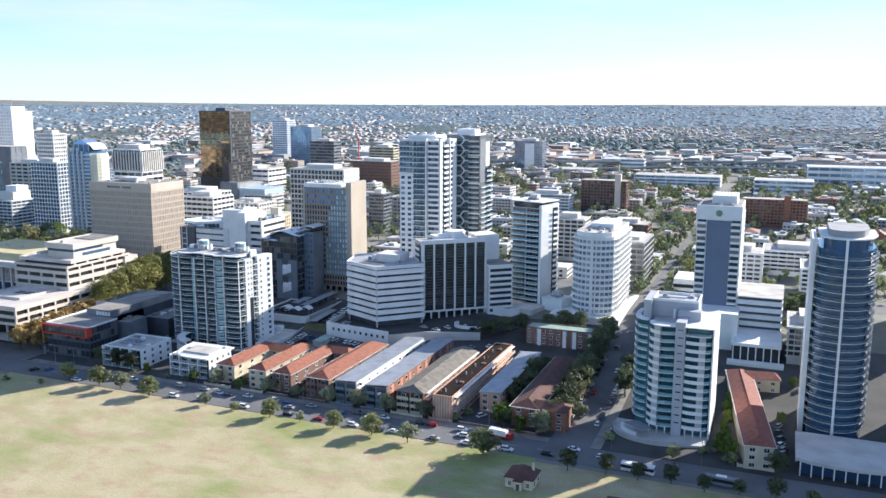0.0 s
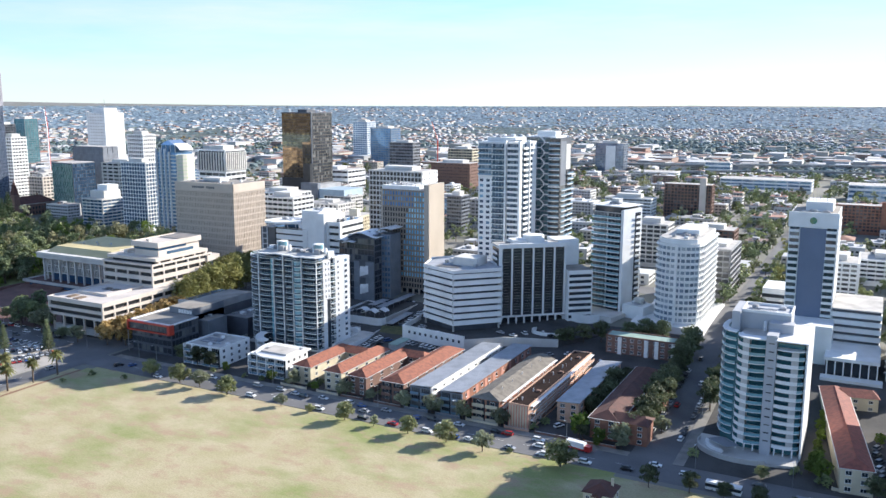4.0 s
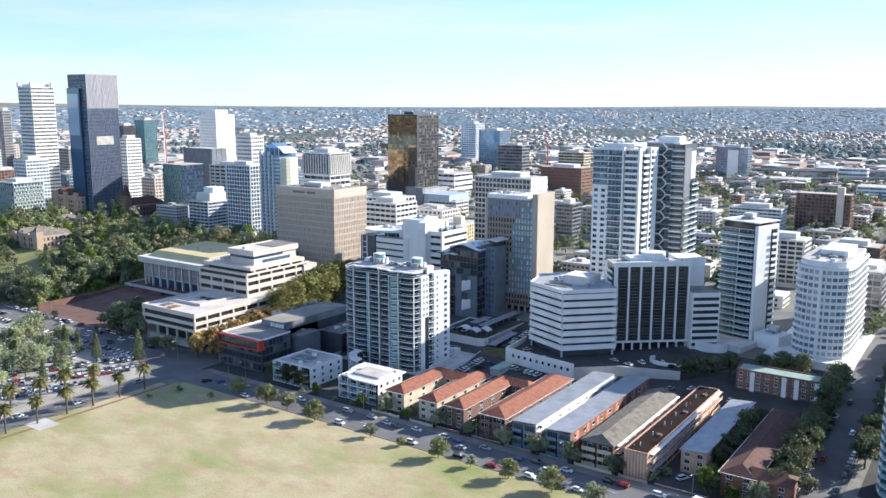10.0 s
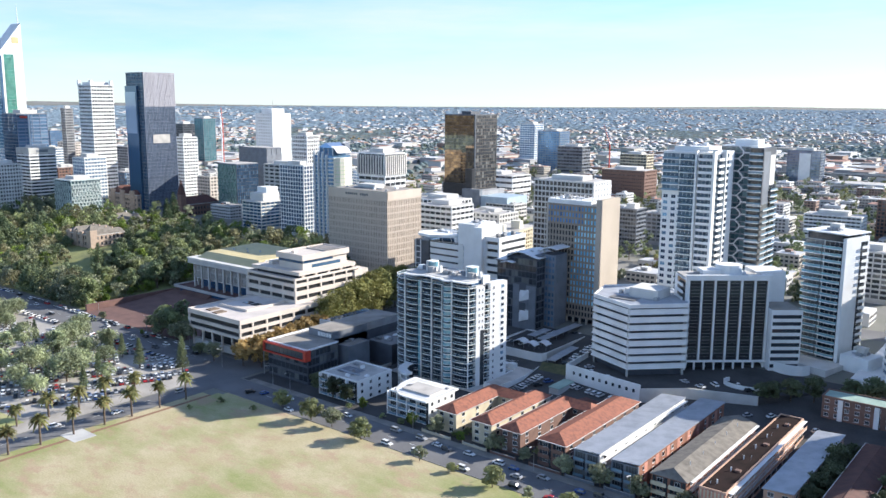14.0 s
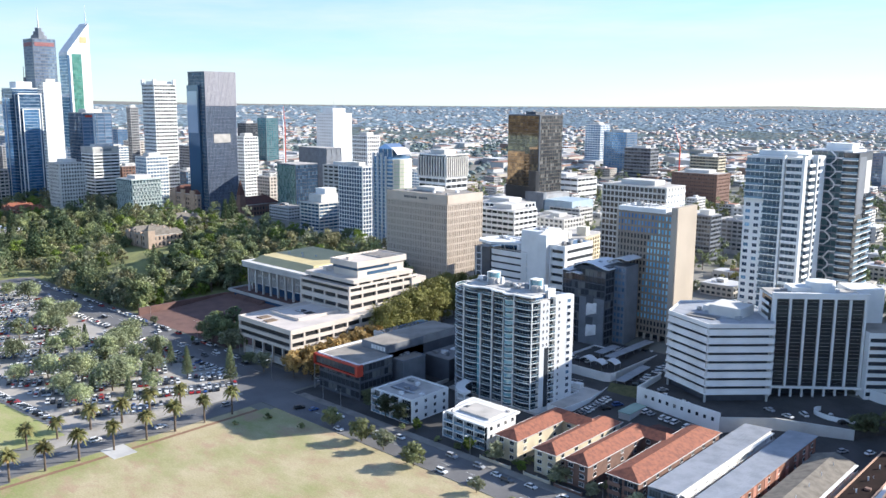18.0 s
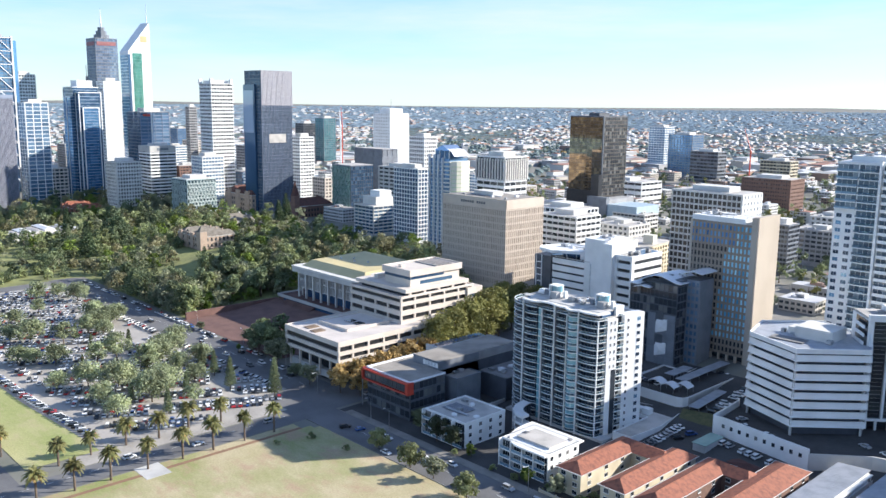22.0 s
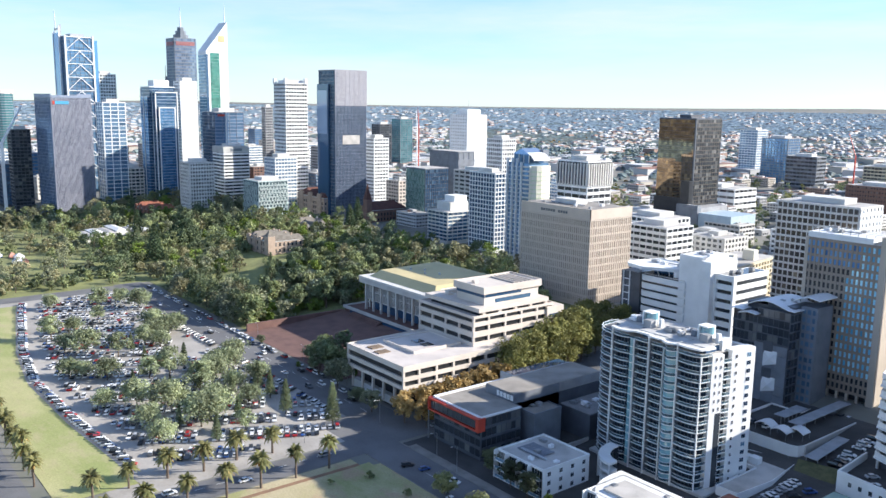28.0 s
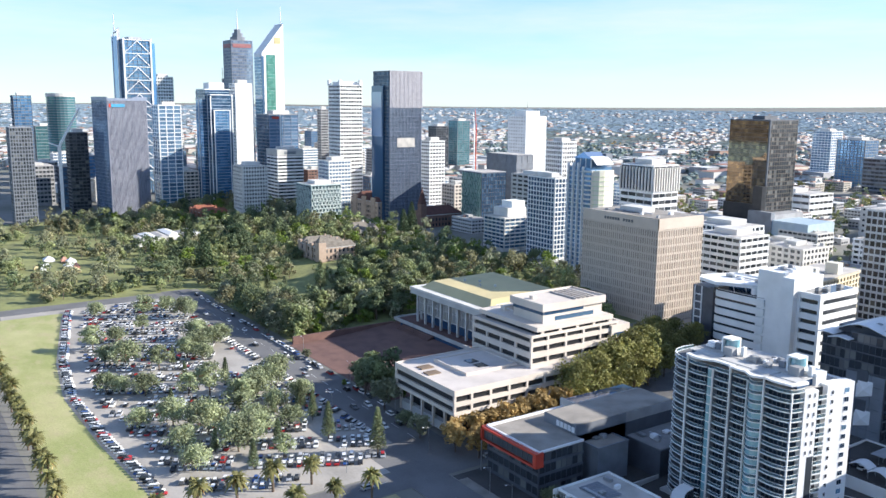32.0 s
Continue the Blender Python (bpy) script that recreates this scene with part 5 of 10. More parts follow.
def twin_tower():
    b = thing("apartment_tower", "very tall white apartment tower with stacked balconies", "apartment tower", 0, 0, 0)
    x0, x1, y0, y1, z0, z1 = -37, -10, 180, 206, 10, 104
    n, fh = 29, 3.2
    part("wall", Geo().box(x0, x1, y0, y1, z0, z1), white, b)
    punched(b, (x0, y0), (x0 + 8.5, y0), z0 + 3, 22, fh, 2, white, glass_blue_o, 2.2, 1.6, .6, ledge=False)
    balcony_stack(b, (x0, y0), (x0 + 8.6, y0), z0 + 1 + 23 * fh, 6, fh, 1.0, .3, white, glass_rail, twin_glass, cap=False, far=True)
    balcony_stack(b, (x0 + 9, y0), (x0 + 17.5, y0), z0 + 1, n, fh, 1.2, .6, white, clear_rail, twin_glass, cap=False, far=True)
    part("fin", Geo().box(x0 + 17.6, x0 + 18.6, y0 - 2.2, y0 + 1, z0, z1 + 2), white, b)
    balcony_stack(b, (x0 + 18.8, y0), (x1 - .4, y0), z0 + 1, n, fh, 1.4, .4, white, white, twin_glass, cap=False, far=True)
    part("fin", Geo().box(x1 - .5, x1 + .7, y0 - 2.4, y0 + 1, z0, z1 + 2), white, b)
    balcony_stack(b, (x1, y0 + 2), (x1, y0 + 9), z0 + 1, n, fh, 1.6, .3, white, white, twin_glass, cap=False, far=True)
    balcony_stack(b, (x1, y0 + 11), (x1, y0 + 19), z0 + 1, n, fh, 1.6, .3, white, white, twin_glass, cap=False, far=True)
    part("fin", Geo().box(x1, x1 + 2.2, y0 + 9.4, y0 + 10.4, z0, z1 + 1.5), white, b)
    part("crown", Geo().box(x0 + 4, x1 - 5, y0 + 4, y1 - 5, z1, z1 + 3).box(x0, x1, y0, y1, z1, z1 + .5), white, b)
    part("roof_frame", Geo().box(x0 + 17.6, x1 + 2, y0 - 2.3, y0 - 1.5, z1 + 1.4, z1 + 2.2), white, b)
    roof_gear(b, x0 + 3, x1 - 3, y0 + 3, y1 - 3, z1 + 3, 4, 71, big=False)


twin_tower()


def hexagon_tower():
    b = thing("apartment_tower", "tall dark glass tower with white hexagon facade frames", "apartment tower", 0, 0, 0)
    x0, x1, y0, y1, z0, z1 = -19, 3, 212, 232, 12, 106
    n, fh = 29, 3.2
    part("wall", Geo().box(x0, x1, y0, y1, z0, z1), dark_clad, b)
    grid_wall(b, (x0, y0), (x0 + 15, y0), z0, z1, n, 6, slate_clad, hex_glass, .2, .06, .2)
    # white bars: honeycomb edges, cells to either side of a zigzag line
    pitch = 6.4
    for r in range(14):
        z, xl, xr = z0 + 5 + r * pitch, x0 + 9.4, x0 + 11.8
        if r == 6:
            lines = [[(x0, z), (xl, z), (xr, z + pitch * .5), (x0 + 15, z + pitch * .5)]]
        else:
            lines = [[(x0, z), (xl, z), (xr, z + pitch * .36), (xr, z + pitch * .64), (xl, z + pitch)], [(xr, z + pitch * .5), (x0 + 15.4, z + pitch * .5)]]
        for line in lines:
            for p, q in zip(line, line[1:]):
                part("hexagon_bar", Geo().tube((p[0], y0 - .7, p[1]), (q[0], y0 - .7, q[1]), .42, .42, 4), white_metal, b)
    for z in (z0 + 26, z0 + 45, z0 + 64, z0 + 82):
        part("slab_edge", Geo().box(x0 + 15, x1 + .8, y0 - 1.6, y0 - 1.3, z, z + .5), white_metal, b)
    balcony_stack(b, (x0 + 15, y0), (x1, y0), z0 + 1, n, fh, 1.2, .5, white, glass_rail, glass_dark_o, cap=False, far=True)
    balcony_stack(b, (x1, y0), (x1, y0 + 10), z0 + 1, n - 9, fh, 1.4, .2, white, glass_rail, glass_dark_o, cap=False, far=True)
    balcony_stack(b, (x1, y0 + 11), (x1, y0 + 22), z0 + 1, n - 6, fh, 1.4, .2, white, glass_rail, glass_dark_o, cap=False, far=True)
    part("wall_side", Geo().box(x1 - .4, x1 + .05, y0 + 1.5, y1 - 9, z0, z1 - 2), slate_clad, b, "grey side wall")
    part("wall_side", Geo().box(x1 - .4, x1 + .05, y1 - 8.5, y1 - 1, z0, z1 - 4), offwhite, b, "pale side wall")
    part("crown", Geo().box(x0, x1 - 3, y0, y1, z1, z1 + 1).box(x0 + 5, x1 - 5, y0 + 5, y1 - 5, z1 + 1, z1 + 4), white, b)


hexagon_tower()

# ---- hotel with dark glass stripes ----


def striped_hotel():
    b = thing("hotel_tower", "white hotel slab with dark vertical window stripes", "hotel", 0, 128, 0, turn=40)
    ln, z0, z1, dp = 38.0, 13.5, 50.5, 17.0
    part("wall", Geo().box(0, ln, 0, dp, z0, z1), white, b)
    n, fh = 12, (z1 - z0) / 12
    k = 6
    cw = (ln - 2) / k
    stripe = Geo()
    for i in range(n * 2):
        stripe.box(.45, cw - .45, -.1, .02, z0 + i * fh / 2 + .06, z0 + (i + 1) * fh / 2 - .02)
    stripe = stripe.mesh("glazing", stripe_glass)
    pr = Geo().box(-.4, .4, -1.1, .1, z0 - .6, z1 + .4).mesh("pier", white)
    lv = Geo().box(.4, cw - .4, -.45, 0, -.05, .05).mesh("ledge", grey_con)
    for j in range(k):
        part("glazing", stripe, stripe_glass, b, at=(1 + j * cw, 0, 0))
        for i in range(n):
            part("ledge", lv, grey_con, b, at=(1 + j * cw, 0, z0 + i * fh))
    for j in range(k + 1):
        part("pier", pr, white, b, at=(1 + j * cw, 0, 0))
    part("beam", Geo().box(-.4, ln + .4, -1.4, .2, z1, z1 + 2.4), white, b, "white top beam")
    part("beam", Geo().box(-.4, ln + .4, -1.2, .2, z0 - .9, z0), white, b)
    part("roof", Geo().box(.4, ln - .4, .4, dp - .4, z1 + .1, z1 + .8), pale_roof, b)
    balcony_stack(b, (0, dp - 4), (0, 1), z0, n, fh, 1.2, 0, white, white, glass_dark_o, cap=False)
    part("lift_overrun", Geo().prism(arc(22, 9, 6, 5, 0, 345, 16), z1 + .8, z1 + 5.6), white, b, "white round rooftop plant drum")
    part("plant_room", Geo().box(9, 17, 5, 14, z1 + .8, z1 + 3.4), white, b)
    part("lobby", Geo().box(3, ln - 3, 4, dp, 8, z0), glass_dark, b)
    for j in range(9):
        part("column", Geo().box(.8 + j * 4.5, 1.6 + j * 4.5, .3, 1.1, 8, z0), white, b)
    part("end_block", Geo().box(ln, ln + 14, -4, 12, 9, 37.5), white, b, "white banded end block")
    for i in range(8):
        part("window_strip", Geo().box(ln + .6, ln + 13.4, -4.15, -4.0, 11 + i * 3.25, 12.6 + i * 3.25), glass_dark, b)
    part("roof", Geo().box(ln + .5, ln + 13.5, -3.5, 11.5, 37.5, 37.8), brown_roof, b)
    part("rear_block", Geo().box(ln - 2, ln + 12, 12, 26, 9, 52), white, b, "white blank rear block")
    roof_gear(b, 2, ln - 4, 2, dp - 2, z1 + .8, 5, 81, big=False)


striped_hotel()


def slim_tower():
    b = thing("apartment_tower", "slim pale apartment tower with wide glass balconies", "apartment tower", 36.5, 176.5, 0, turn=-17)
    w, d, z0, n, fh = 20.0, 17.0, 12.0, 18, 3.1
    zt = z0 + n * fh
    part("wall", Geo().box(0, w, 0, d, 8, zt), offwhite, b)
    balcony_stack(b, (0, 0), (9, 0), z0, n, fh, 2.0, .5, white, rail_teal, glass_dark_o, cap=True, far=True)
    balcony_stack(b, (9.4, 0), (w - 1.4, 0), z0, n, fh, 2.0, .5, white, rail_teal, glass_dark_o, cap=True, far=True)
    part("wall_side", Geo().box(w - 1.2, w + .4, -1.6, d, 8, zt + 2), white, b, "white blank side wall")
    balcony_stack(b, (w + .4, 10), (w + .4, 15.6), z0, n, fh, 1.0, 0, white, white, glass_dark_o, cap=False, far=True)
    part("penthouse", Geo().box(.5, w - 3, .5, d - 1, zt, zt + 3.4), glass_dark_o, b, "glazed penthouse storey")
    part("roof", Geo().box(-1, w + .6, -1.6, d + .4, zt + 3.4, zt + 3.9), white, b)
    roof_gear(b, 3, w - 3, 3, d - 3, zt + 3.9, 4, 91)
    part("podium", Geo().box(-3, 24, -16, 0, 2, 13), offwhite, b, "pale podium")
    part("podium_wall", Geo().strip(arc(8, -18, 10, 8, 180, 360, 12), arc(8, -18, 9.4, 7.4, 180, 360, 12), 2, 14), white, b, "white curved podium wall")
    part("side_block", Geo().box(w + 2, w + 15, -2, 10, 6, 18), white, b)
    roof_gear(b, w + 3, w + 14, -1, 9, 18, 4, 92)


slim_tower()


hotel_pane = glass("pale_hotel_pane", (0.13, 0.165, 0.20), (0.42, 0.46, 0.48), 0.45, island=False)


def round_hotel():
    b = thing("hotel_tower", "white hotel tower with rounded corner and small windows", "hotel", 0, 0, 0)
    poly = arc(87.5, 166, 12.0, 10, 180, 330, 12) + [(99, 168), (99, 209), (76, 209)]
    z0, n, fh = 13.5, 13, 3.15
    part("wall", Geo().prism(poly, 8, z0 + n * fh), white, b)
    bm = Geo().ring(inset(poly, -.25), inset(poly, .05), .1, 1.05).ring(inset(poly, -.75), inset(poly, .05), -.12, .1).mesh("spandrel", white)
    for i in range(n + 1):
        part("spandrel", bm, white, b, at=(0, 0, z0 + i * fh))
    pts = [Vector(p) for p in poly]
    wm = Geo().box(-.95, .95, -.12, .02, 1.1, 2.75).mesh("window", hotel_pane)
    pm = Geo().box(-.2, .2, -.5, .05, z0, z0 + n * fh).mesh("pier", white)
    for i in range(len(pts)):
        p, q = pts[i], pts[(i + 1) % len(pts)]
        if (q.y > 208 and p.y > 208) or (p.x < 76.6 and q.x < 76.6):
            continue
        k = max(1, round((q - p).length / 2.6))
        turn = math.atan2((q - p).y, (q - p).x)
        for j in range(k):
            c = p + (q - p) * ((j + .5) / k)
            for r in range(n):
                part("window", wm, hotel_pane, b, at=(c.x, c.y, z0 + r * fh), turn=turn)
            e = p + (q - p) * (j / k)
            if k > 1:
                part("pier", pm, white, b, at=(e.x, e.y, 0), turn=turn)
    zt = z0 + n * fh
    part("penthouse", Geo().prism(inset(poly, 1.2), zt + 1, zt + 3.4), white, b)
    part("roof", Geo().prism(inset(poly, 1.4), zt + 3.4, zt + 3.6), pale_roof, b)
    part("plant_room", Geo().box(83, 95, 175, 200, zt + 3.8, zt + 6.4), white, b)
    part("podium", Geo().box(66, 104, 150, 215, 4, 13.2), white, b, "white podium with parapet")
    part("fin", Geo().box(86.8, 88.2, 154.9, 156.4, 13, zt + 1), white, b)
    roof_gear(b, 80, 97, 160, 205, zt + 3.6, 9, 101, big=False)


round_hotel()


def wave_tower():
    b = thing("apartment_tower", "pale grey apartment tower with curved white balconies", "apartment tower", 0, 0, 0)
    n, fh, z0 = 13, 3.05, 4.2
    zt = z0 + n * fh
    part("wall", Geo().prism([(130.6, 44), (136, 39), (137, 35), (159, 35), (159, 62), (131, 62)], 0, zt - 1.2), glass_teal_o, b, "teal glazed apartment walls")
    lobes = (
        ([(129.6, 56), (129.0, 50), (129.2, 45), (130.4, 41.4), (132.6, 39), (135.2, 38.2)], [(131, 56), (131, 50), (131, 46), (132, 43), (133.6, 41.2), (135.6, 40.4)], n),
        ([(136.0, 37.6), (136.6, 34.4), (138.4, 32.2), (140.8, 31.2), (143.4, 31.2), (146.3, 32.0)], [(137.2, 38), (138, 36), (139, 35.2), (141, 35.1), (143.4, 35.1), (146.3, 35.1)], n),
        ([(150.2, 32.0), (152.6, 31.3), (155.2, 31.3), (157.6, 31.9), (159.4, 33.0), (159.9, 36)], [(150.2, 35), (152.6, 35), (155, 35), (157.2, 35), (158.6, 35.2), (158.9, 36)], n - 1),
    )
    for k, (front, back, rows) in enumerate(lobes):
        inner = [(a + (c - a) * .06, y + (d - y) * .06) for (a, y), (c, d) in zip(front, back)]
        slab = Geo().strip(front, back, -.25, 0).mesh("balcony", white)
        solid = Geo().strip(front[:4], inner[:4], 0, 1.1).mesh("balustrade_panel", white)
        clear = Geo().strip(front[3:], inner[3:], .05, 1.05).mesh("balustrade", rail_teal)
        screen = Geo().strip(inner[2:4], back[2:4], 0, fh - .3).mesh("privacy_screen", pale_con)
        for i in range(rows):
            o = part("balcony", slab, white, b, at=(0, 0, z0 + i * fh))
            part("balustrade_panel", solid, white, o, "white solid balustrade")
            part("balustrade", clear, rail_teal, o)
            if k:
                part("privacy_screen", screen, pale_con, o)
        part("roof", Geo().strip([(x, y - .3) for x, y in front], [(x, y + 1) for x, y in back], z0 + rows * fh - .1, z0 + rows * fh + .3), white, b)
    part("pier", Geo().box(146.4, 150.1, 31.4, 60, 0, zt + 2.0), pale_grey_ren, b, "grey slotted pier wall")
    slot = Geo().box(147.4, 149.3, 31.32, 31.5, 0, .45).mesh("slot_window", glass_dark_o)
    for i in range(n):
        part("slot_window", slot, glass_dark_o, b, at=(0, 0, z0 + i * fh + 1.9))
    part("glass_joint", Geo().prism([(135.2, 39), (136, 37.4), (137.4, 38.4), (136, 41)], z0, zt), glass_teal_o, b, "teal glazed joint")
    part("core", Geo().box(132.6, 135.6, 42.6, 61, 0, zt + 7), pale_grey_ren, b, "grey core wall")
    part("core", Geo().box(135.6, 153, 46, 60, 0, zt + 6.4), pale_grey_ren, b, "grey plant storey")
    part("parapet", Geo().ring([(135.5, 45.9), (153.1, 45.9), (153.1, 60.1), (135.5, 60.1)], [(136, 46.4), (152.6, 46.4), (152.6, 59.6), (136, 59.6)], zt + 6.3, zt + 7.3), white, b)
    part("core", Geo().box(146, 154.5, 41, 46, zt, zt + 4.2), pale_grey_ren, b)
    part("vent_pipe", Geo().tube((144.4, 44.4, zt), (144.4, 44.4, zt + 3.8), .6, .6, 8), white_metal, b)
    part("roof_slab", Geo().box(149.6, 160.6, 30.8, 58, zt + .2, zt + .6), white, b, "white oversailing roof")
    part("penthouse", Geo().box(150.4, 158.6, 35, 58, zt - 1.3, zt + .2), glass_dark_o, b)
    part("roof_deck", Geo().box(137, 146.4, 36, 46, zt - 1.2, zt + .2), pale_roof, b)
    part("edge_wall", Geo().box(159.8, 160.4, 33, 62, 0, zt + .2), white, b, "white side wall")
    for x in (138, 141, 144, 151.5, 154.5, 157.5):
        part("column", Geo().box(x - .25, x + .25, 32.4, 32.9, 0, z0), white, b)
    part("lobby", Geo().box(137, 158, 36, 60, 0, z0), glass_dark, b)
    part("terrace", Geo().prism(arc(141, 34, 17, 13, 170, 300, 12) + [(160, 25), (160, 40), (124, 42)], 0, 1.0), pale_con, b, "curved pale terrace")
    part("terrace_wall", Geo().strip(arc(141, 34, 17, 13, 170, 300, 12), arc(141, 34, 16.5, 12.5, 170, 300, 12), 1.0, 2.0), pale_con, b)
    part("planter", Geo().strip(arc(138, 34, 11, 9, 175, 250, 8), arc(138, 34, 9.8, 7.8, 175, 250, 8), 1.0, 2.2), white, b, "white curved planter wall")
    part("awning", Geo().prism([(128.5, 30), (136, 24.5), (140, 28), (133, 34)], 4.0, 4.2), slate_clad, b, "dark fabric awning")
    roof_gear(b, 137, 151, 47.5, 58.5, zt + 6.4, 4, 121, big=False)


pale_grey_ren = mat("pale_grey_render", (0.46, 0.47, 0.49), (0.39, 0.40, 0.42), 0.8, scale=0.12)
wave_tower()


panel_blue = mat("blue_grey_panel", (0.15, 0.19, 0.27), (0.13, 0.165, 0.235), 0.6, scale=0.1)
crest_green = mat("green_crest", (0.10, 0.26, 0.17), (0.25, 0.28, 0.12), 0.6, scale=1.2)


def crest_tower():
    b = thing("hotel_tower", "white slab tower with grey centre panel and round crest", "hotel tower", 0, 0, 0)
    x0, x1, y0, y1, zt = 141, 162, 152, 190, 76
    n, fh = 21, 3.1
    part("wall", Geo().box(x0, x1, y0, y1, 4, zt), white, b)
    part("centre_panel", Geo().box(x0 + 5, x1 - 4.5, y0 - .6, y0, 14, zt - 7), panel_blue, b, "plain blue-grey centre panel")
    sl = Geo().box(0, 4.6, -1.0, 0, 0, 1.2).mesh("balustrade", white)
    wn2 = Geo().box(.2, 4.4, -.1, .02, 1.2, 2.9).mesh("window", glass_dark_o)
    for i in range(n):
        z = 8 + i * fh
        if z < zt - 8:
            part("balustrade", sl, white, b, at=(x0 + .1, y0, z))
            part("balustrade", sl, white, b, at=(x1 - 4.6, y0, z))
            part("window", wn2, glass_dark_o, b, at=(x0 + .1, y0, z))
            part("window", wn2, glass_dark_o, b, at=(x1 - 4.6, y0, z))
    grid_wall(b, (x1, y0), (x1, y1), 8, zt - 6, n - 1, 12, white, glass_dark, .42, .25, .4)
    part("sign_band", Geo().box(x0 - .5, x1 + .5, y0 - .9, y0, zt - 6.6, zt + .6), white, b, "white sign band")
    part("crest", Geo().prism([(x - 0, y) for x, y in arc(0, 0, 1.6, 1.6, 0, 345, 16)], 0, .3), crest_green, b, "round green crest", at=(151.5, y0 - 1.2, zt - 3.2)).rotation_euler = (radians(90), 0, 0)
    part("plant_room", Geo().box(x0 + 6, x1 - 3, y0 + 10, y1 - 8, zt, zt + 4.5), white, b)
    for k in range(7):
        part("antenna", Geo().tube((x0 + 7 + k * 1.6, y0 + 14, zt + 4.5), (x0 + 7 + k * 1.6, y0 + 14, zt + 7.5 + (k % 3)), .12, .05, 5), steel, b)
    roof_gear(b, x0 + 1, x1 - 1, y0 + 1, y0 + 10, zt, 5, 111, big=False)
    part("roof", Geo().box(x0 + .4, x1 - .4, y0 + .4, y1 - .4, zt, zt + .15), brown_roof, b)
    # banded garage wing and hall beside it
    part("base_wing", Geo().box(x0 - 3, x1 + 2, y0 - 18, y0 - .7, 2, 26), white, b, "white blank base wing")
    for i in range(6):
        part("parapet", Geo().box(162.5, 184, 150, 186, 10 + i * 3.6, 12.2 + i * 3.6), white, b)
    part("garage_core", Geo().box(163, 183.5, 151, 185, 4, 31.5), dark_clad, b)
    part("roof", Geo().box(162.5, 184, 150, 186, 31.5, 32), pale_roof, b)
    part("hall", Geo().box(162.5, 184, 124, 150, 3, 14), glass_dark, b, "glazed hall")
    part("hall_roof", Geo().box(162, 184.5, 122, 150, 14, 15.5), white, b)
    for k in range(7):
        part("hall_fin", Geo().box(163 + k * 3.4, 163.5 + k * 3.4, 122.5, 123, 6, 14), white, b)
    part("hall_base", Geo().box(161, 186, 116, 122, 0, 7.5), white, b)
    part("left_wing", Geo().box(112 + 13, 138, 205, 228, 8, 27), white, b)
    for i in range(3):
        part("window_strip", Geo().box(125, 138, 204.8, 205, 14 + i * 4, 16 + i * 4), glass_dark, b)


crest_tower()


def blue_tower():
    b = thing("apartment_tower", "tall dark blue glass tower with curved white-edged balconies", "apartment tower", -.8, 0, 0)
    n, fh, z0 = 22, 3.1, 6.5
    poly = [(194, 52)] + arc(204, 54, 10.5, 11, 200, 345, 14) + [(216, 58), (216, 74), (194, 74)]
    inn = inset(poly, 1.2)
    part("glazing", Geo().prism(inn, 0, z0 + n * fh), glass_ink, b)
    slab = Geo().prism(inset(poly, .04), -.22, .0).mesh("floor_slab", dark_clad)
    rim = Geo().ring(poly, inset(poly, .15), -.12, .04).mesh("slab_edge", white)
    rail = Geo().ring(poly, inset(poly, .12), 0, .95).mesh("balustrade", clear_rail)
    top = Geo().ring(inset(poly, -.04), inset(poly, .1), .97, 1.03).mesh("handrail", steel)
    for i in range(n):
        part("slab_edge", rim, white, part("floor_slab", slab, dark_clad, b, at=(0, 0, z0 + i * fh)))
        part("balustrade", rail, clear_rail, b, at=(0, 0, z0 + i * fh))
        part("handrail", top, steel, b, at=(0, 0, z0 + i * fh))
    zt = z0 + n * fh
    part("fin", Geo().box(203.6, 204.4, 42.2, 44.5, 4, zt + 4), white, b, "white vertical fin")
    part("wall_side", Geo().box(192.6, 194.2, 51, 76, 0, zt + 3), white, b, "white side wall")
    part("penthouse", Geo().prism(inset(poly, 2.5), zt, zt + 4), glass_ink, b)
    part("roof", Geo().prism(inset(poly, 1.0), zt + 4, zt + 4.5), white, b)
    part("plant_screen", Geo().prism(inset(poly, 4), zt + 4.5, zt + 7), grey_con, b)
    part("lobby", Geo().box(193, 223, 16, 38, 0, 5.2), glass_ink, b, "low glazed lobby building")
    part("lobby_roof", Geo().prism([(191.5, 13)] + arc(208, 16, 16.5, 5, 200, 340, 12) + [(226, 13), (226, 40), (191.5, 40)], 5.2, 6.4), pale_con, b, "white curved lobby roof")
    for k in range(9):
        part("column", Geo().box(193 + k * 3.6, 193.4 + k * 3.6, 13.6, 14, 0, 5.2), white, b)


blue_tower()

# ---- low apartment blocks on the park street ----


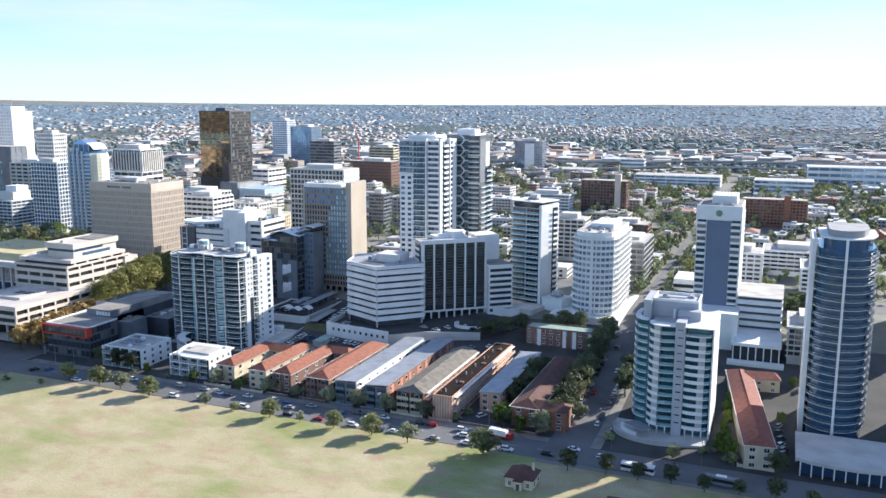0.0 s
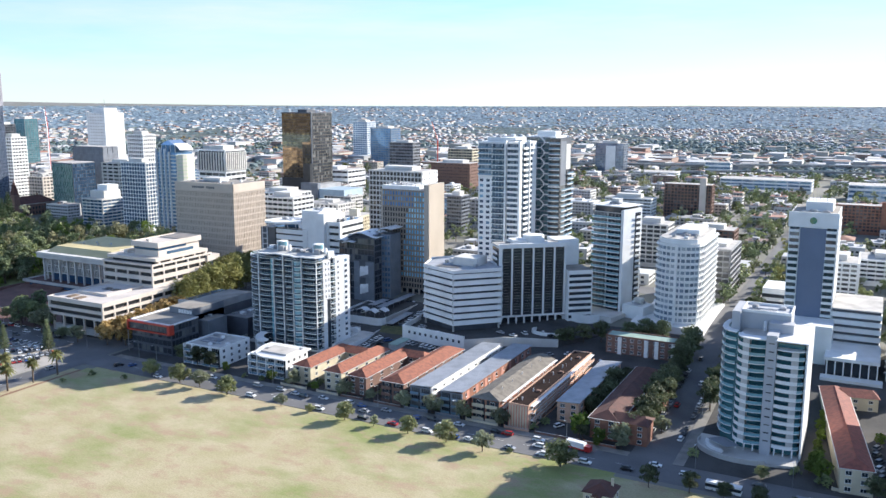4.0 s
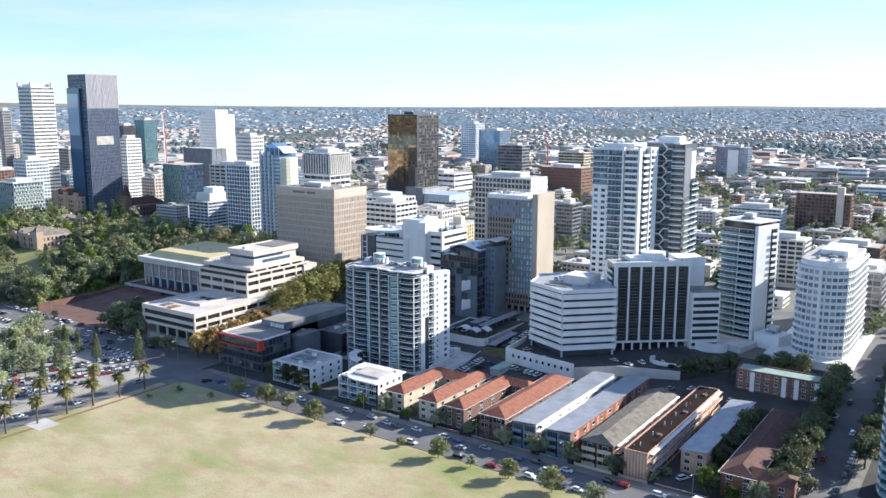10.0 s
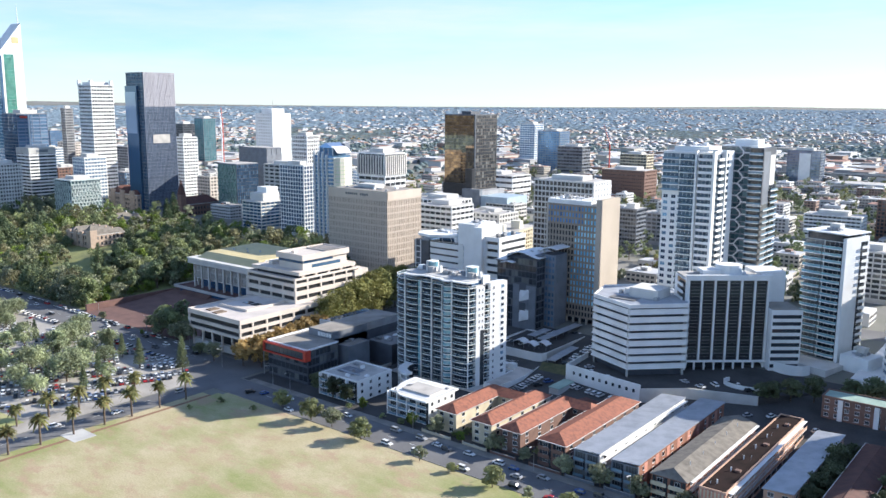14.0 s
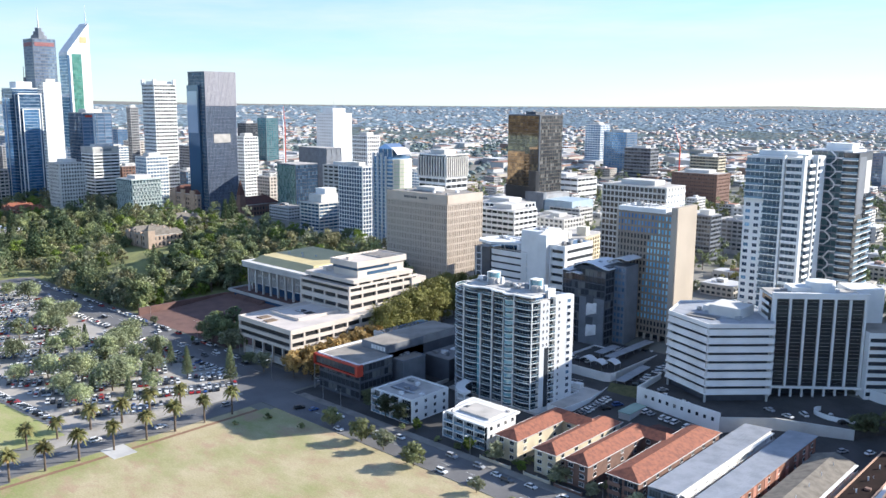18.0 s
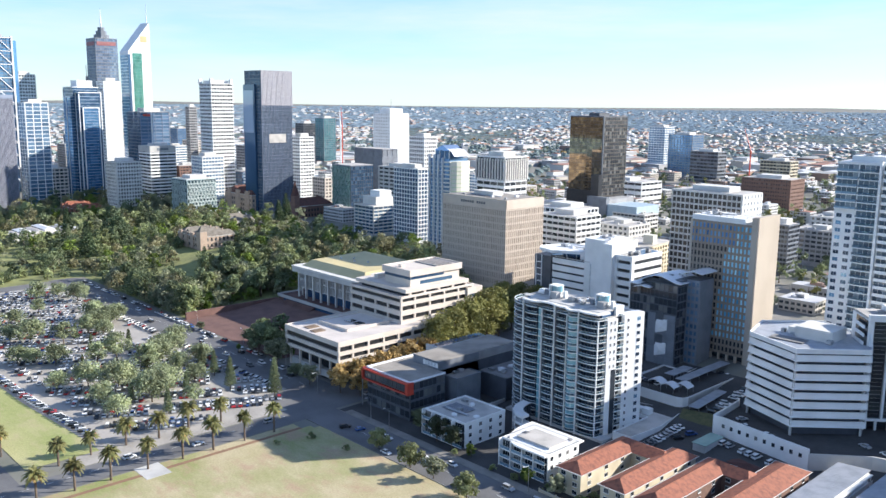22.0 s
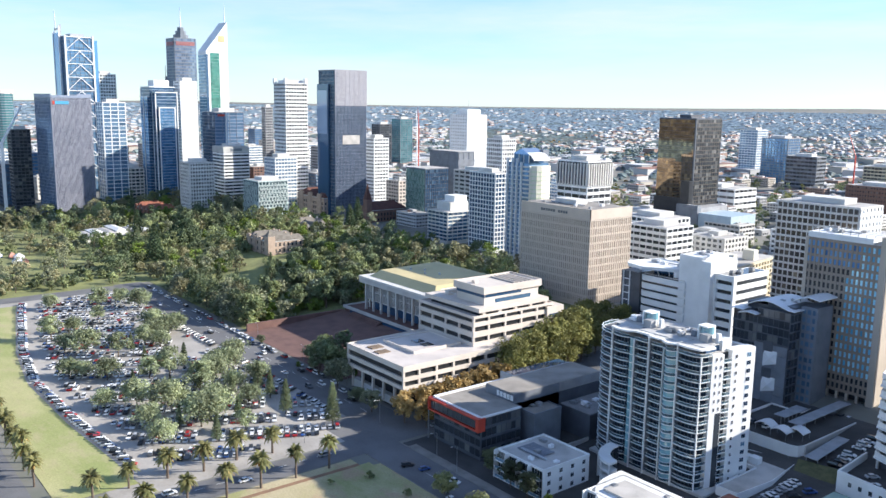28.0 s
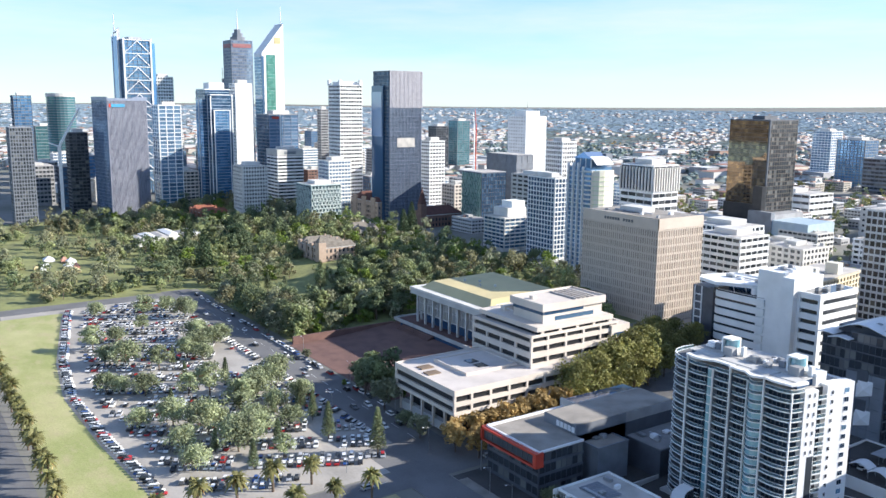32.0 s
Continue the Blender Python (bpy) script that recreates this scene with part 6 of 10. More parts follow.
def walk_up(u0, u1, v0, v1, h, wall, roof, style, label, windows=True, gallery=False, wing=None, storeys=3):
    """A long walk-up block, its end to the street: windows along the side, balconies at the end."""
    b = thing("apartment_block", label, "apartment block", 0, 0, 0, group="walk-up blocks on the park street")
    fh = (h - 0.4) / storeys
    part("wall", Geo().box(u0, u1, v0, v1, -1, h), wall, b)
    if style == "hip":
        g = Geo().hip(u0 - .7, u1 + .7, v0 - .7, v1 + .7, h, 2.4, (u1 - u0) / 2)
        part("roof", g, roof, b, "hipped tile roof")
        part("gutter", Geo().ring([(u0 - .85, v0 - .85), (u1 + .85, v0 - .85), (u1 + .85, v1 + .85), (u0 - .85, v1 + .85)], [(u0 - .6, v0 - .6), (u1 + .6, v0 - .6), (u1 + .6, v1 + .6), (u0 - .6, v1 + .6)], h - .08, h + .05), offwhite, b)
        g = Geo()
        g.tube(((u0 + u1) / 2, v0 + (u1 - u0) / 2, h + 2.42), ((u0 + u1) / 2, v1 - (u1 - u0) / 2, h + 2.42), .16, .16, 5)
        part("ridge", g, roof, b)
    elif style == "gable":
        xm = (u0 + u1) / 2
        g = Geo().face([(u0 - .6, v0 - .5, h), (xm, v0 + 3.5, h + 2.2), (xm, v1, h + 2.2), (u0 - .6, v1, h)])
        g.face([(xm, v0 + 3.5, h + 2.2), (u1 + .6, v0 - .5, h), (u1 + .6, v1, h), (xm, v1, h + 2.2)])
        g.face([(u0 - .6, v0 - .5, h), (u1 + .6, v0 - .5, h), (xm, v0 + 3.5, h + 2.2)])
        g.face([(u0 - .6, v1, h), (xm, v1, h + 2.2), (u1 + .6, v1, h)])
        part("roof", g, roof, b, "weathered gable roof")
    elif style == "skillion":
        g = Geo()
        g.v = [(u0 - .5, v0 - .6, h), (u1 + .5, v0 - .6, h + .7), (u1 + .5, v1 + .4, h + .7), (u0 - .5, v1 + .4, h), (u0 - .5, v0 - .6, h + .25), (u1 + .5, v0 - .6, h + .95), (u1 + .5, v1 + .4, h + .95), (u0 - .5, v1 + .4, h + .25)]
        g.f = [(3, 2, 1, 0), (4, 5, 6, 7), (0, 1, 5, 4), (1, 2, 6, 5), (2, 3, 7, 6), (3, 0, 4, 7)]
        part("roof", g, roof, b, "grey sheet metal roof")
        rb = Geo()
        for k in range(int((v1 - v0) / 1.4)):
            y = v0 + k * 1.4
            rb.v += [(u0 - .5, y, h + .26), (u1 + .5, y, h + .96), (u1 + .5, y + .08, h + .96), (u0 - .5, y + .08, h + .26), (u0 - .5, y, h + .29), (u1 + .5, y, h + .99), (u1 + .5, y + .08, h + .99), (u0 - .5, y + .08, h + .29)]
            m = k * 8
            rb.f += [(m + 4, m + 5, m + 6, m + 7), (m, m + 1, m + 5, m + 4), (m + 2, m + 3, m + 7, m + 6)]
        part("roof_ribs", rb, roof, b, kind="stuff")
    else:
        part("roof", Geo().box(u0 + .3, u1 - .3, v0 + .3, v1 - .3, h - .1, h + .05), roof, b, "dark flat roof")
        part("parapet", Geo().ring([(u0 - .1, v0 - .1), (u1 + .1, v0 - .1), (u1 + .1, v1 + .1), (u0 - .1, v1 + .1)], [(u0 + .3, v0 + .3), (u1 - .3, v0 + .3), (u1 - .3, v1 - .3), (u0 + .3, v1 - .3)], h - .2, h + .5), wall, b)
    if windows:
        k = max(3, int((v1 - v0) / 7.5))
        punched(b, (u1, v0), (u1, v1), 0.2, storeys, fh, k, wall, glass_dark_o, 1.7, 1.3, .9)
        punched(b, (u0, v0), (u1, v0), 0.2, storeys, fh, 2, wall, glass_dark_o, 1.8, 1.4, .8)
    if gallery:
        for i in range(storeys):
            o = part("gallery", Geo().box(u1, u1 + 1.5, v0 + 2, v1, .2 + i * fh + fh - .3, .2 + i * fh + fh - .12), white, b, "access gallery")
            part("balustrade", Geo().box(u1 + 1.4, u1 + 1.5, v0 + 2, v1, .2 + i * fh, .2 + i * fh + 1.0), white if style != "flat" else pink_ren, o)
        for k in range(int((v1 - v0) / 6)):
            part("post", Geo().box(u1 + 1.35, u1 + 1.5, v0 + 4 + k * 6, v0 + 4.15 + k * 6, -.5, h - .2), white, b)
    if wing:
        a, c, d, e = wing
        part("rear_wing", Geo().box(a, c, d, e, -1, h), wall, b)
        g = Geo()
        g.v = [(a - .6, d - .6, h), (c + .6, d - .6, h), (c + .6, e + .6, h), (a - .6, e + .6, h), (a - 3, (d + e) / 2, h + 2.2), (c - 2, (d + e) / 2, h + 2.2)]
        g.f = [(0, 1, 5, 4), (1, 2, 5), (2, 3, 4, 5), (3, 0, 4)]
        part("rear_roof", g, roof, b)
        punched(b, (a, d), (c, d), .2, storeys, fh, 2, wall, glass_dark_o, 1.5, 1.2, .9)
    return b


def front_balconies(b, u0, u1, v0, h, storeys, wall, rail):
    fh = (h - .4) / storeys
    m = (u0 + u1) / 2
    for a, c in ((u0 + .3, m - .4), (m + .4, u1 - .3)):
        balcony_stack(b, (a, v0), (c, v0), .3, storeys, fh, 1.3, 0, wall, rail, glass_dark_o)


walk_up(-55, -45.5, 19, 56, 8.6, cream, terracotta, "hip", "cream walk-up block with orange tile roof", wing=(-45.5, -33, 47, 56))
walk_up(-37, -28, 18, 60, 8.8, cream, terracotta, "hip", "cream rendered walk-up block with orange hipped tile roof")
walk_up(-24, -15, 18, 62, 8.8, brown_brick, terracotta, "hip", "brown brick walk-up block with orange tile roof", wing=(-15, -6, 54, 62))
b = walk_up(-7, 4, 18, 76, 9.0, brown_brick, terracotta, "hip", "long brick walk-up block with orange tile roof")
front_balconies(b, -7, 4, 18, 9.0, 3, brown_brick, brown_brick)
b = walk_up(8, 17.5, 18, 90, 9.2, white, zinc, "skillion", "white walk-up block with grey metal roof and galleries", gallery=True)
part("front_screen", Geo().box(7.8, 17.7, 17.2, 18, 0, 9.2), slate_clad, b, "dark street-end screen")
front_balconies(b, 8, 17.5, 17.2, 9.2, 3, slate_clad, glass_rail)
b = walk_up(22.5, 32, 18, 95, 9.2, brick, zinc, "skillion", "red brick walk-up block with grey metal roof")
part("front_screen", Geo().box(22.3, 32.2, 17.2, 18, 0, 9.2), slate_clad, b, "dark street-end screen")
for k in range(8):
    part("peach_panel", Geo().box(32, 32.12, 22 + k * 9, 24.5 + k * 9, .5, 9), peach, b, "peach rendered panel")
front_balconies(b, 22.5, 32, 17.2, 9.2, 3, slate_clad, glass_rail)
b = walk_up(37, 49, 17, 82, 9.0, brick, old_tile, "gable", "old brick walk-up block with weathered gable roof", gallery=True)
for k in range(5):
    part("vent_pipe", Geo().tube((45.5, 28 + k * 11, 9.4), (45.5, 28 + k * 11, 11.6), .12, .12, 6), white_metal, b, "white vent pipe")
front_balconies(b, 37, 49, 17, 9.0, 3, cream, cream)
b = walk_up(53.5, 62, 16, 97, 9.4, pink_ren, rust_roof, "flat", "pink rendered walk-up block with dark flat roof", gallery=True)
for k in range(6):
    part("vent_pipe", Geo().tube((55.2 + (k * 37 % 11) * .5, 21 + k * 13, 9.3), (55.2 + (k * 37 % 11) * .5, 21 + k * 13, 10.2 + k % 3 * .4), .06, .06, 6), white_metal, b, "white vent pipe")
for v in (34, 62, 86):
    part("roof_hatch", Geo().box(58.2, 60, v, v + 1.6, 9.4, 10.1), brown_brick, b)
part("front_panel", Geo().box(53.5, 62, 15.6, 16, 0, 9.4), peach, b, "ribbed pink street end")
for k in range(7):
    part("rib", Geo().box(54 + k * 1.15, 54.5 + k * 1.15, 15.4, 15.6, .5, 9.3), cream, b)
for k in range(6):
    part("vent_pipe", Geo().tube((57, 22 + k * 12, 9.4), (57, 22 + k * 12, 10.8), .25), white_metal, b)
walk_up(69, 78, 30, 91, 8.4, pink_ren, zinc, "skillion", "peach rendered walk-up block with pale metal roof")
b = walk_up(86, 97, 20, 90, 8.2, brick, maroon_tile, "hip", "brick walk-up block with dark maroon tile roof", wing=(97, 108, 20, 30))
part("rear_wing", Geo().box(97, 106, 56, 66, -1, 8), brick, b)
b = walk_up(64, 101, 114, 124, 14.6, brown_brick, green_roof, "flat", "four-storey brown brick flats with pale green roof", windows=False, storeys=4)
punched(b, (64, 114), (101, 114), 3.4, 4, 2.8, 10, brown_brick, glass_dark_o, 1.5, 1.3, .8)
for x in (70, 83, 88, 96):
    part("white_bay", Geo().box(x, x + 1.8, 113.4, 114, 2.4, 14.4), white, b, "white vertical bay")
b = walk_up(0, 9.6, 0, 86, 9.0, cream, red_tile, "hip", "long cream block with red tile roof", wing=(9.6, 21, 76, 86))
b.matrix_basis = pose(174.2, 12.5, 0, 0, 0, 7.8)
b = thing("park_cottage", "small cream cottage with dark red roof on the lawn", "cottage", 0, 0, 0)
part("wall", Geo().box(100.5, 110, -33, -24, 0, 3.6), cream, b)
part("roof", Geo().hip(100, 110.5, -33.6, -23.4, 3.6, 2.6, 3.5), maroon_tile, b)
part("porch_gable", Geo().box(104, 106.6, -34.6, -33, 0, 3.3), cream, b)
part("porch_roof", Geo().hip(103.6, 107, -35.2, -30, 3.3, 1.5, .2), maroon_tile, b)
part("door", Geo().box(104.7, 105.9, -34.68, -34.6, .1, 2.3), dark_clad, b, "dark arched door")
part("chimney", Geo().box(108, 108.8, -27, -26.2, 4, 7), cream, b)
punched(b, (110, -33), (110, -24), 0, 1, 3.4, 2, cream, glass_dark_o, 1.0, 1.6, .8)
punched(b, (100.5, -33), (110, -33), 0, 1, 3.4, 3, cream, glass_dark_o, 1.0, 1.6, .8)
b = thing("park_cottage", "low clubhouse with dark red roof on the lawn", "clubhouse", 0, 0, 0)
part("wall", Geo().box(136, 156, -46, -34, 0, 3.2), brick, b)
punched(b, (136, -46), (156, -46), 0, 1, 3.2, 5, brick, glass_dark_o, 1.2, 1.3, .9)
part("roof", Geo().hip(135, 157, -47, -33, 3.2, 2.4, 5), maroon_tile, b)

# ---- city towers ----
TAKEN = []


def tower(label, u, v, w, d, z1, rows, cf, cs, wall, pane, turn=0.0, band=.4, pier=.2, proud=.5, name="office_tower", category="office tower", z0=None, roof=None, crown=3.5, seed=1, group="city towers", side=None):
    """A far tower: bands, piers and panes in relief on all sides that are seen."""
    zb = (ground_z(u, v) - 2) if z0 is None else z0
    TAKEN.append((u, v, w / 2, d / 2))
    b = thing(name, label, category, u, v, 0, turn, group=group)
    x0, x1, y0, y1 = -w / 2, w / 2, -d / 2, d / 2
    part("wall", Geo().box(x0, x1, y0, y1, zb, z1), wall, b)
    fh = (z1 - zb - 4) / rows
    looks = ((wall, pane, band, pier), side or (wall, pane, band, pier))
    for p, q, c, (wall_f, pane_f, band, pier) in (((x0, y0), (x1, y0), cf, looks[0]), ((x1, y0), (x1, y1), cs, looks[1])):
        gl, bd = Geo(), Geo()
        s, ln, tr = wall_frame(p, q)
        ca, sa = math.cos(tr), math.sin(tr)

        def put(geo, a, e, t0, t1, za, zc):
            k = len(geo.v)
            pts = [(s.x + x * ca - y * sa, s.y + x * sa + y * ca) for x, y in ((a, t0), (e, t0), (e, t1), (a, t1))]
            geo.v += [(*p2, za) for p2 in pts] + [(*p2, zc) for p2 in pts]
            geo.f += [tuple(k + i for i in f) for f in ((3, 2, 1, 0), (4, 5, 6, 7), (0, 1, 5, 4), (1, 2, 6, 5), (2, 3, 7, 6), (3, 0, 4, 7))]

        cw = ln / c
        for i in range(rows):
            za = zb + 4 + i * fh
            if band > 0:
                put(bd, -proud * .9, ln + proud * .9, -proud, .02, za, za + fh * band)
            for j in range(c):
                put(gl, j * cw + cw * pier / 2, (j + 1) * cw - cw * pier / 2, -.15, 0.02, za + fh * band - .01, za + fh + .01)
        if pier > 0:
            for j in range(c + 1):
                x = min(max(j * cw, cw * pier / 2), ln - cw * pier / 2)
                put(bd, x - cw * pier / 2, x + cw * pier / 2, -proud * 1.06, .02, zb, z1 + .6)
        part("glazing", gl, pane_f, b, kind="stuff")
        if bd.v:
            part("facade_grid", bd, wall_f, b, kind="stuff")
    part("roof", Geo().box(x0 - proud, x1 + proud, y0 - proud, y1, z1, z1 + 1.0), wall, b)
    part("roof_deck", Geo().box(x0 + .5, x1 - .5, y0 + .5, y1 - .5, z1 + 1.0, z1 + 1.12), roof or pale_roof, b)
    if group == "mid-rise city blocks":
        rg, rr = Geo(), random.Random(int(abs(u * 7 + v)))
        rg.box(x0 + w * .3, x0 + w * .62, y0 + d * .3, y0 + d * .7, z1 + 1, z1 + 4)
        for k in range(9):
            a, e = rr.uniform(x0 + 2, x1 - 2), rr.uniform(y0 + 2, y1 - 2)
            rg.box(a - rr.uniform(.6, 1.6), a + rr.uniform(.6, 1.6), e - .8, e + rr.uniform(.6, 1.8), z1 + 1, z1 + rr.uniform(1.8, 3))
        part("roof_plant", rg, pale_con, b, kind="stuff")
    if crown:
        part("plant_room", Geo().box(x0 + w * .22, x1 - w * .25, y0 + d * .25, y1 - d * .2, z1 + 1, z1 + 1 + crown), offwhite, b)
        roof_gear(b, x0 + 1, x1 - 1, y0 + 1, y1 - 1, z1 + 1.1, 3, seed, big=False)
    return b


bronze_frame = mat("dark_bronze_frame", (0.085, 0.07, 0.055), (0.06, 0.05, 0.04), 0.45, 0.3)
bronze_pane = glass("brown_shaded_pane", (0.05, 0.042, 0.036), (0.30, 0.25, 0.18), 0.12)
pale_blue_clad = mat("pale_blue_cladding", (0.42, 0.52, 0.58), (0.36, 0.45, 0.51), 0.5)
cream_pale = mat("pale_cream_render", (0.74, 0.70, 0.58), (0.66, 0.63, 0.52), 0.8, scale=0.1)
lime_pale = mat("pale_lime_band", (0.56, 0.66, 0.42), None, 0.7)
pale_mosaic = mat("pale_green_folded_glass", (0.40, 0.55, 0.52), (0.26, 0.42, 0.40), 0.2, 0.2)
fin_dark = glass("dark_fin_glass", (0.105, 0.135, 0.18), (0.20, 0.24, 0.30), 0.2, rough=0.08, metal=0.35)
glass_ink2 = glass("deep_blue_tower_glass", (0.04, 0.085, 0.15), (0.15, 0.25, 0.36), 0.3, rough=0.06, metal=0.35)
peach_stone_red = mat("dull_red_panel", (0.33, 0.13, 0.13), None, 0.6)
green_strip = glass("bottle_green_glass", (0.06, 0.19, 0.15), (0.13, 0.30, 0.24), 0.3, rough=0.1, metal=0.2)
fin_blue = glass("blue_grey_curtain_glass", (0.13, 0.20, 0.31), (0.26, 0.36, 0.50), 0.3, rough=0.06, metal=0.5)
fin_glass = glass("mixed_blind_glass", (0.05, 0.065, 0.10), (0.34, 0.34, 0.38), 0.3, rough=0.12, metal=0.3)
fin_pale = mat("pale_lilac_fins", (0.36, 0.37, 0.43), (0.29, 0.30, 0.36), 0.45, 0.2, scale=0.05)
sign_blue = mat("blue_sign_panel", (0.05, 0.32, 0.55), None, 0.5)
b = tower("grey glass tower with fine vertical fins", -885, 78, 40, 42, 126, 34, 12, 34, fin_grey, fin_blue, turn=9, band=.08, pier=.05, crown=0, side=(fin_pale, fin_glass, 0, .4))
part("roof_edge", Geo().box(-20, 20.6, -21.6, -20.4, 126, 130).box(19.8, 20.8, -21, 6, 126, 128.6).box(19.8, 20.8, 6, 21.4, 126, 130), fin_grey, b, "pale raised roof edge")
part("sign_shape", Geo().box(20.9, 21.2, -17, -3, 119.5, 122.6), sign_blue, b, "plain blue sign strip")
part("sign_shape", Geo().box(20.9, 21.2, -19.6, -17.6, 119.2, 122.8), red_frame, b, "plain red sign square")


def faceted_tower():
    b = thing("office_tower", "tall navy glass tower with white edges and stepped shafts", "office tower", -891, 184, 0, 6, group="city towers")
    TAKEN.append((-891, 184, 17, 17))
    pale_line = mat("pale_blue_transom", (0.42, 0.50, 0.58), None, 0.4, 0.3)
    for x0, x1, y0, y1, z1, gl_m, step in ((-15, 7, -15, 15, 139, glass_ink2, 3.6), (7, 15, -12, 14, 133, glass_ink2, 3.6), (11, 17, -9, 10, 116, glass_navy, 3.3), (-13, 5, -17, -15, 128, glass_navy, 3.6)):
        part("shaft", Geo().box(x0, x1, y0, y1, 4, z1), glass_ink2, b)
        bars, gl = Geo(), Geo()
        z = 10.0
        while z < z1 - 1:
            bars.box(x0 - .15, x1 + .25, y0 - .25, y1 + .15, z, z + .42)
            for k in range(4):
                gl.box(x1, x1 + .12, y0 + (y1 - y0) * k / 4 + .2, y0 + (y1 - y0) * (k + 1) / 4 - .2, z + .5, z + step - .1)
                gl.box(x0 + (x1 - x0) * k / 4 + .2, x0 + (x1 - x0) * (k + 1) / 4 - .2, y0 - .12, y0, z + .5, z + step - .1)
            z += step
        part("transom_grid", bars, pale_line, b, kind="stuff")
        part("glazing", gl, gl_m, b, kind="stuff")
        part("roof_edge", Geo().box(x0 - .4, x1 + .4, y0 - .4, y1 + .4, z1, z1 + .9), white, b)
    for x, y, z in ((-15, -15.2, 138), (7, -12.4, 133), (15.1, -12.2, 132), (17.1, -9.2, 116), (17.1, 9.6, 116), (15.1, 13.6, 133), (-5, -17.2, 128)):
        part("edge_fin", Geo().box(x - .5, x + .5, y - .5, y + .5, 6, z), white, b, "white corner fin")
    part("crown", Geo().box(-9, 6, -9, 9, 139, 147), white, b, "white rooftop plant storey")
    part("sign_shape", Geo().box(6.05, 6.3, -5, 5, 142, 144.6), pale_roof, b)


faceted_tower()
tower("slim white tower with blank side wall", -902, 219, 19, 20, 146, 36, 5, 1, white, glass_dark, band=.5, pier=.25, crown=4, side=(white, white, .5, .5))


glass_navy2 = glass("steel_blue_curtain_glass", (0.07, 0.15, 0.25), (0.16, 0.28, 0.40), 0.3, rough=0.06, metal=0.35)


def braced_tower():
    b = tower("very tall blue glass tower with diagonal bracing", -1047, 136, 33, 33, 199, 46, 7, 6, slate_clad, glass_navy2, band=.15, pier=.04, crown=0, turn=5)
    part("side_shaft", Geo().box(-16.6, 3, -18.6, -16.4, 10, 204), glass_navy, b, "glazed lift shaft")
    for y in (-16.6, 16.6):
        part("edge_beam", Geo().box(16.2, 18.2, y - .9, y + .9, 8, 201), white_metal, b, "pale steel edge beam")
    part("edge_beam", Geo().box(2.4, 3.6, -19.2, -17.4, 8, 212), white_metal, b)
    part("edge_beam", Geo().box(-17.2, -16, -19.2, -17.4, 8, 206), white_metal, b)
    for k in range(11):
        z = 199 - k * 16
        part("tie_beam", Geo().box(17, 17.9, -16, 16, z - .4, z + .4), white_metal, b)
        for sgn in (-1, 1):
            part("brace", Geo().tube((17.6, 15.6 * sgn, z - 15.4), (17.6, 0, z - 1), .5, .5, 4), white_metal, b, "pale diagonal brace")
    part("rear_shaft", Geo().box(-10, 17, 16.6, 22, 8, 196), glass_navy, b, "dark rear shaft")
    part("roof_frame", Geo().box(-16, 2, -17, -15.6, 208, 210).box(-16, -14.8, -17, -15.6, 199, 210).box(2, 3.2, -17, -15.6, 199, 214).box(-8, 12, -8, 8, 199, 203), steel, b)
    part("mast", Geo().tube((-15, -16, 210), (-15, -16, 232), .6, .2), steel, b)


braced_tower()
b = tower("very tall stepped grey tower with roof mast", -1083, 286, 30, 30, 207, 48, 10, 10, slate_clad, glass_grey, band=.3, pier=.12, crown=0)
part("sign_band", Geo().box(15.6, 15.9, -13, 13, 198, 203).box(-13, 13, -15.9, -15.6, 198, 203), peach_stone_red, b, "plain dull red sign band")
for k, (r_, z_) in enumerate(((10, 213), (7, 218), (4.5, 223))):
    part("upper_tier", Geo().prism(arc(0, 0, r_, r_, 22, 337, 8), 207 if k == 0 else (213, 218)[k - 1], z_), slate_clad, b)
part("mast", Geo().tube((0, 0, 223), (0, 0, 250), .9, .2), steel, b)
for k in range(8):
    part("stair_mast", Geo().box(-20, -16.5, -17, -14, 60 + k * 13, 66 + k * 13), slate_clad, b)
part("stair_mast", Geo().box(-19.6, -19, -16.4, -15.8, 0, 172).box(-17.6, -17, -14.8, -14.2, 0, 166), slate_clad, b)
b = thing("office_tower", "white tower with slanted roof and green glass front", "office tower", -1002, 297, 0, group="city towers")
TAKEN.append((-1002, 297, 15, 17))
g = Geo()
g.v = [(-13, -15, 5), (13, -15, 5), (13, 15, 5), (-13, 15, 5), (-13, -15, 188), (13, -15, 188), (13, 15, 226), (-13, 15, 226)]
g.f = [(3, 2, 1, 0), (4, 5, 6, 7), (0, 1, 5, 4), (1, 2, 6, 5), (2, 3, 7, 6), (3, 0, 4, 7)]
part("wall", g, white, b)
gl = Geo()
for i in range(40):
    for j in range(4):
        gl.box(13.05, 13.2, -9.5 + j * 3.2, -6.5 + j * 3.2, 22 + i * 4.1, 25.9 + i * 4.1)
part("glazing", gl, green_strip, b, "green glass strip", kind="stuff")
gl = Geo()
for i in range(40):
    for j in range(6):
        gl.box(-12 + j * 4, -8.4 + j * 4, -15.3, -15.05, 20 + i * 4.1, 23.6 + i * 4.1)
part("glazing", gl, glass_blue, b, kind="stuff")
part("corner_glass", Geo().box(11, 13.3, -15.4, -12.5, 8, 184), glass_ink2, b, "dark glass corner strip")
part("mast", Geo().tube((10, 13, 222), (10, 13, 250), .6, .15), steel, b)
part("crest", Geo().box(13.05, 13.25, 2, 11, 200, 208), gold_roof, b, "plain ochre sign panel")
tower("pale stepped tower with flat top", -1086, 181, 24, 24, 156, 34, 7, 7, offwhite, glass_dark, band=.4, pier=.3)
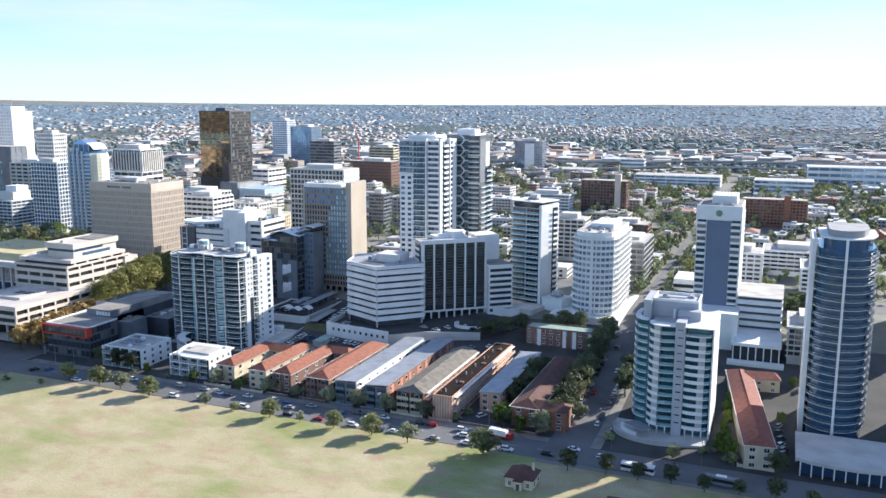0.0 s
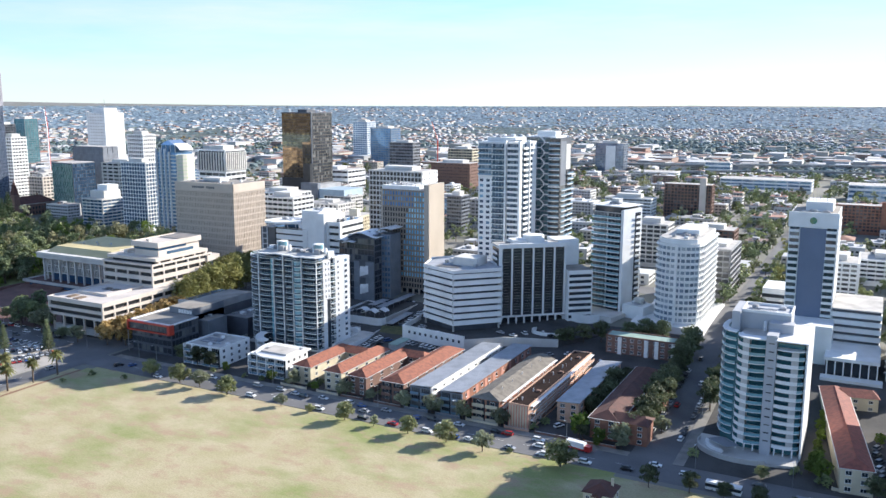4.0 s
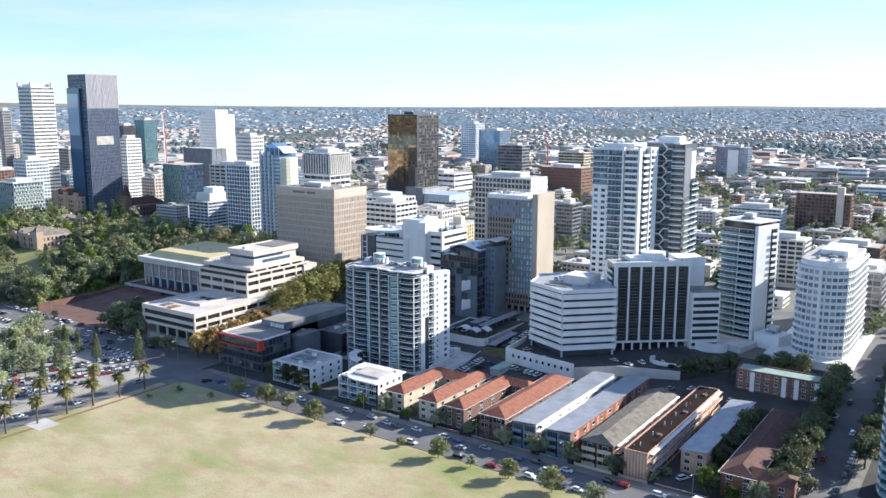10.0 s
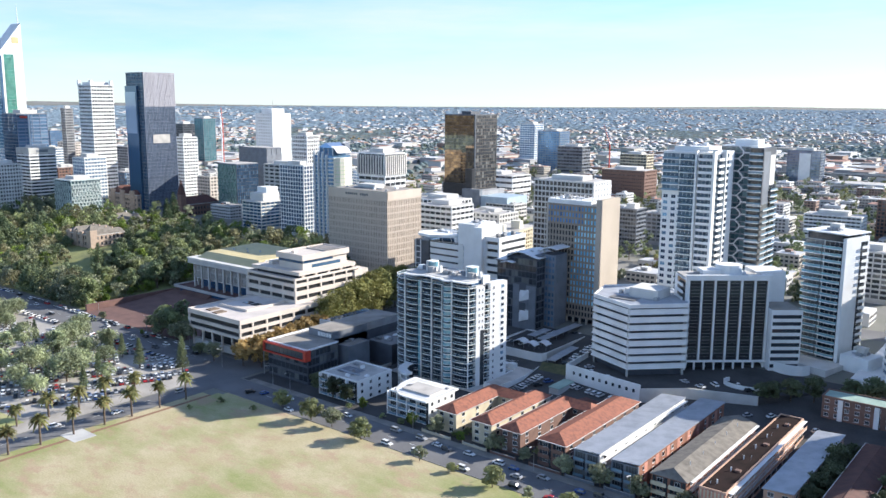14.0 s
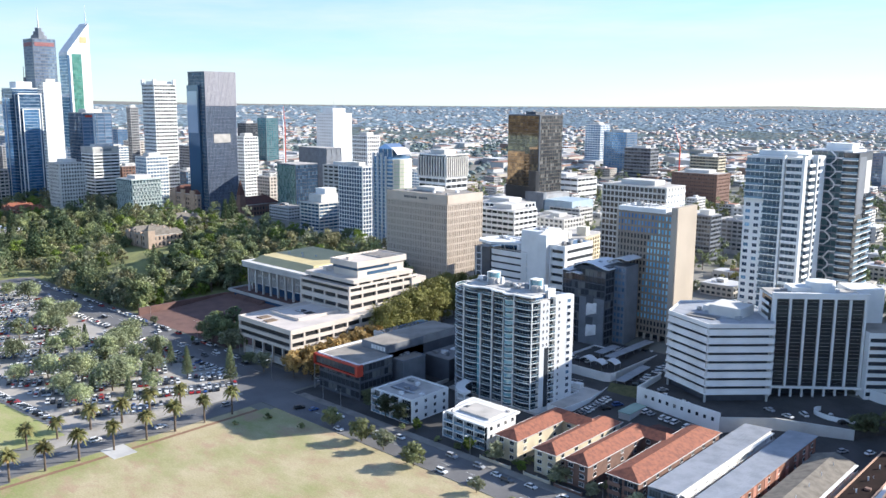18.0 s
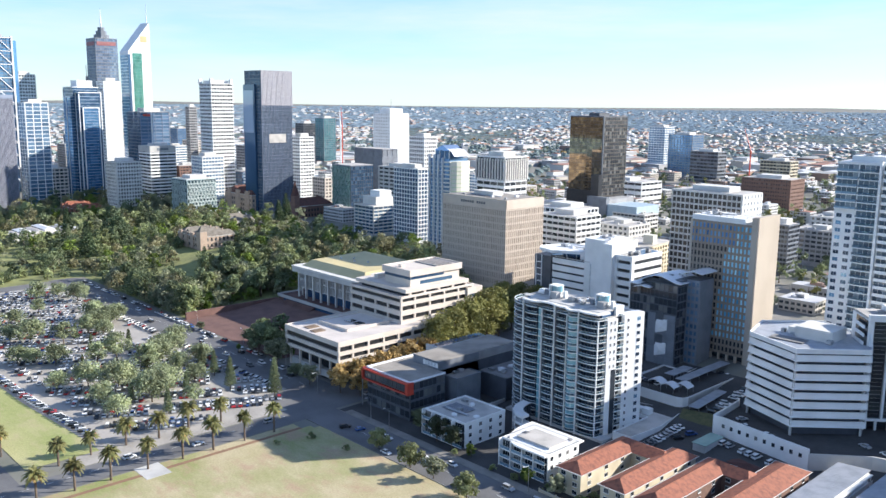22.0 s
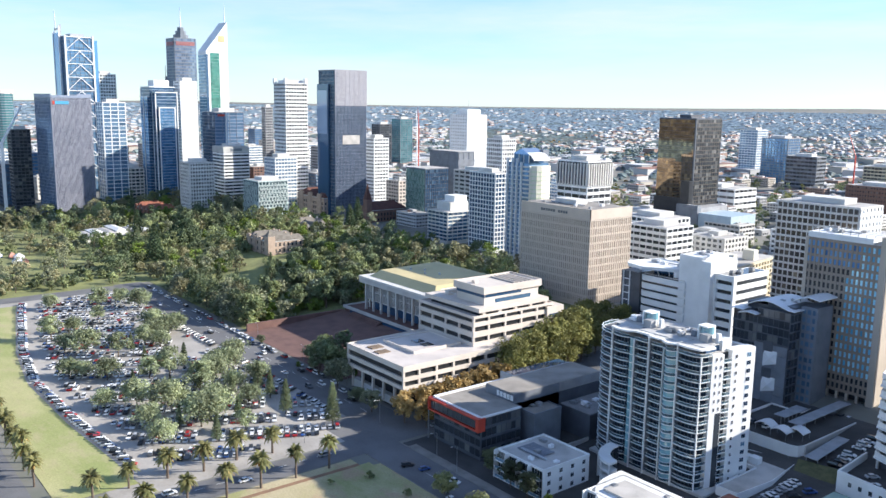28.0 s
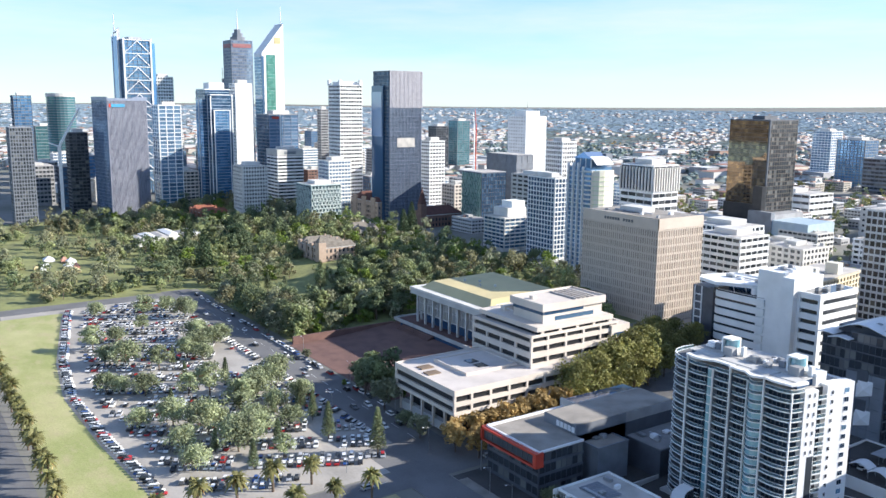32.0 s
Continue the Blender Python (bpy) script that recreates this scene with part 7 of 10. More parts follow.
tower("blue glass office tower with white frame", -904, 133, 24, 25, 121, 26, 3, 3, white, glass_blue, band=.16, pier=.1)
b = tower("blue-grey glass tower with white frame", -834, 235, 34, 34, 112, 26, 9, 4, slate_clad, glass_ink2, band=.22, pier=.05, crown=4, side=(fin_grey, glass_blue, .28, .04))
part("edge_fin", Geo().box(17.2, 18.2, -5, -3.6, 8, 112), white, b, "white vertical edge")
part("sign_shape", Geo().box(17.8, 18.1, -14, -6, 108, 110.5), red_frame, b, "plain red and white sign")
b = tower("white tower with dark window bands and notched top", -763, 283, 26, 26, 144, 33, 8, 8, white, glass_dark, band=.5, pier=.12, crown=0)
part("crown", Geo().box(-10, 10, -10, 10, 145, 148).box(-14, -11, -14, -11, 144, 150).box(11, 14, -14, -11, 144, 150).box(11, 14, 10, 13, 144, 150), white, b)
b = tower("dark glass tower with fine fins and paler bands", -666, 290, 31, 36, 156, 40, 12, 22, slate_clad, glass_ink2, band=.14, pier=.08, crown=0, side=(fin_grey, fin_dark, .07, .16))
crown_fin = Geo()
for k in range(25):
    crown_fin.box(16.1, 16.5, -18.2 + k * 1.5, -17.2 + k * 1.5, 122, 157)
part("crown_fin_screen", crown_fin, mat("pale_crown_fins", (0.44, 0.43, 0.46), (0.37, 0.36, 0.40), 0.5), b, "pale finned screen on the upper storeys", kind="stuff")
part("plant_band", Geo().box(16.0, 16.2, -10, 10, 84, 93), pale_roof, b, "pale louvre band")
part("side_core", Geo().box(-15.6, 6, -20.5, -18.4, 8, 143), glass_ink2, b, "dark glass side shaft")
# Paler panel stands for the sky mirrored in the upper glass.
part("sky_panel", Geo().box(-15.4, 4, -20.8, -20.5, 94, 137), glass_grey, b, "pale sky reflection set on the glass")
b = tower("white office tower with dark window strips", -795, 226, 28, 29, 75, 17, 3, 3, white, glass_dark, band=.48, pier=.02, crown=3)
part("top_band", Geo().box(-14.7, 14.7, -15.2, 14, 70, 76.6), pale_con, b, "pale top band")
part("sign_shape", Geo().box(14.8, 15.0, -7, 6, 71.6, 74.6), slate_clad, b, "plain dark sign strip")
tower("pale office block with small square windows", -761, 173, 26, 26, 62, 13, 9, 9, offwhite, glass_dark, band=.45, pier=.4)
tower("white office block with grid windows", -739, 257, 24, 25, 66, 14, 7, 7, white, glass_blue, band=.4, pier=.15)
woven_pale = mat("pale_green_grey_frames", (0.56, 0.63, 0.61), (0.46, 0.54, 0.52), 0.6)
b = tower("pale green building with woven facade frames", -678, 209, 31, 31, 49, 11, 8, 8, woven_pale, hex_glass, band=.1, pier=.05, crown=3)
g = Geo()
for k in range(11):
    for j in range(9):
        y = -15.5 + j * 3.45 + (1.7 if k % 2 else 0)
        if y < 14:
            g.box(16, 16.9, y, y + .75, 9 + k * 3.55, 12.5 + k * 3.55)
            g.face([(16.5, y, 9 + k * 3.55), (16.9, y + 3.4, 9.9 + k * 3.55), (16.9, y + 3.4, 10.7 + k * 3.55), (16.5, y, 9.9 + k * 3.55)])
            g.box(y, y + .75, -16.9, -16, 9 + k * 3.55, 12.5 + k * 3.55)
part("facade_relief", g, woven_pale, b, "pale green woven facade frames", kind="stuff")
tower("beige low office building", -914, 144, 39, 39, 47, 9, 8, 8, precast, glass_dark)
b = tower("dark grey office building with plain sign", -1090, 179, 30, 31, 63, 13, 6, 6, dark_clad, glass_dark, band=.3, pier=.05)
for k in range(3):
    part("sign_shape", Geo().box(15.8, 16.0, -10 + k * 4.6, -6.6 + k * 4.6, 55, 59), white, b, "pale sign shape")
tower("dark slim tower behind the trees", -928, 42, 18, 19, 91, 24, 5, 5, dark_clad, glass_dark, band=.3, pier=.1)
tower("dark gridded office tower at the gardens", -889, -19, 19, 21, 98, 26, 8, 8, slate_clad, glass_dark, band=.3, pier=.3, crown=0)
b = thing("office_tower", "round teal glass tower in the distance", "office tower", -1389, 111, 0, group="city towers")
TAKEN.append((-1389, 111, 22, 22))
part("glazing", Geo().prism(arc(0, 0, 21, 21, 0, 345, 24), 4, 133), glass_teal_o, b)
g = Geo()
for i in range(32):
    g.ring(arc(0, 0, 21.5, 21.5, 0, 345, 24), arc(0, 0, 20.8, 20.8, 0, 345, 24), 6 + i * 4, 7.1 + i * 4)
part("spandrels", g, slate_clad, b, kind="stuff")
part("crown", Geo().ring(arc(0, 0, 21.8, 21.8, 0, 345, 24), arc(0, 0, 20.5, 20.5, 0, 345, 24), 131, 136), offwhite, b, "pale roof ring")
tower("low blue glass block in the distance", -1501, 103, 33, 33, 82, 14, 9, 9, steel, glass_teal, band=.2, pier=.06)
tower("dark distant tower by the river", -1327, 46, 23, 24, 131, 30, 5, 5, slate_clad, glass_navy, band=.2, pier=.06)
b = tower("green mosaic glass office tower", -571, 327, 30, 28, 64, 14, 12, 11, slate_clad, glass_green, band=.06, pier=.06, crown=0, side=(dark_clad, glass_ink2, .1, .05))
g = Geo()
for k in range(14):
    for j in range(12):
        x = -15 + j * 2.5 + (1.25 if k % 2 else 0)
        g.face([(x, -15.2, 12 + k * 3.7), (x + .5, -14.6, 12 + k * 3.7), (x + .5, -14.6, 15.5 + k * 3.7), (x, -15.2, 15.5 + k * 3.7)])
        g.face([(x + .5, -14.6, 12 + k * 3.7), (x + 1.1, -15.1, 12 + k * 3.7), (x + 1.1, -15.1, 15.5 + k * 3.7), (x + .5, -14.6, 15.5 + k * 3.7)])
part("facade_relief", g, pale_mosaic, b, "pale green folded glass courses", kind="stuff")
tower("grey slab block behind the green glass tower", -590, 372, 46, 20, 78, 5, 3, 3, slate_clad, slate_clad, band=.5, pier=.05, crown=0)
tower("long pale office slab with strip windows", -500, 330, 40, 22, 66, 14, 5, 3, pale_con, glass_dark, band=.5, pier=.2, crown=3)
b = tower("stepped pale blue office block", -466, 272, 26, 26, 38, 8, 5, 5, offwhite, glass_ink2, band=.35, pier=.05, crown=0)
part("upper_tier", Geo().box(-9, 9, -7, 12, 39, 46), offwhite, b)
part("upper_tier", Geo().box(-5, 8, -2, 11, 46, 51), white, b)
tower("white gridded office tower with deep square windows", -417, 271, 30, 13, 73, 17, 9, 4, white, glass_ink, band=.24, pier=.16, proud=.5, crown=3)


def cream_tower():
    b = thing("apartment_tower", "blue glass and cream apartment tower with glazed gable top", "apartment tower", -368, 268, 0, group="city towers")
    TAKEN.append((-368, 268, 14, 13))
    z0, fh, n = 12.0, 3.15, 23
    zt = z0 + n * fh
    part("wall", Geo().box(-13, 8, -9, 11, 4, zt), glass_blue, b)
    side = [(7.5, -8.6), (10, -7.4), (12.2, -4.8), (13.3, -1), (13.2, 4), (12, 8), (10, 11), (7.5, 11)]
    part("curved_wall", Geo().prism(side, 4, zt - 2), cream_pale, b, "pale cream curved wall")
    line_m = Geo().ring(inset(side, -.25), inset(side, .1), 0, .5).mesh("string_course", lime_pale)
    slab = Geo().box(-13.6, 1.4, -10.4, -8.9, 0, .35).mesh("slab_edge", white)
    rail = Geo().strip(bow(1.6, 9.6, -9.2, 1.5), [(x, -8.6) for x, y in bow(1.6, 9.6, -9.2, 1.5)], 0, 1.1).mesh("balcony", offwhite)
    for i in range(n):
        part("slab_edge", slab, white, b, at=(0, 0, z0 + i * fh))
        part("balcony", rail, offwhite, b, at=(0, 0, z0 + i * fh))
        if i < n - 1:
            part("string_course", line_m, lime_pale, b, at=(0, 0, z0 + i * fh))
    for x in (-13.4, -8.2, -3.4, 1.4):
        part("fin", Geo().box(x - .3, x + .3, -10.8, -8.9, 4, zt + (3 if x < -3 else .5)), white, b, "white vertical fin")
    part("sky_storey", Geo().box(-9.5, 6, -7, 8, zt, zt + 6), glass_ink2, b, "glazed sky storey")
    for x in (-9.5, -4.4, .8, 6):
        part("sky_post", Geo().box(x - .25, x + .25, -7.3, -6.8, zt, zt + 6.2), white_metal, b)
    part("gable_top", Geo().hip(-10.2, 6.8, -8, 9, zt + 6, 4.2, .6), glass_grey, b, "glazed gable roof")
    shell_roof(b, [(1, zt + 7.5), (4, zt + 7.4), (8, zt + 5.6), (11.5, zt + 2.2)], -7, 9, white_metal, "curved white roof")
    part("plant_room", Geo().box(-2, 5, 8, 14, zt, zt + 9), slate_clad, b)


cream_tower()
b = tower("white office block with vertical window slots", -415, 378, 34, 29, 79, 12, 4, 4, white, glass_dark, band=.45, pier=.04, crown=4)
for p_, q_ in (((-17, -14.9), (17, -14.9)), ((17.4, -14.5), (17.4, 14.5))):
    s_, ln_, tr_ = wall_frame(p_, q_)
    part("slot_band", Geo().box(0, ln_, -.5, -.1, 60, 76), glass_dark_o, b, "dark recessed slot band", at=(s_.x, s_.y, 0), turn=tr_)
    for k in range(11):
        x_ = ln_ * k / 10
        part("slot_fin", Geo().box(x_ - .6, x_ + .6, -1.4, -.1, 59, 78), offwhite, b, at=(s_.x, s_.y, 0), turn=tr_)
b = tower("bright white stepped tower", -703, 487, 32, 30, 112, 26, 7, 3, white, pale_roof, band=.6, pier=.5, crown=0, proud=.2, side=(white, white, .7, .6))
part("upper_tier", Geo().box(-10, 10, -10, 10, 113, 119), white, b)
part("mast", Geo().tube((0, 0, 119), (0, 0, 130), .4, .1), steel, b)
b = tower("tall bronze mirrored glass tower", -386, 483, 39, 38, 115, 30, 13, 12, dark_clad, glass_gold, band=.05, pier=.03, proud=.12, crown=0, roof=dark_clad, side=(bronze_frame, glass_dark, .2, .16))
part("corner", Geo().box(19, 20.2, -20, -18.4, 8, 116), dark_clad, b)
part("corner_shaft", Geo().box(12, 20.6, -25, -19.2, 8, 62), dark_glaze, b, "black glass corner shaft")
part("base", Geo().box(-20.4, 12, -20.2, -19, 8, 46), dark_glaze, b, "dark glazed base storeys")
part("plant_room", Geo().box(-6, 6, -8, 8, 116, 119), dark_clad, b)
part("podium_wall", Geo().box(12, 34, -30, -25, 8, 42), slate_clad, b, "slate grey podium wall")
part("podium_wall", Geo().box(20.7, 34, -25, 14, 8, 40), grey_con, b)
part("podium_box", Geo().box(34, 66, -28, 8, 18, 36), pale_blue_clad, b, "pale blue clad podium box")
part("podium_base", Geo().box(36, 66.4, -26, 8, 8, 18), offwhite, b)
for k in range(6):
    part("podium_column", Geo().box(35 + k * 5, 36.2 + k * 5, -27.6, -26.4, 8, 18), pale_con, b)
part("white_hall", Geo().box(-34, 11, -42, -26, 8, 34), offwhite, b, "white hall before the tower base")
tower("white gridded office slab behind the tan tower", -150, 285, 46, 24, 75, 16, 15, 6, offwhite, bronze_pane, band=.3, pier=.16, proud=.6, crown=3, side=(white, white, .5, .3))
tower("narrow dark grey office block", -151, 383, 14, 16, 46, 10, 6, 7, slate_clad, glass_dark, band=.4, pier=.1)
tower("long brown brick hospital block", -326, 730, 56, 34, 47, 8, 20, 12, brown_brick, glass_dark, band=.6, pier=.5)
b = tower("cream apartment block with recessed balconies", -201.3, 278.2, 26, 60, 36, 8, 8, 15, cream, glass_dark, turn=8, band=.3, pier=.42, proud=.9, crown=0)
part("lift_tower", Geo().box(-2, 6, -18, -10, 37, 42), cream_pale, b, "cream lift tower")
part("lift_tower", Geo().box(3, 10, 4, 10, 37, 43), cream_pale, b, "cream lift tower")
tower("white office complex with strip windows", -273, 300, 32, 28, 47, 8, 6, 5, white, glass_dark, band=.5, pier=.08)
b = tower("dark distant hotel slab with pale end panel", -214, 1072, 46, 24, 61, 12, 12, 4, slate_clad, glass_grey, band=.3, pier=.1)
part("end_panel", Geo().box(-6, 10, -12.9, -12.6, 16, 58), white, b, "pale end panel")
b = tower("brown brick apartment slab with lift tower", 8, 586, 46, 16, 46, 10, 14, 5, brown_brick, glass_dark, band=.3, pier=.25, crown=0)
part("lift_tower", Geo().box(12, 18, -11, -5, 8, 54), precast, b)
tower("white mid-rise block with brown roof", -43, 555, 46, 20, 33, 6, 12, 5, white, glass_dark, band=.5, pier=.1)
tower("pale apartment block with balconies", 36, 322, 24, 20, 42, 9, 5, 5, offwhite, glass_dark, band=.35, pier=.15)
b = tower("long red brick apartment block with lift tower", 173, 556, 56, 14, 37, 8, 18, 5, brick, glass_dark, band=.4, pier=.3, crown=0)
part("lift_tower", Geo().box(8, 14, -10, -6, 8, 42), brick, b)
tower("grey glass office block on the side street", 95, 252, 16, 40, 41, 8, 4, 12, grey_con, glass_dark, band=.3, pier=.1, crown=2)
tower("white apartment block with roof terraces", 158, 262, 26, 24, 36, 8, 6, 6, white, glass_dark, band=.45, pier=.2)
tower("white low office block with flat roof", 190, 330, 40, 30, 28, 5, 8, 8, white, glass_dark, band=.5, pier=.1)
tower("brown low office building", 62, 418, 34, 22, 27, 4, 8, 5, brown_brick, glass_dark)
tower("low grey office block with deep white frames", 197, 141, 20, 32, 24, 5, 7, 10, pale_con, glass_dark, band=.25, pier=.14, proud=.9)
tower("white apartment block with flat roof behind the garage", 206, 262, 26, 34, 30, 6, 6, 8, white, glass_dark, band=.45, pier=.2)
# Out of view: tower added to throw shade over the street corner.
tower("unseen grey tower added to shade the corner by the blue tower", 256, 84, 34, 24, 82, 24, 8, 6, slate_clad, glass_navy, band=.3, pier=.1, name="apartment_tower", category="apartment tower")
tower("white apartment block beyond the blue tower", 246, 190, 20, 40, 34, 8, 5, 10, white, glass_dark, band=.45)
tower("white apartment tower in the distance", -722, 1124, 32, 30, 88, 18, 6, 6, white, glass_blue, band=.3, pier=.12)
tower("dark and white apartment tower in the distance", -615, 1027, 42, 34, 80, 17, 8, 6, slate_clad, glass_navy, band=.3, pier=.15)
tower("wide office block with strip windows", -529, 946, 44, 24, 60, 9, 8, 5, slate_clad, glass_dark, band=.45, pier=.05)
tower("pale apartment block with yellow balconies", -440, 985, 44, 24, 50, 8, 9, 5, cream, glass_dark, band=.4, pier=.1)
tower("slim green glass tower in the distance", -1159, 713, 26, 26, 96, 22, 5, 5, slate_clad, glass_teal, band=.2, pier=.08)
tower("dark grey tower in the distance", -1130, 650, 24, 24, 88, 20, 5, 5, dark_clad, glass_dark, band=.3, pier=.1)
tower("grey tower behind the white tower", -1011, 378, 11, 11, 116, 28, 4, 4, grey_con, glass_dark)
tower("white office block beside the dark tower", -708, 359, 19, 19, 86, 19, 5, 5, white, glass_dark, band=.5, pier=.2)
tower("white block with red panels", -608, 455, 25, 19, 88, 16, 8, 6, white, glass_dark, band=.4, pier=.3)
tower("long white car park with flat roof", -470, 640, 90, 40, 40, 4, 10, 5, white, glass_dark, band=.6, pier=.05)
tower("pale warehouse with flat roof", -330, 600, 44, 30, 38, 5, 8, 6, offwhite, glass_dark, band=.6, pier=.4)
tower("white block with curved roof line", -318, 352, 40, 30, 44, 6, 8, 6, white, glass_dark, band=.5, pier=.2)
tower("white mid-rise block with strip windows", -240, 430, 40, 28, 36, 6, 8, 6, white, glass_dark, band=.5)
for u, v, w, d, z in ((44, 909, 112, 40, 27), (179, 852, 68, 40, 30), (264, 1004, 112, 46, 38), (-53, 1119, 38, 20, 33), (-120, 1000, 60, 40, 24), (320, 820, 60, 40, 24)):
    tower("long low white office building with strip windows", u, v, w, d, z, 3, 8, 4, white, glass_blue, band=.5, pier=.06, crown=0, name="office_building", category="office building", group="low white offices")


# mid-rise blocks between the towers
FR = random.Random(17)
STYLES = ((offwhite, glass_dark, .5, .12), (offwhite, glass_dark, .45, .35), (slate_clad, glass_navy, .25, .06), (precast, glass_dark, .45, .3), (white, glass_blue, .4, .06), (brown_brick, glass_dark, .45, .35), (dark_clad, glass_blue, .2, .05), (grey_con, glass_dark, .45, .2))
NAMES = ("white office block with dark window strips", "off-white city block with small windows", "slate office block with navy glass", "beige concrete office block", "white office block with blue windows", "brown brick city block", "dark block with blue glass", "grey concrete city block")


def free(u, v, w, d, gap=6):
    return all(abs(u - a) > w + c + gap or abs(v - e) > d + f + gap for a, e, c, f in TAKEN)


made = 0
for k in range(900):
    u, v = (FR.uniform(-1420, -700), FR.uniform(20, 520)) if k % 3 else (FR.uniform(-700, -120), FR.uniform(262, 560))
    if u > -890 and v < 205 or (u > -560 and v < 300 and u < -300):
        continue
    w, d = FR.uniform(11, 19), FR.uniform(10, 17)
    if made >= 64 or not free(u, v, w, d):
        continue
    j = FR.randrange(8)
    h = ground_z(u, v) + (FR.uniform(24, 64) if u < -890 else FR.uniform(14, 34))
    tower(NAMES[j], u, v, w * 2, d * 2, h, max(3, int((h - 10) / 3.8)), max(4, int(w / 2)), max(4, int(d / 2)), *STYLES[j][:2], band=STYLES[j][2], pier=STYLES[j][3], crown=0, name="office_building", category="office building", group="mid-rise city blocks")
    made += 1


peach_stone = mat("pinkish_stone", (0.46, 0.35, 0.27), (0.36, 0.27, 0.21), 0.9, scale=0.3, bump=0.2)


def old_building(label, u, v, w, d, z1, wall, roof, gables=3, spire=0.0, name="heritage_building"):
    zb = ground_z(u, v) - 1
    b = thing(name, label, "heritage building", u, v, 0)
    part("wall", Geo().box(-w / 2, w / 2, -d / 2, d / 2, zb, z1), wall, b)
    gw = w / gables
    for k in range(gables):
        x = -w / 2 + gw * (k + .5)
        part("roof", Geo().hip(x - gw / 2 - .3, x + gw / 2 + .3, -d / 2 - .4, d / 2 + .4, z1, gw * .35, 2 if k % 2 else d * .2), roof, b)
        part("chimney", Geo().box(x - .6, x + .6, d * .2, d * .2 + 1.2, z1, z1 + gw * .45), wall, b)
    g = Geo()
    for i in range(max(1, int((z1 - zb) / 5))):
        for j in range(int(w / 3.6)):
            g.box(-w / 2 + 1.2 + j * 3.6, -w / 2 + 2.7 + j * 3.6, -d / 2 - .08, -d / 2, zb + 2 + i * 4.8, zb + 4.6 + i * 4.8)
        for j in range(int(d / 3.6)):
            g.box(w / 2, w / 2 + .08, -d / 2 + 1.2 + j * 3.6, -d / 2 + 2.7 + j * 3.6, zb + 2 + i * 4.8, zb + 4.6 + i * 4.8)
    part("glazing", g, glass_dark, b, kind="stuff")
    part("string_course", Geo().ring([(-w / 2 - .2, -d / 2 - .2), (w / 2 + .2, -d / 2 - .2), (w / 2 + .2, d / 2 + .2), (-w / 2 - .2, d / 2 + .2)], [(-w / 2, -d / 2), (w / 2, -d / 2), (w / 2, d / 2), (-w / 2, d / 2)], z1 - .9, z1 - .3), pale_con, b)
    for k in range(gables):
        x = -w / 2 + gw * (k + .5)
        part("gable", Geo().prism([(x - gw * .22, -d / 2 - .7), (x + gw * .22, -d / 2 - .7), (x + gw * .22, -d / 2 + 1), (x - gw * .22, -d / 2 + 1)], zb, z1 + gw * .18), wall, b)
    if spire:
        part("tower", Geo().box(w / 2 - 6, w / 2 + .5, -d / 2 - 1, -d / 2 + 5, zb, z1 + spire * .4), wall, b)
        g = Geo()
        g.v = [(w / 2 - 6, -d / 2 - 1, z1 + spire * .4), (w / 2, -d / 2 - 1, z1 + spire * .4), (w / 2, -d / 2 + 5, z1 + spire * .4), (w / 2 - 6, -d / 2 + 5, z1 + spire * .4), (w / 2 - 3, -d / 2 + 2, z1 + spire)]
        g.f = [(0, 1, 4), (1, 2, 4), (2, 3, 4), (3, 0, 4)]
        part("spire", g, roof, b)
    return b


old_building("old pale brick mansion with turrets in the gardens", -528, 142, 40, 30, 19, peach_stone, old_tile, 4, 9)
old_building("old pale brick government building with dark roof", -690, 285, 56, 40, 30, peach_stone, maroon_tile, 3, 0)
old_building("brown gothic church with steep roof and spire", -604, 296, 20, 46, 24, brown_brick, maroon_tile, 1, 26, "church")
old_building("old stone hall with grey roof", -590, 208, 26, 18, 18, precast, old_tile, 2)
old_building("red roofed low building behind the trees", -800, 143, 58, 26, 14, brick, terracotta, 5)
old_building("brown brick church with gable roof", -190, 580, 40, 30, 30, brown_brick, old_tile, 1, 12, "church")
old_building("red brick houses with red tile roofs", 236, 480, 50, 24, 20, brick, terracotta, 4)
b = thing("white_pavilion", "long low white pavilion with broad pitched roofs among garden trees", "pavilion", -706, 66, 0)
for k in range(6):
    y, x, h = -26 + k * 10.4, (4, 0, -6, -12, -4, -10)[k], (5.6, 6.6, 6.0, 7.2, 5.6, 6.4)[k]
    part("wall", Geo().box(x - 22, x + 16, y, y + 10.2, 0, h), offwhite, b)
    g = Geo()
    g.v = [(x - 22.6, y - .1, h), (x + 16.6, y - .1, h), (x + 16.6, y + 10.3, h), (x - 22.6, y + 10.3, h), (x - 17, y + 5.1, h + 1.5), (x + 11, y + 5.1, h + 1.5)]
    g.f = [(0, 1, 5, 4), (2, 3, 4, 5), (1, 2, 5), (3, 0, 4), (0, 3, 2, 1)]
    part("roof", g, white if k % 2 else pale_roof, b, "pale metal hipped roof")
r = random.Random(5)
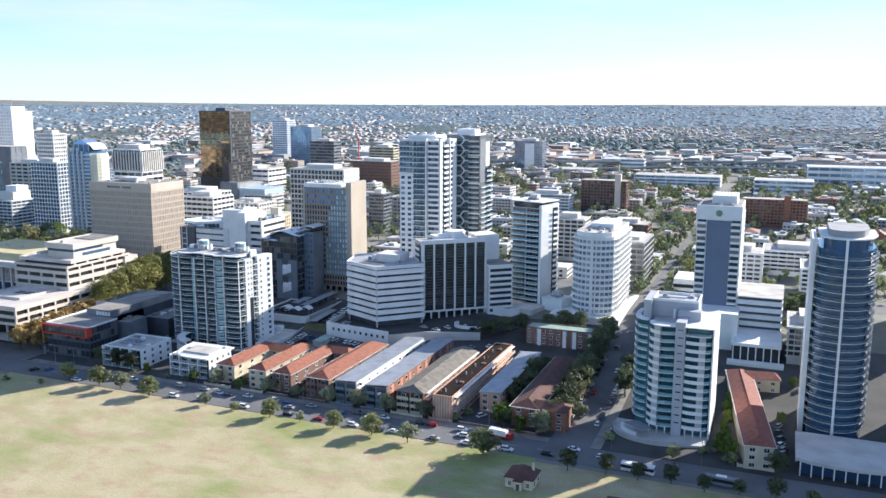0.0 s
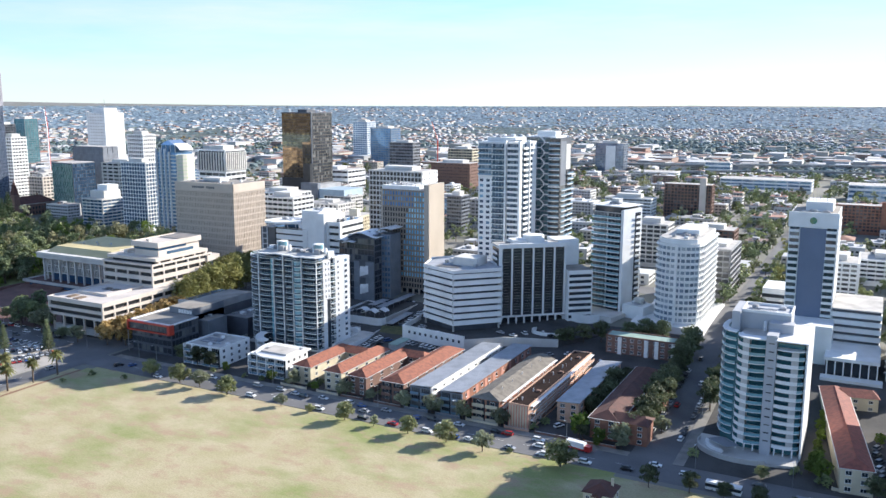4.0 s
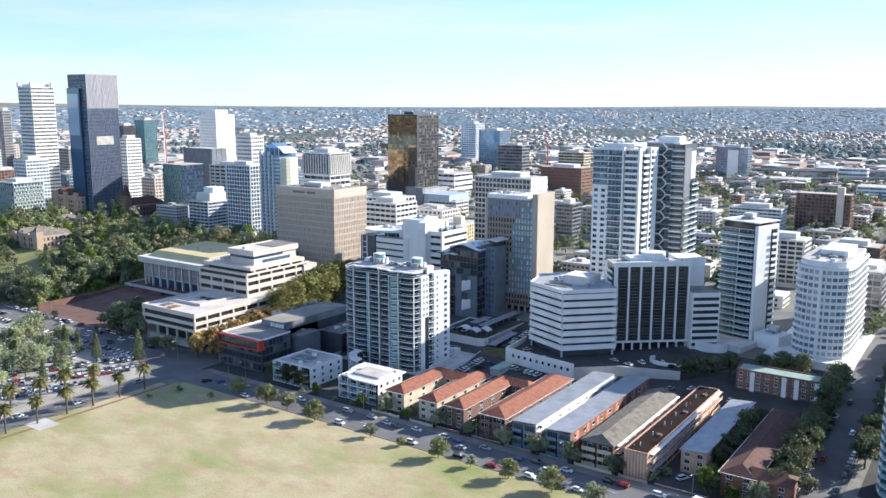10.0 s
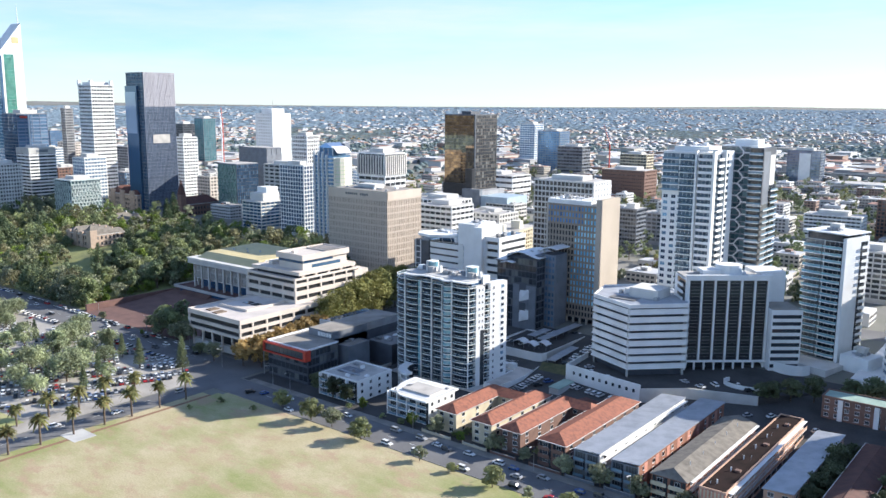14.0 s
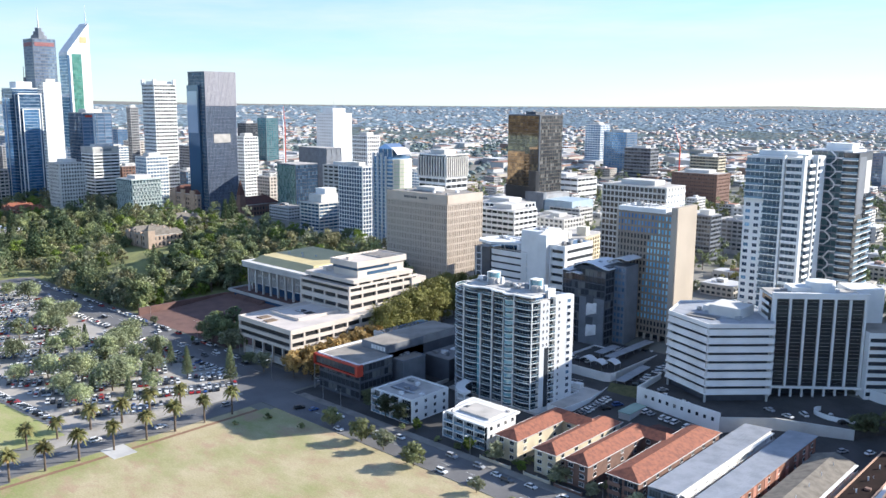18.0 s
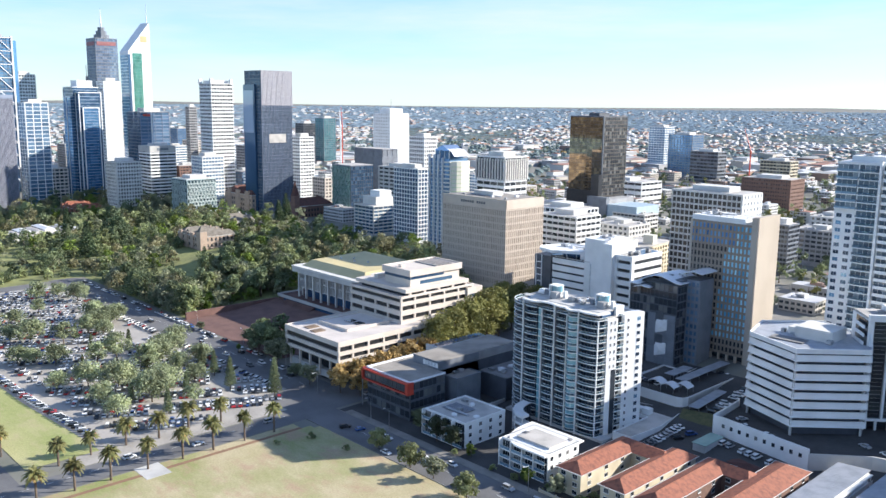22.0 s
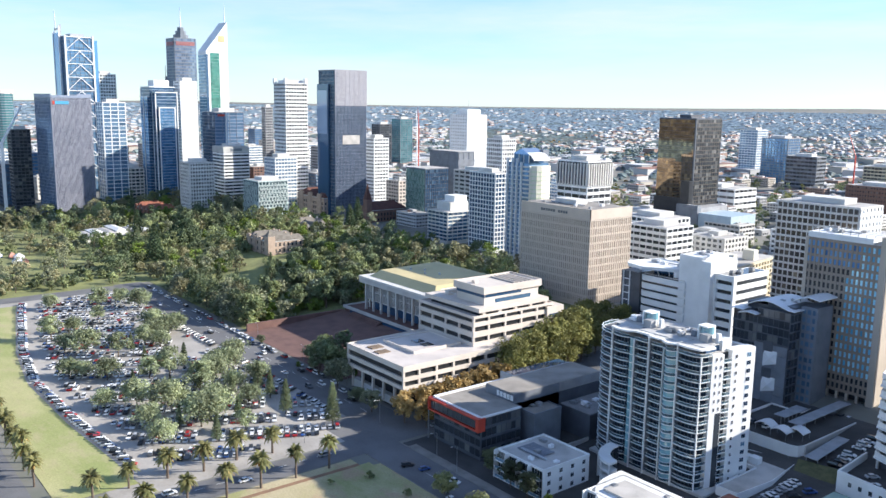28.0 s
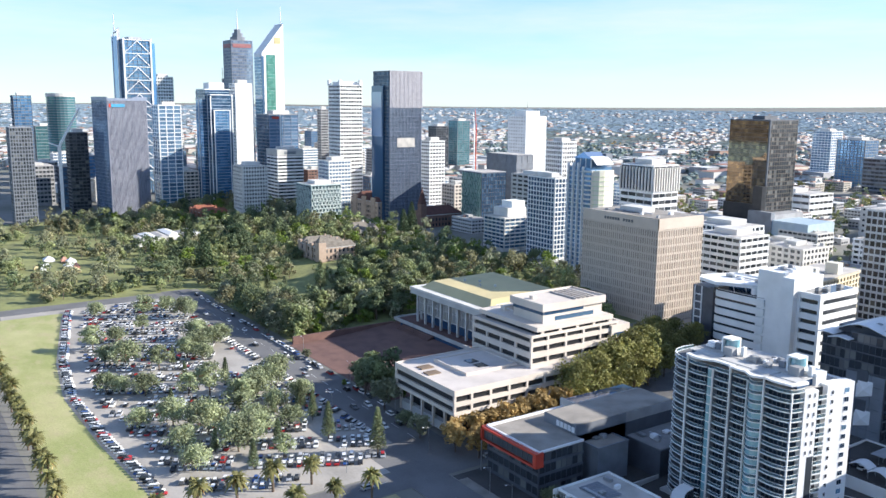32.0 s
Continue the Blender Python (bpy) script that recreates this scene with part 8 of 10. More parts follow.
for k in range(9):
    u, v = -640 + r.uniform(-22, 40), -36 + r.uniform(-14, 16)
    s = r.uniform(2, 4)
    t = thing("tent", "small pale festival tent on the grass", "tent", u, v, 0, group="festival tents")
    g = Geo()
    g.v = [(-s, -s, 2.2), (s, -s, 2.2), (s, s, 2.2), (-s, s, 2.2), (0, 0, 4.6), (-s, -s, 0), (s, -s, 0), (s, s, 0), (-s, s, 0)]
    g.f = [(0, 1, 4), (1, 2, 4), (2, 3, 4), (3, 0, 4), (5, 6, 1, 0), (6, 7, 2, 1), (7, 8, 3, 2), (8, 5, 0, 3)]
    part("canopy", g, [white_metal, gold_roof, white_metal, peach][k % 4], t)
b = thing("tower_crane", "white tower crane over the city", "crane", -905, 20, 0)
part("mast", Geo().box(-1.5, 1.5, -1.5, 1.5, 4, 78), white_metal, b)
part("jib", Geo().tube((0, 0, 78), (0, 22, 118), 1.7, .9, 4), white_metal, b)
part("counter_jib", Geo().tube((0, 0, 78), (0, -10, 82), 1.2, 1.0, 4), white_metal, b)
for u, v, h, c in ((-1010, 640, 92, red_frame), (-960, 600, 88, white_metal), (-380, 780, 74, red_frame)):
    b = thing("tower_crane", "slender tower crane in the distance", "crane", u, v, 0, group="distant cranes")
    part("mast", Geo().box(-.6, .6, -.6, .6, 8, h), c, b)
    part("jib", Geo().tube((0, 0, h), (-14, 8, h + 26), .6, .3, 4), c, b)

# ---- trees ----


def leaf_mat(name, col, col2):
    """Foliage: colour varies from leaf to leaf and tree to tree, and some light passes through."""
    m = bpy.data.materials.new(name)
    m.use_nodes = True
    n, l = m.node_tree.nodes, m.node_tree.links
    b = n["Principled BSDF"]
    b.inputs["Roughness"].default_value = 0.65
    b.inputs["Specular IOR Level"].default_value = 0.3
    g, oi, ad, mx = n.new("ShaderNodeNewGeometry"), n.new("ShaderNodeObjectInfo"), n.new("ShaderNodeMath"), n.new("ShaderNodeMixRGB")
    ad.operation = "MULTIPLY_ADD"
    ad.inputs[1].default_value = 0.6
    sc = n.new("ShaderNodeMath")
    sc.operation = "MULTIPLY"
    sc.inputs[1].default_value = 0.4
    l.new(oi.outputs["Random"], sc.inputs[0])
    l.new(g.outputs["Random Per Island"], ad.inputs[0])
    l.new(sc.outputs["Value"], ad.inputs[2])
    l.new(ad.outputs["Value"], mx.inputs["Fac"])
    mx.inputs["Color1"].default_value, mx.inputs["Color2"].default_value = (*col, 1), (*col2, 1)
    nz, mr, hs = n.new("ShaderNodeTexNoise"), n.new("ShaderNodeMapRange"), n.new("ShaderNodeHueSaturation")
    nz.inputs["Scale"].default_value, nz.inputs["Detail"].default_value = 0.085, 1.5
    mr.inputs["From Min"].default_value, mr.inputs["From Max"].default_value = 0.3, 0.7
    mr.inputs["To Min"].default_value, mr.inputs["To Max"].default_value = 0.6, 1.62
    l.new(g.outputs["Position"], nz.inputs["Vector"])
    l.new(nz.outputs["Fac"], mr.inputs["Value"])
    l.new(mr.outputs["Result"], hs.inputs["Value"])
    l.new(mx.outputs["Color"], hs.inputs["Color"])
    mx = hs
    l.new(mx.outputs["Color"], b.inputs["Base Color"])
    tr, ms, out = n.new("ShaderNodeBsdfTranslucent"), n.new("ShaderNodeMixShader"), n["Material Output"]
    l.new(mx.outputs["Color"], tr.inputs["Color"])
    ms.inputs["Fac"].default_value = 0.25
    l.new(b.outputs["BSDF"], ms.inputs[1])
    l.new(tr.outputs["BSDF"], ms.inputs[2])
    l.new(ms.outputs["Shader"], out.inputs["Surface"])
    return m


leaf_euc = leaf_mat("gum_leaves", (0.155, 0.17, 0.10), (0.34, 0.35, 0.225))
leaf_gum = leaf_mat("park_gum_leaves", (0.165, 0.195, 0.11), (0.37, 0.405, 0.235))
leaf_street = leaf_mat("street_leaves", (0.11, 0.128, 0.058), (0.285, 0.295, 0.14))
leaf_dark = leaf_mat("dark_leaves", (0.075, 0.108, 0.056), (0.22, 0.255, 0.135))
leaf_deep = leaf_mat("deep_green_leaves", (0.042, 0.07, 0.036), (0.125, 0.17, 0.085))
# Darker copy of the dark leaves; the towers' shade is in the colour.
leaf_shade = leaf_mat("shade_darkened_leaves", (0.05, 0.068, 0.036), (0.15, 0.165, 0.085))
leaf_mid = leaf_mat("green_leaves", (0.12, 0.155, 0.07), (0.32, 0.35, 0.165))
leaf_gold = leaf_mat("autumn_leaves", (0.25, 0.165, 0.06), (0.48, 0.34, 0.14))
leaf_plane = leaf_mat("plane_leaves", (0.11, 0.125, 0.04), (0.30, 0.28, 0.095))
leaf_olive = leaf_mat("olive_leaves", (0.145, 0.14, 0.075), (0.33, 0.31, 0.175))
# Distance haze is in these leaf colours: paler and bluer further out.
leaf_far = leaf_mat("haze_tinted_far_leaves", (0.13, 0.18, 0.18), (0.235, 0.29, 0.28))
leaf_far2 = leaf_mat("haze_paled_green_leaves", (0.14, 0.18, 0.145), (0.26, 0.30, 0.22))
leaf_haze = leaf_mat("haze_blue_horizon_leaves", (0.21, 0.285, 0.33), (0.30, 0.375, 0.425))
leaf_bright = leaf_mat("bright_leaves", (0.07, 0.12, 0.02), (0.19, 0.25, 0.05))
leaf_palm = leaf_mat("palm_fronds", (0.10, 0.115, 0.04), (0.24, 0.22, 0.09))


def leaves(centres, radii, per, size, rng, flat=0.8):
    """Leaf sprays scattered over clumps: four-cornered, bent along the middle."""
    n = len(centres)
    c = np.repeat(np.asarray(centres, float), per, 0)
    rr = np.repeat(np.asarray(radii, float), per)
    d = rng.normal(size=(n * per, 3))
    d /= np.linalg.norm(d, axis=1)[:, None]
    p = c + d * (rr * rng.uniform(0.55, 1.05, n * per))[:, None] * [1, 1, flat]
    a = rng.normal(size=p.shape) * 0.7 + d * [0.3, 0.3, -0.2]
    a -= d * (a * d).sum(1)[:, None] * 0.6
    a /= np.linalg.norm(a, axis=1)[:, None]
    b = np.cross(a, d + rng.normal(size=p.shape) * 0.5)
    b /= np.linalg.norm(b, axis=1)[:, None]
    s = (size * rng.uniform(0.6, 1.4, n * per))[:, None]
    lift = np.cross(a, b) * s * 0.18
    v = np.stack([p - a * s, p + b * s * .55 + lift, p + a * s, p - b * s * .55 + lift], 1).reshape(-1, 3)
    k = np.arange(n * per)[:, None] * 4
    f = k + np.array([0, 1, 2, 3])
    return v, f


def leaf_mesh(name, v, f, material):
    me = bpy.data.meshes.new(name)
    me.from_pydata(v.tolist(), [], f.tolist())
    me.materials.append(material)
    me.update()
    return me


def make_tree(name, label, category, h, spread, material, seed, clumps=34, per=34, size=0.42, bole=0.3, group="trees"):
    """A tapered trunk that forks into limbs, and a crown of leafy clumps with gaps between."""
    per, size = int(per * .74), size * 1.14
    rng = np.random.default_rng(seed)
    t = thing(name, label, category, 0, 0, -50, group=group)
    g = Geo()
    fork = h * bole
    g.tube((0, 0, -.4), (0.05 * h * rng.uniform(-.4, .4), 0, fork), h * .03, h * .02, 8)
    cs, rs = [], []
    for i in range(clumps):
        a, q = rng.uniform(0, 6.28), rng.uniform(0, 1) ** 0.6
        z = rng.uniform(0.0, 1.0)
        wide = math.sin(math.pi * min(max(0.18 + 0.74 * z, 0), 1)) ** .7
        cs.append((math.cos(a) * q * spread * wide * rng.uniform(.75, 1.1), math.sin(a) * q * spread * wide * rng.uniform(.75, 1.1), fork + (h - fork) * (0.12 + 0.8 * z)))
        rs.append(spread * rng.uniform(.2, .36))
    for i in range(7):
        c = cs[i * 3 % clumps]
        m = (c[0] * .45, c[1] * .45, fork + (c[2] - fork) * .55)
        g.tube((0, 0, fork * .9), m, h * .016, h * .01, 5)
        g.tube(m, c, h * .01, h * .004, 5)
    part("trunk", g, bark, t)
    v, f = leaves(cs, rs, per, size, rng)
    ob = new("crown", leaf_mesh("crown", v, f, material))
    ob.parent = t
    return t


def make_pine(label, h, spread, seed, per=9, size=.34, material=None):
    rng = np.random.default_rng(seed)
    t = thing("pine_tree", label, "pine tree", 0, 0, -50, group="pines")
    g = Geo().tube((0, 0, -.4), (0, 0, h), h * .018, .05, 7)
    cs, rs = [], []
    for k in range(15):
        z = h * (.16 + .82 * k / 15)
        w = spread * (1 - k / 15.5) ** .8
        for j in range(7):
            a = j * .9 + k * .5
            for q in (.35, .72, 1.0):
                cs.append((math.cos(a) * w * q, math.sin(a) * w * q, z + q * .3))
                rs.append(w * .16 + .28)
            g.tube((0, 0, z), (math.cos(a) * w, math.sin(a) * w, z + .3), .07, .02, 4)
    part("trunk", g, bark, t)
    v, f = leaves(cs, rs, per, size, rng)
    ob = new("crown", leaf_mesh("crown", v, f, material or leaf_dark))
    ob.parent = t
    return t


def make_palm(label, h, seed):
    rng = np.random.default_rng(seed)
    t = thing("palm_tree", label, "palm tree", 0, 0, -50, group="date palms")
    g = Geo()
    for k in range(6):
        g.tube((0, 0, h * k / 6 - .3), (0, 0, h * (k + 1) / 6 - .3), .46 - .015 * k, .39 - .015 * k, 8)
    g.tube((0, 0, h - 1.3), (0, 0, h + .4), .38, .9, 9)
    part("trunk", g, bark, t)
    for name, n, low, high, l0, l1, droop, m in (("fronds", 64, -.45, 1.25, 3.7, 4.9, 2.2, leaf_palm), ("dry_fronds", 20, -.7, -.1, 2.2, 3.2, 1.5, leaf_gold)):
        V, F = [], []
        for k in range(n):
            a, el, ln = rng.uniform(0, 6.28), rng.uniform(low, high), rng.uniform(l0, l1)
            pts = []
            for i in range(7):
                q = i / 6
                r = ln * q * math.cos(el) * (1 - .1 * q)
                pts.append(Vector((math.cos(a) * r, math.sin(a) * r, h + .2 + ln * q * math.sin(el) - droop * q * q)))
            side = Vector((-math.sin(a), math.cos(a), 0))
            for i in range(6):
                w = .6 * math.sin(math.pi * min(.15 + i / 6.5, 1)) + .06
                p, q2 = pts[i], pts[i + 1]
                for s in (-1, 1):
                    c = len(V)
                    V += [tuple(p), tuple(q2), tuple(q2 + side * s * w + Vector((0, 0, -.25 * w))), tuple(p + side * s * w * .8 + Vector((0, 0, -.25 * w)))]
                    F.append((c, c + 1, c + 2, c + 3))
        me = bpy.data.meshes.new(name)
        me.from_pydata(V, [], F)
        me.materials.append(m)
        new(name, me).parent = t
    return t


KINDS = {
    "street": make_tree("tree", "round green street tree beside the lawn", "tree", 7.6, 4.6, leaf_street, 1, 56, 44, .36, .2, "street trees"),
    "street2": make_tree("tree", "grey-green street tree with open crown", "tree", 7.9, 3.8, leaf_euc, 2, 46, 40, .36, .22, "street trees"),
    "gum": make_tree("tree", "spreading grey-green gum tree among parked cars", "tree", 11.0, 7.4, leaf_gum, 3, 70, 44, .42, .24, "car park trees"),
    "gum2": make_tree("tree", "tall grey-green gum tree with loose crown", "tree", 12.5, 5.8, leaf_gum, 4, 60, 40, .42, .28, "car park trees"),
    "fig": make_tree("tree", "large dark green garden tree with dense crown", "tree", 14.0, 7.2, leaf_dark, 5, 60, 40, .6, .22, "garden trees"),
    "garden": make_tree("tree", "tall mixed green garden tree", "tree", 16.0, 5.8, leaf_mid, 6, 54, 38, .55, .25, "garden trees"),
    "garden2": make_tree("tree", "dark green upright garden tree", "tree", 18.0, 5.0, leaf_dark, 7, 54, 38, .55, .22, "garden trees"),
    "pale": make_tree("tree", "pale grey-green garden tree with broad crown", "tree", 14.5, 6.4, leaf_euc, 8, 54, 36, .58, .25, "garden trees"),
    "plane": make_tree("tree", "tall yellow-green plane tree behind the office block", "tree", 19.0, 8.0, leaf_plane, 9, 90, 52, .42, .25, "plane trees"),
    "gold": make_tree("tree", "golden brown autumn tree beside the pale office", "tree", 9.5, 4.4, leaf_gold, 10, 44, 38, .45, .25, "autumn trees"),
    "bright": make_tree("tree", "bright green bushy tree between buildings", "tree", 6.5, 2.8, leaf_bright, 11, 36, 32, .36, .2, "courtyard trees"),
    "dusk": make_tree("tree", "street tree with shade coloured into its dark leaves", "tree", 9.0, 4.0, leaf_shade, 12, 52, 40, .36, .25, "street trees"),
    "bush": make_tree("shrub", "low rounded green shrub on the grass", "shrub", 2.6, 1.9, leaf_mid, 13, 20, 26, .28, .1, "shrubs"),
    "pine": make_pine("tall narrow dark pine tree", 20.0, 3.3, 14),
    "great_pine": make_pine("tall broad dark tiered pine in the gardens", 34.0, 6.6, 17, 14, .62, leaf_deep),
    "palm": make_palm("date palm with full crown of arching fronds", 10.2, 15),
    "palm2": make_palm("shorter date palm with full crown of fronds", 8.2, 16),
}
USED = set()
TREE_R = random.Random(77)


def plant(kind, u, v, s=1.0, z=None):
    m = pose(u, v, ground_z(u, v) if z is None else z, 0, 0, TREE_R.uniform(0, 360)) @ Matrix.Diagonal((s * TREE_R.uniform(.92, 1.08), s * TREE_R.uniform(.92, 1.08), s, 1))
    if kind not in USED:
        USED.add(kind)
        KINDS[kind].matrix_basis = m
        return KINDS[kind]
    base = KINDS[kind]
    keep = base.matrix_basis.copy()
    base.matrix_basis = Matrix.Identity(4)
    ob = copy_thing(base, m)
    base.matrix_basis = keep
    return ob


# along the park street
for u, v, s, k in ((-121, -4, 1, "street"), (-101, -6, 1.15, "street"), (-89, -6, 1.05, "street2"), (-71, -8, 1.1, "street"), (-41, -8.5, .7, "street2"), (-26, -8.5, .45, "street"),
                   (-8, -9.5, 1.0, "street"), (6, -9.5, .6, "street2"), (22, -10, .95, "street"), (39, -10.5, 1.1, "street"), (55, -12, 1.0, "street2"), (85, -11, 1.25, "street"), (117, -13, .9, "dusk"),
                   (-52, 14.5, 1.0, "street2"), (-40, 14.5, .7, "bright"), (-24, 14.5, .95, "street2"), (-11, 14.5, .7, "street2"), (6, 14, .95, "street2"), (20, 14, 1.05, "street2"), (34, 14, 1.05, "street2"), (51, 13.5, 1.0, "street2"),
                   (-65, 15, .9, "bright"), (-93, 16, .8, "bright"), (-103, 16, 1.0, "dusk"), (-112, 17, 1.1, "dusk"), (-124, 20, 1.0, "dusk"), (91, 12, .6, "bright"), (100, 14, .8, "street2"), (110, 36, .9, "street2"), (84, 17, .7, "dusk")):
    plant(k, u, v, s * 1.0)
for u, v, s in ((-146, -17, 1.0), (-128, -14, .9), (-150, -30, .7), (64, -7.8, .7), (-99, 13.5, .8), (-80, 14, .8), (-70, 14, .9)):
    plant("bush", u, v, s)
# palms along the path, beside the car park and along the river drive
for k, v in enumerate((-24, -37, -50, -62, -75, -88, -100, -112)):
    plant("palm", -161.0, v, (1.0, .96, 1.04, .98, .95, 1.0, .92, .96)[k])
for k, v in enumerate((-34, -47, -60, -85, -97, -72)):
    plant("palm2", -184.5 - (k % 2) * 2, v, (1.0, 1.1, 1.05, .9, 1.0, 1.08)[k])
for k in range(30):
    plant("palm2" if k % 3 else "palm", -206 - k * 7.6, -109.5 + .012 * k * 7.6 + (k % 2) * 1.2, .85 + .05 * (k % 4))
for u, v, s in ((-194, -3, .95), (-216, -12, .8), (-250, -8, .7), (-262, -30, .75), (-300, -22, .65), (-420, 60, 1.0), (-436, 92, 1.1), (-388, 52, .8), (-462, 66, .8), (-610, 60, 1.2)):
    plant("pine", u, v, s)
for u, v, s in ((-553, 54, 1.0), (-646, 72, .95), (-556, 238, .95), (-537, 218, .85), (-548, 226, .7)):
    plant("great_pine", u, v, s)
# gums over the car park
r = random.Random(21)
for u, v in ((-358, -61), (-350, -54), (-311, -64), (-318, -70), (-304, -58), (-346, -25), (-354, -18), (-338, -20), (-367, -1), (-360, -8), (-374, -10), (-336, -43), (-278, -15), (-270, -22), (-284, -8), (-252, -42), (-246, -50), (-230, -37), (-224, -44), (-233, -60), (-242, -32), (-234, -21), (-292, -1), (-290, -33),
             (-289, -44), (-456, -47), (-440, -22), (-425, 0), (-408, -30), (-395, -48), (-217, -63), (-209, -34), (-266, -69), (-262, -57), (-260, -4), (-260, -30), (-448, -5), (-384, -62), (-256, -14)):
    plant(r.choice(["gum", "gum", "gum2"]), u + r.uniform(-2, 2), v + r.uniform(-2, 2), r.uniform(.72, 1.2))
for u, v in ((-243, -26), (-222, -30), (-228, -52), (-238, -8), (-206, -46), (-282, -52), (-308, -38), (-340, -34), (-250, -20)):
    plant("pine", u, v, r.uniform(.45, .7))
# gardens
r = random.Random(8)


def open_ground(u, v):
    if ((u + 440) / 52) ** 2 + ((v - 76) / 30) ** 2 < 1 or ((u + 500) / 36) ** 2 + ((v - 124) / 30) ** 2 < 1:
        return True
    for a, c, d, e in ((-348, -236, 26, 162), (-552, -504, 122, 162), (-744, -676, 36, 108), (-608, -576, 196, 222), (-712, -664, 180, 236), (-826, -774, 122, 160), (-484, -448, 255, 290), (-440, -350, 250, 290), (-292, -228, 186, 232), (-660, -590, -52, -12), (-240, -180, 60, 124)):
        if a < u < c and d < v < e:
            return True
    return False


count = 0
while count < 78:
    u, v = r.uniform(-470, -246), r.uniform(31, 150)
    if open_ground(u, v) or (u > -350 and v < 165 and v > 26):
        continue
    near_road = v < 60
    plant(r.choice(["garden", "garden2", "fig", "pale", "garden", "pale", "garden2", "garden", "bright"]), u, v, r.uniform(.75, 1.15))
    count += 1
# the further gardens, joined
wood_v, wood_f, wood_t = {}, {}, Geo()
wr = np.random.default_rng(41)


def wood(u, v, s, m, n=17, per=15, size=1.0):
    """One tree of the woods: domed crown of overlapping clumps, broad or upright."""
    z = ground_z(u, v)
    lean = wr.uniform(.75, 1.3)
    h, w = 15 * s * lean, 6.8 * s / lean ** .5
    a, q, k = wr.uniform(0, 6.28, n), wr.uniform(0, 1, n) ** .5, wr.uniform(0, 1, n)
    wide = np.sqrt(np.clip(1 - (k * 1.25 - .3) ** 2, .05, 1))
    c = np.stack([u + np.cos(a) * q * w * wide, v + np.sin(a) * q * w * wide, z + h * (.15 + .75 * k)], 1)
    vv, ff = leaves(c, w * wr.uniform(.22, .42, n), per, size, wr)
    off = sum(len(x) for x in wood_v.get(m.name, []))
    wood_v.setdefault(m.name, []).append(vv)
    wood_f.setdefault(m.name, []).append(ff + off)
    wood_t.tube((u, v, z - .5), (u, v, z + h * .45), .35 * s, .2 * s, 5)


WOODS = [leaf_mid, leaf_dark, leaf_euc, leaf_dark, leaf_olive, leaf_mid, leaf_bright, leaf_dark, leaf_mid, leaf_olive]
TOWN_WOODS = [leaf_mid, leaf_dark, leaf_euc, leaf_mid, leaf_euc, leaf_dark]
PINES = ((-553, 54), (-646, 72), (-556, 238), (-537, 218), (-548, 226), (-610, 60))
stood = [(u, v, 6.5) for u, v in PINES]
for k in range(9000):
    u, v = r.uniform(-880, -250), r.uniform(34, 236)
    size = r.choice((.5, .65, .8, .95, 1.15)) * r.uniform(.9, 1.1)
    if open_ground(u, v) or (u > -350 and v < 165) or len(stood) > 640:
        continue
    if any(math.hypot(u - a, v - c) < .68 * (6.6 * size + w) for a, c, w in stood):
        continue
    stood.append((u, v, 6.6 * size))
    wood(u, v, size, r.choice(WOODS), 24, 20, .82)
# tall grove along the garden edge, and the great fig behind it
for k in range(46):
    wood(r.uniform(-478, -352), r.uniform(31, 50), r.uniform(.7, 1.25), r.choice([leaf_dark, leaf_olive, leaf_euc, leaf_dark, leaf_mid]), 26, 22, .66)
for k in range(7):
    wood(-600 + r.uniform(-7, 7), 91 + r.uniform(-8, 8), 1.35, leaf_deep, 30, 26, .8)
for k in range(120):
    u, v = r.uniform(-900, -508), r.uniform(-108, 34)
    if not open_ground(u, v):
        wood(u, v, r.uniform(.5, 1.1), r.choice([leaf_euc, leaf_mid, leaf_euc, leaf_dark, leaf_olive]), 24, 20, .75)
for k in range(26):
    wood(r.uniform(-545, -508), r.uniform(-75, 34), r.uniform(.35, .65), r.choice([leaf_mid, leaf_dark, leaf_mid]), 20, 18, .6)
for k in range(1300):
    u, v = r.uniform(-420, 480) if k % 2 else r.uniform(-60, 440), r.uniform(250, 1130)
    if not 100 < u < 122 and free(u, v, 2, 2, 0):
        wood(u, v, r.uniform(.5, .95), r.choice(TOWN_WOODS), 9, 13, 1.35)
for k in range(80):
    if r.random() < .7:
        wood((102, 121.5)[k % 2] + r.uniform(-3, 2), 216 + k * 6 + r.uniform(-3, 3), r.uniform(.4, .95), r.choice([leaf_dark, leaf_dark, leaf_mid, leaf_euc]), 12, 14, 1.0)
for k in range(40):
    u, v = r.uniform(240, 420), r.uniform(560, 720)
    wood(u, v, r.uniform(.8, 1.2), leaf_dark)
for m in (leaf_mid, leaf_dark, leaf_euc, leaf_bright, leaf_olive, leaf_deep):
    tagged(new("garden_trees", leaf_mesh("garden_trees", np.concatenate(wood_v[m.name]), np.concatenate(wood_f[m.name]), m)), "dense mixed trees filling the city gardens", "trees", kind="stuff")
tagged(new("garden_trunks", wood_t.mesh("garden_trunks", bark)), "brown trunks of the garden trees", "trees", kind="stuff")
# plane and autumn trees by the office blocks
for u, v, s in ((-179, 81, 1.25), (-180, 91, 1.3), (-181, 102, 1.35), (-182, 114, 1.4), (-185, 126, 1.35), (-195, 134, .92), (-198, 144, .9), (-201, 155, .9), (-203, 166, .85), (-194, 170, .8), (-178, 100, .7), (-177, 112, .74), (-180, 124, .78), (-182, 136, .8), (-185, 148, .84), (-190, 160, .8), (-210, 150, .8), (-214, 164, .8), (-208, 132, .75)):
    plant("plane", u, v, s)
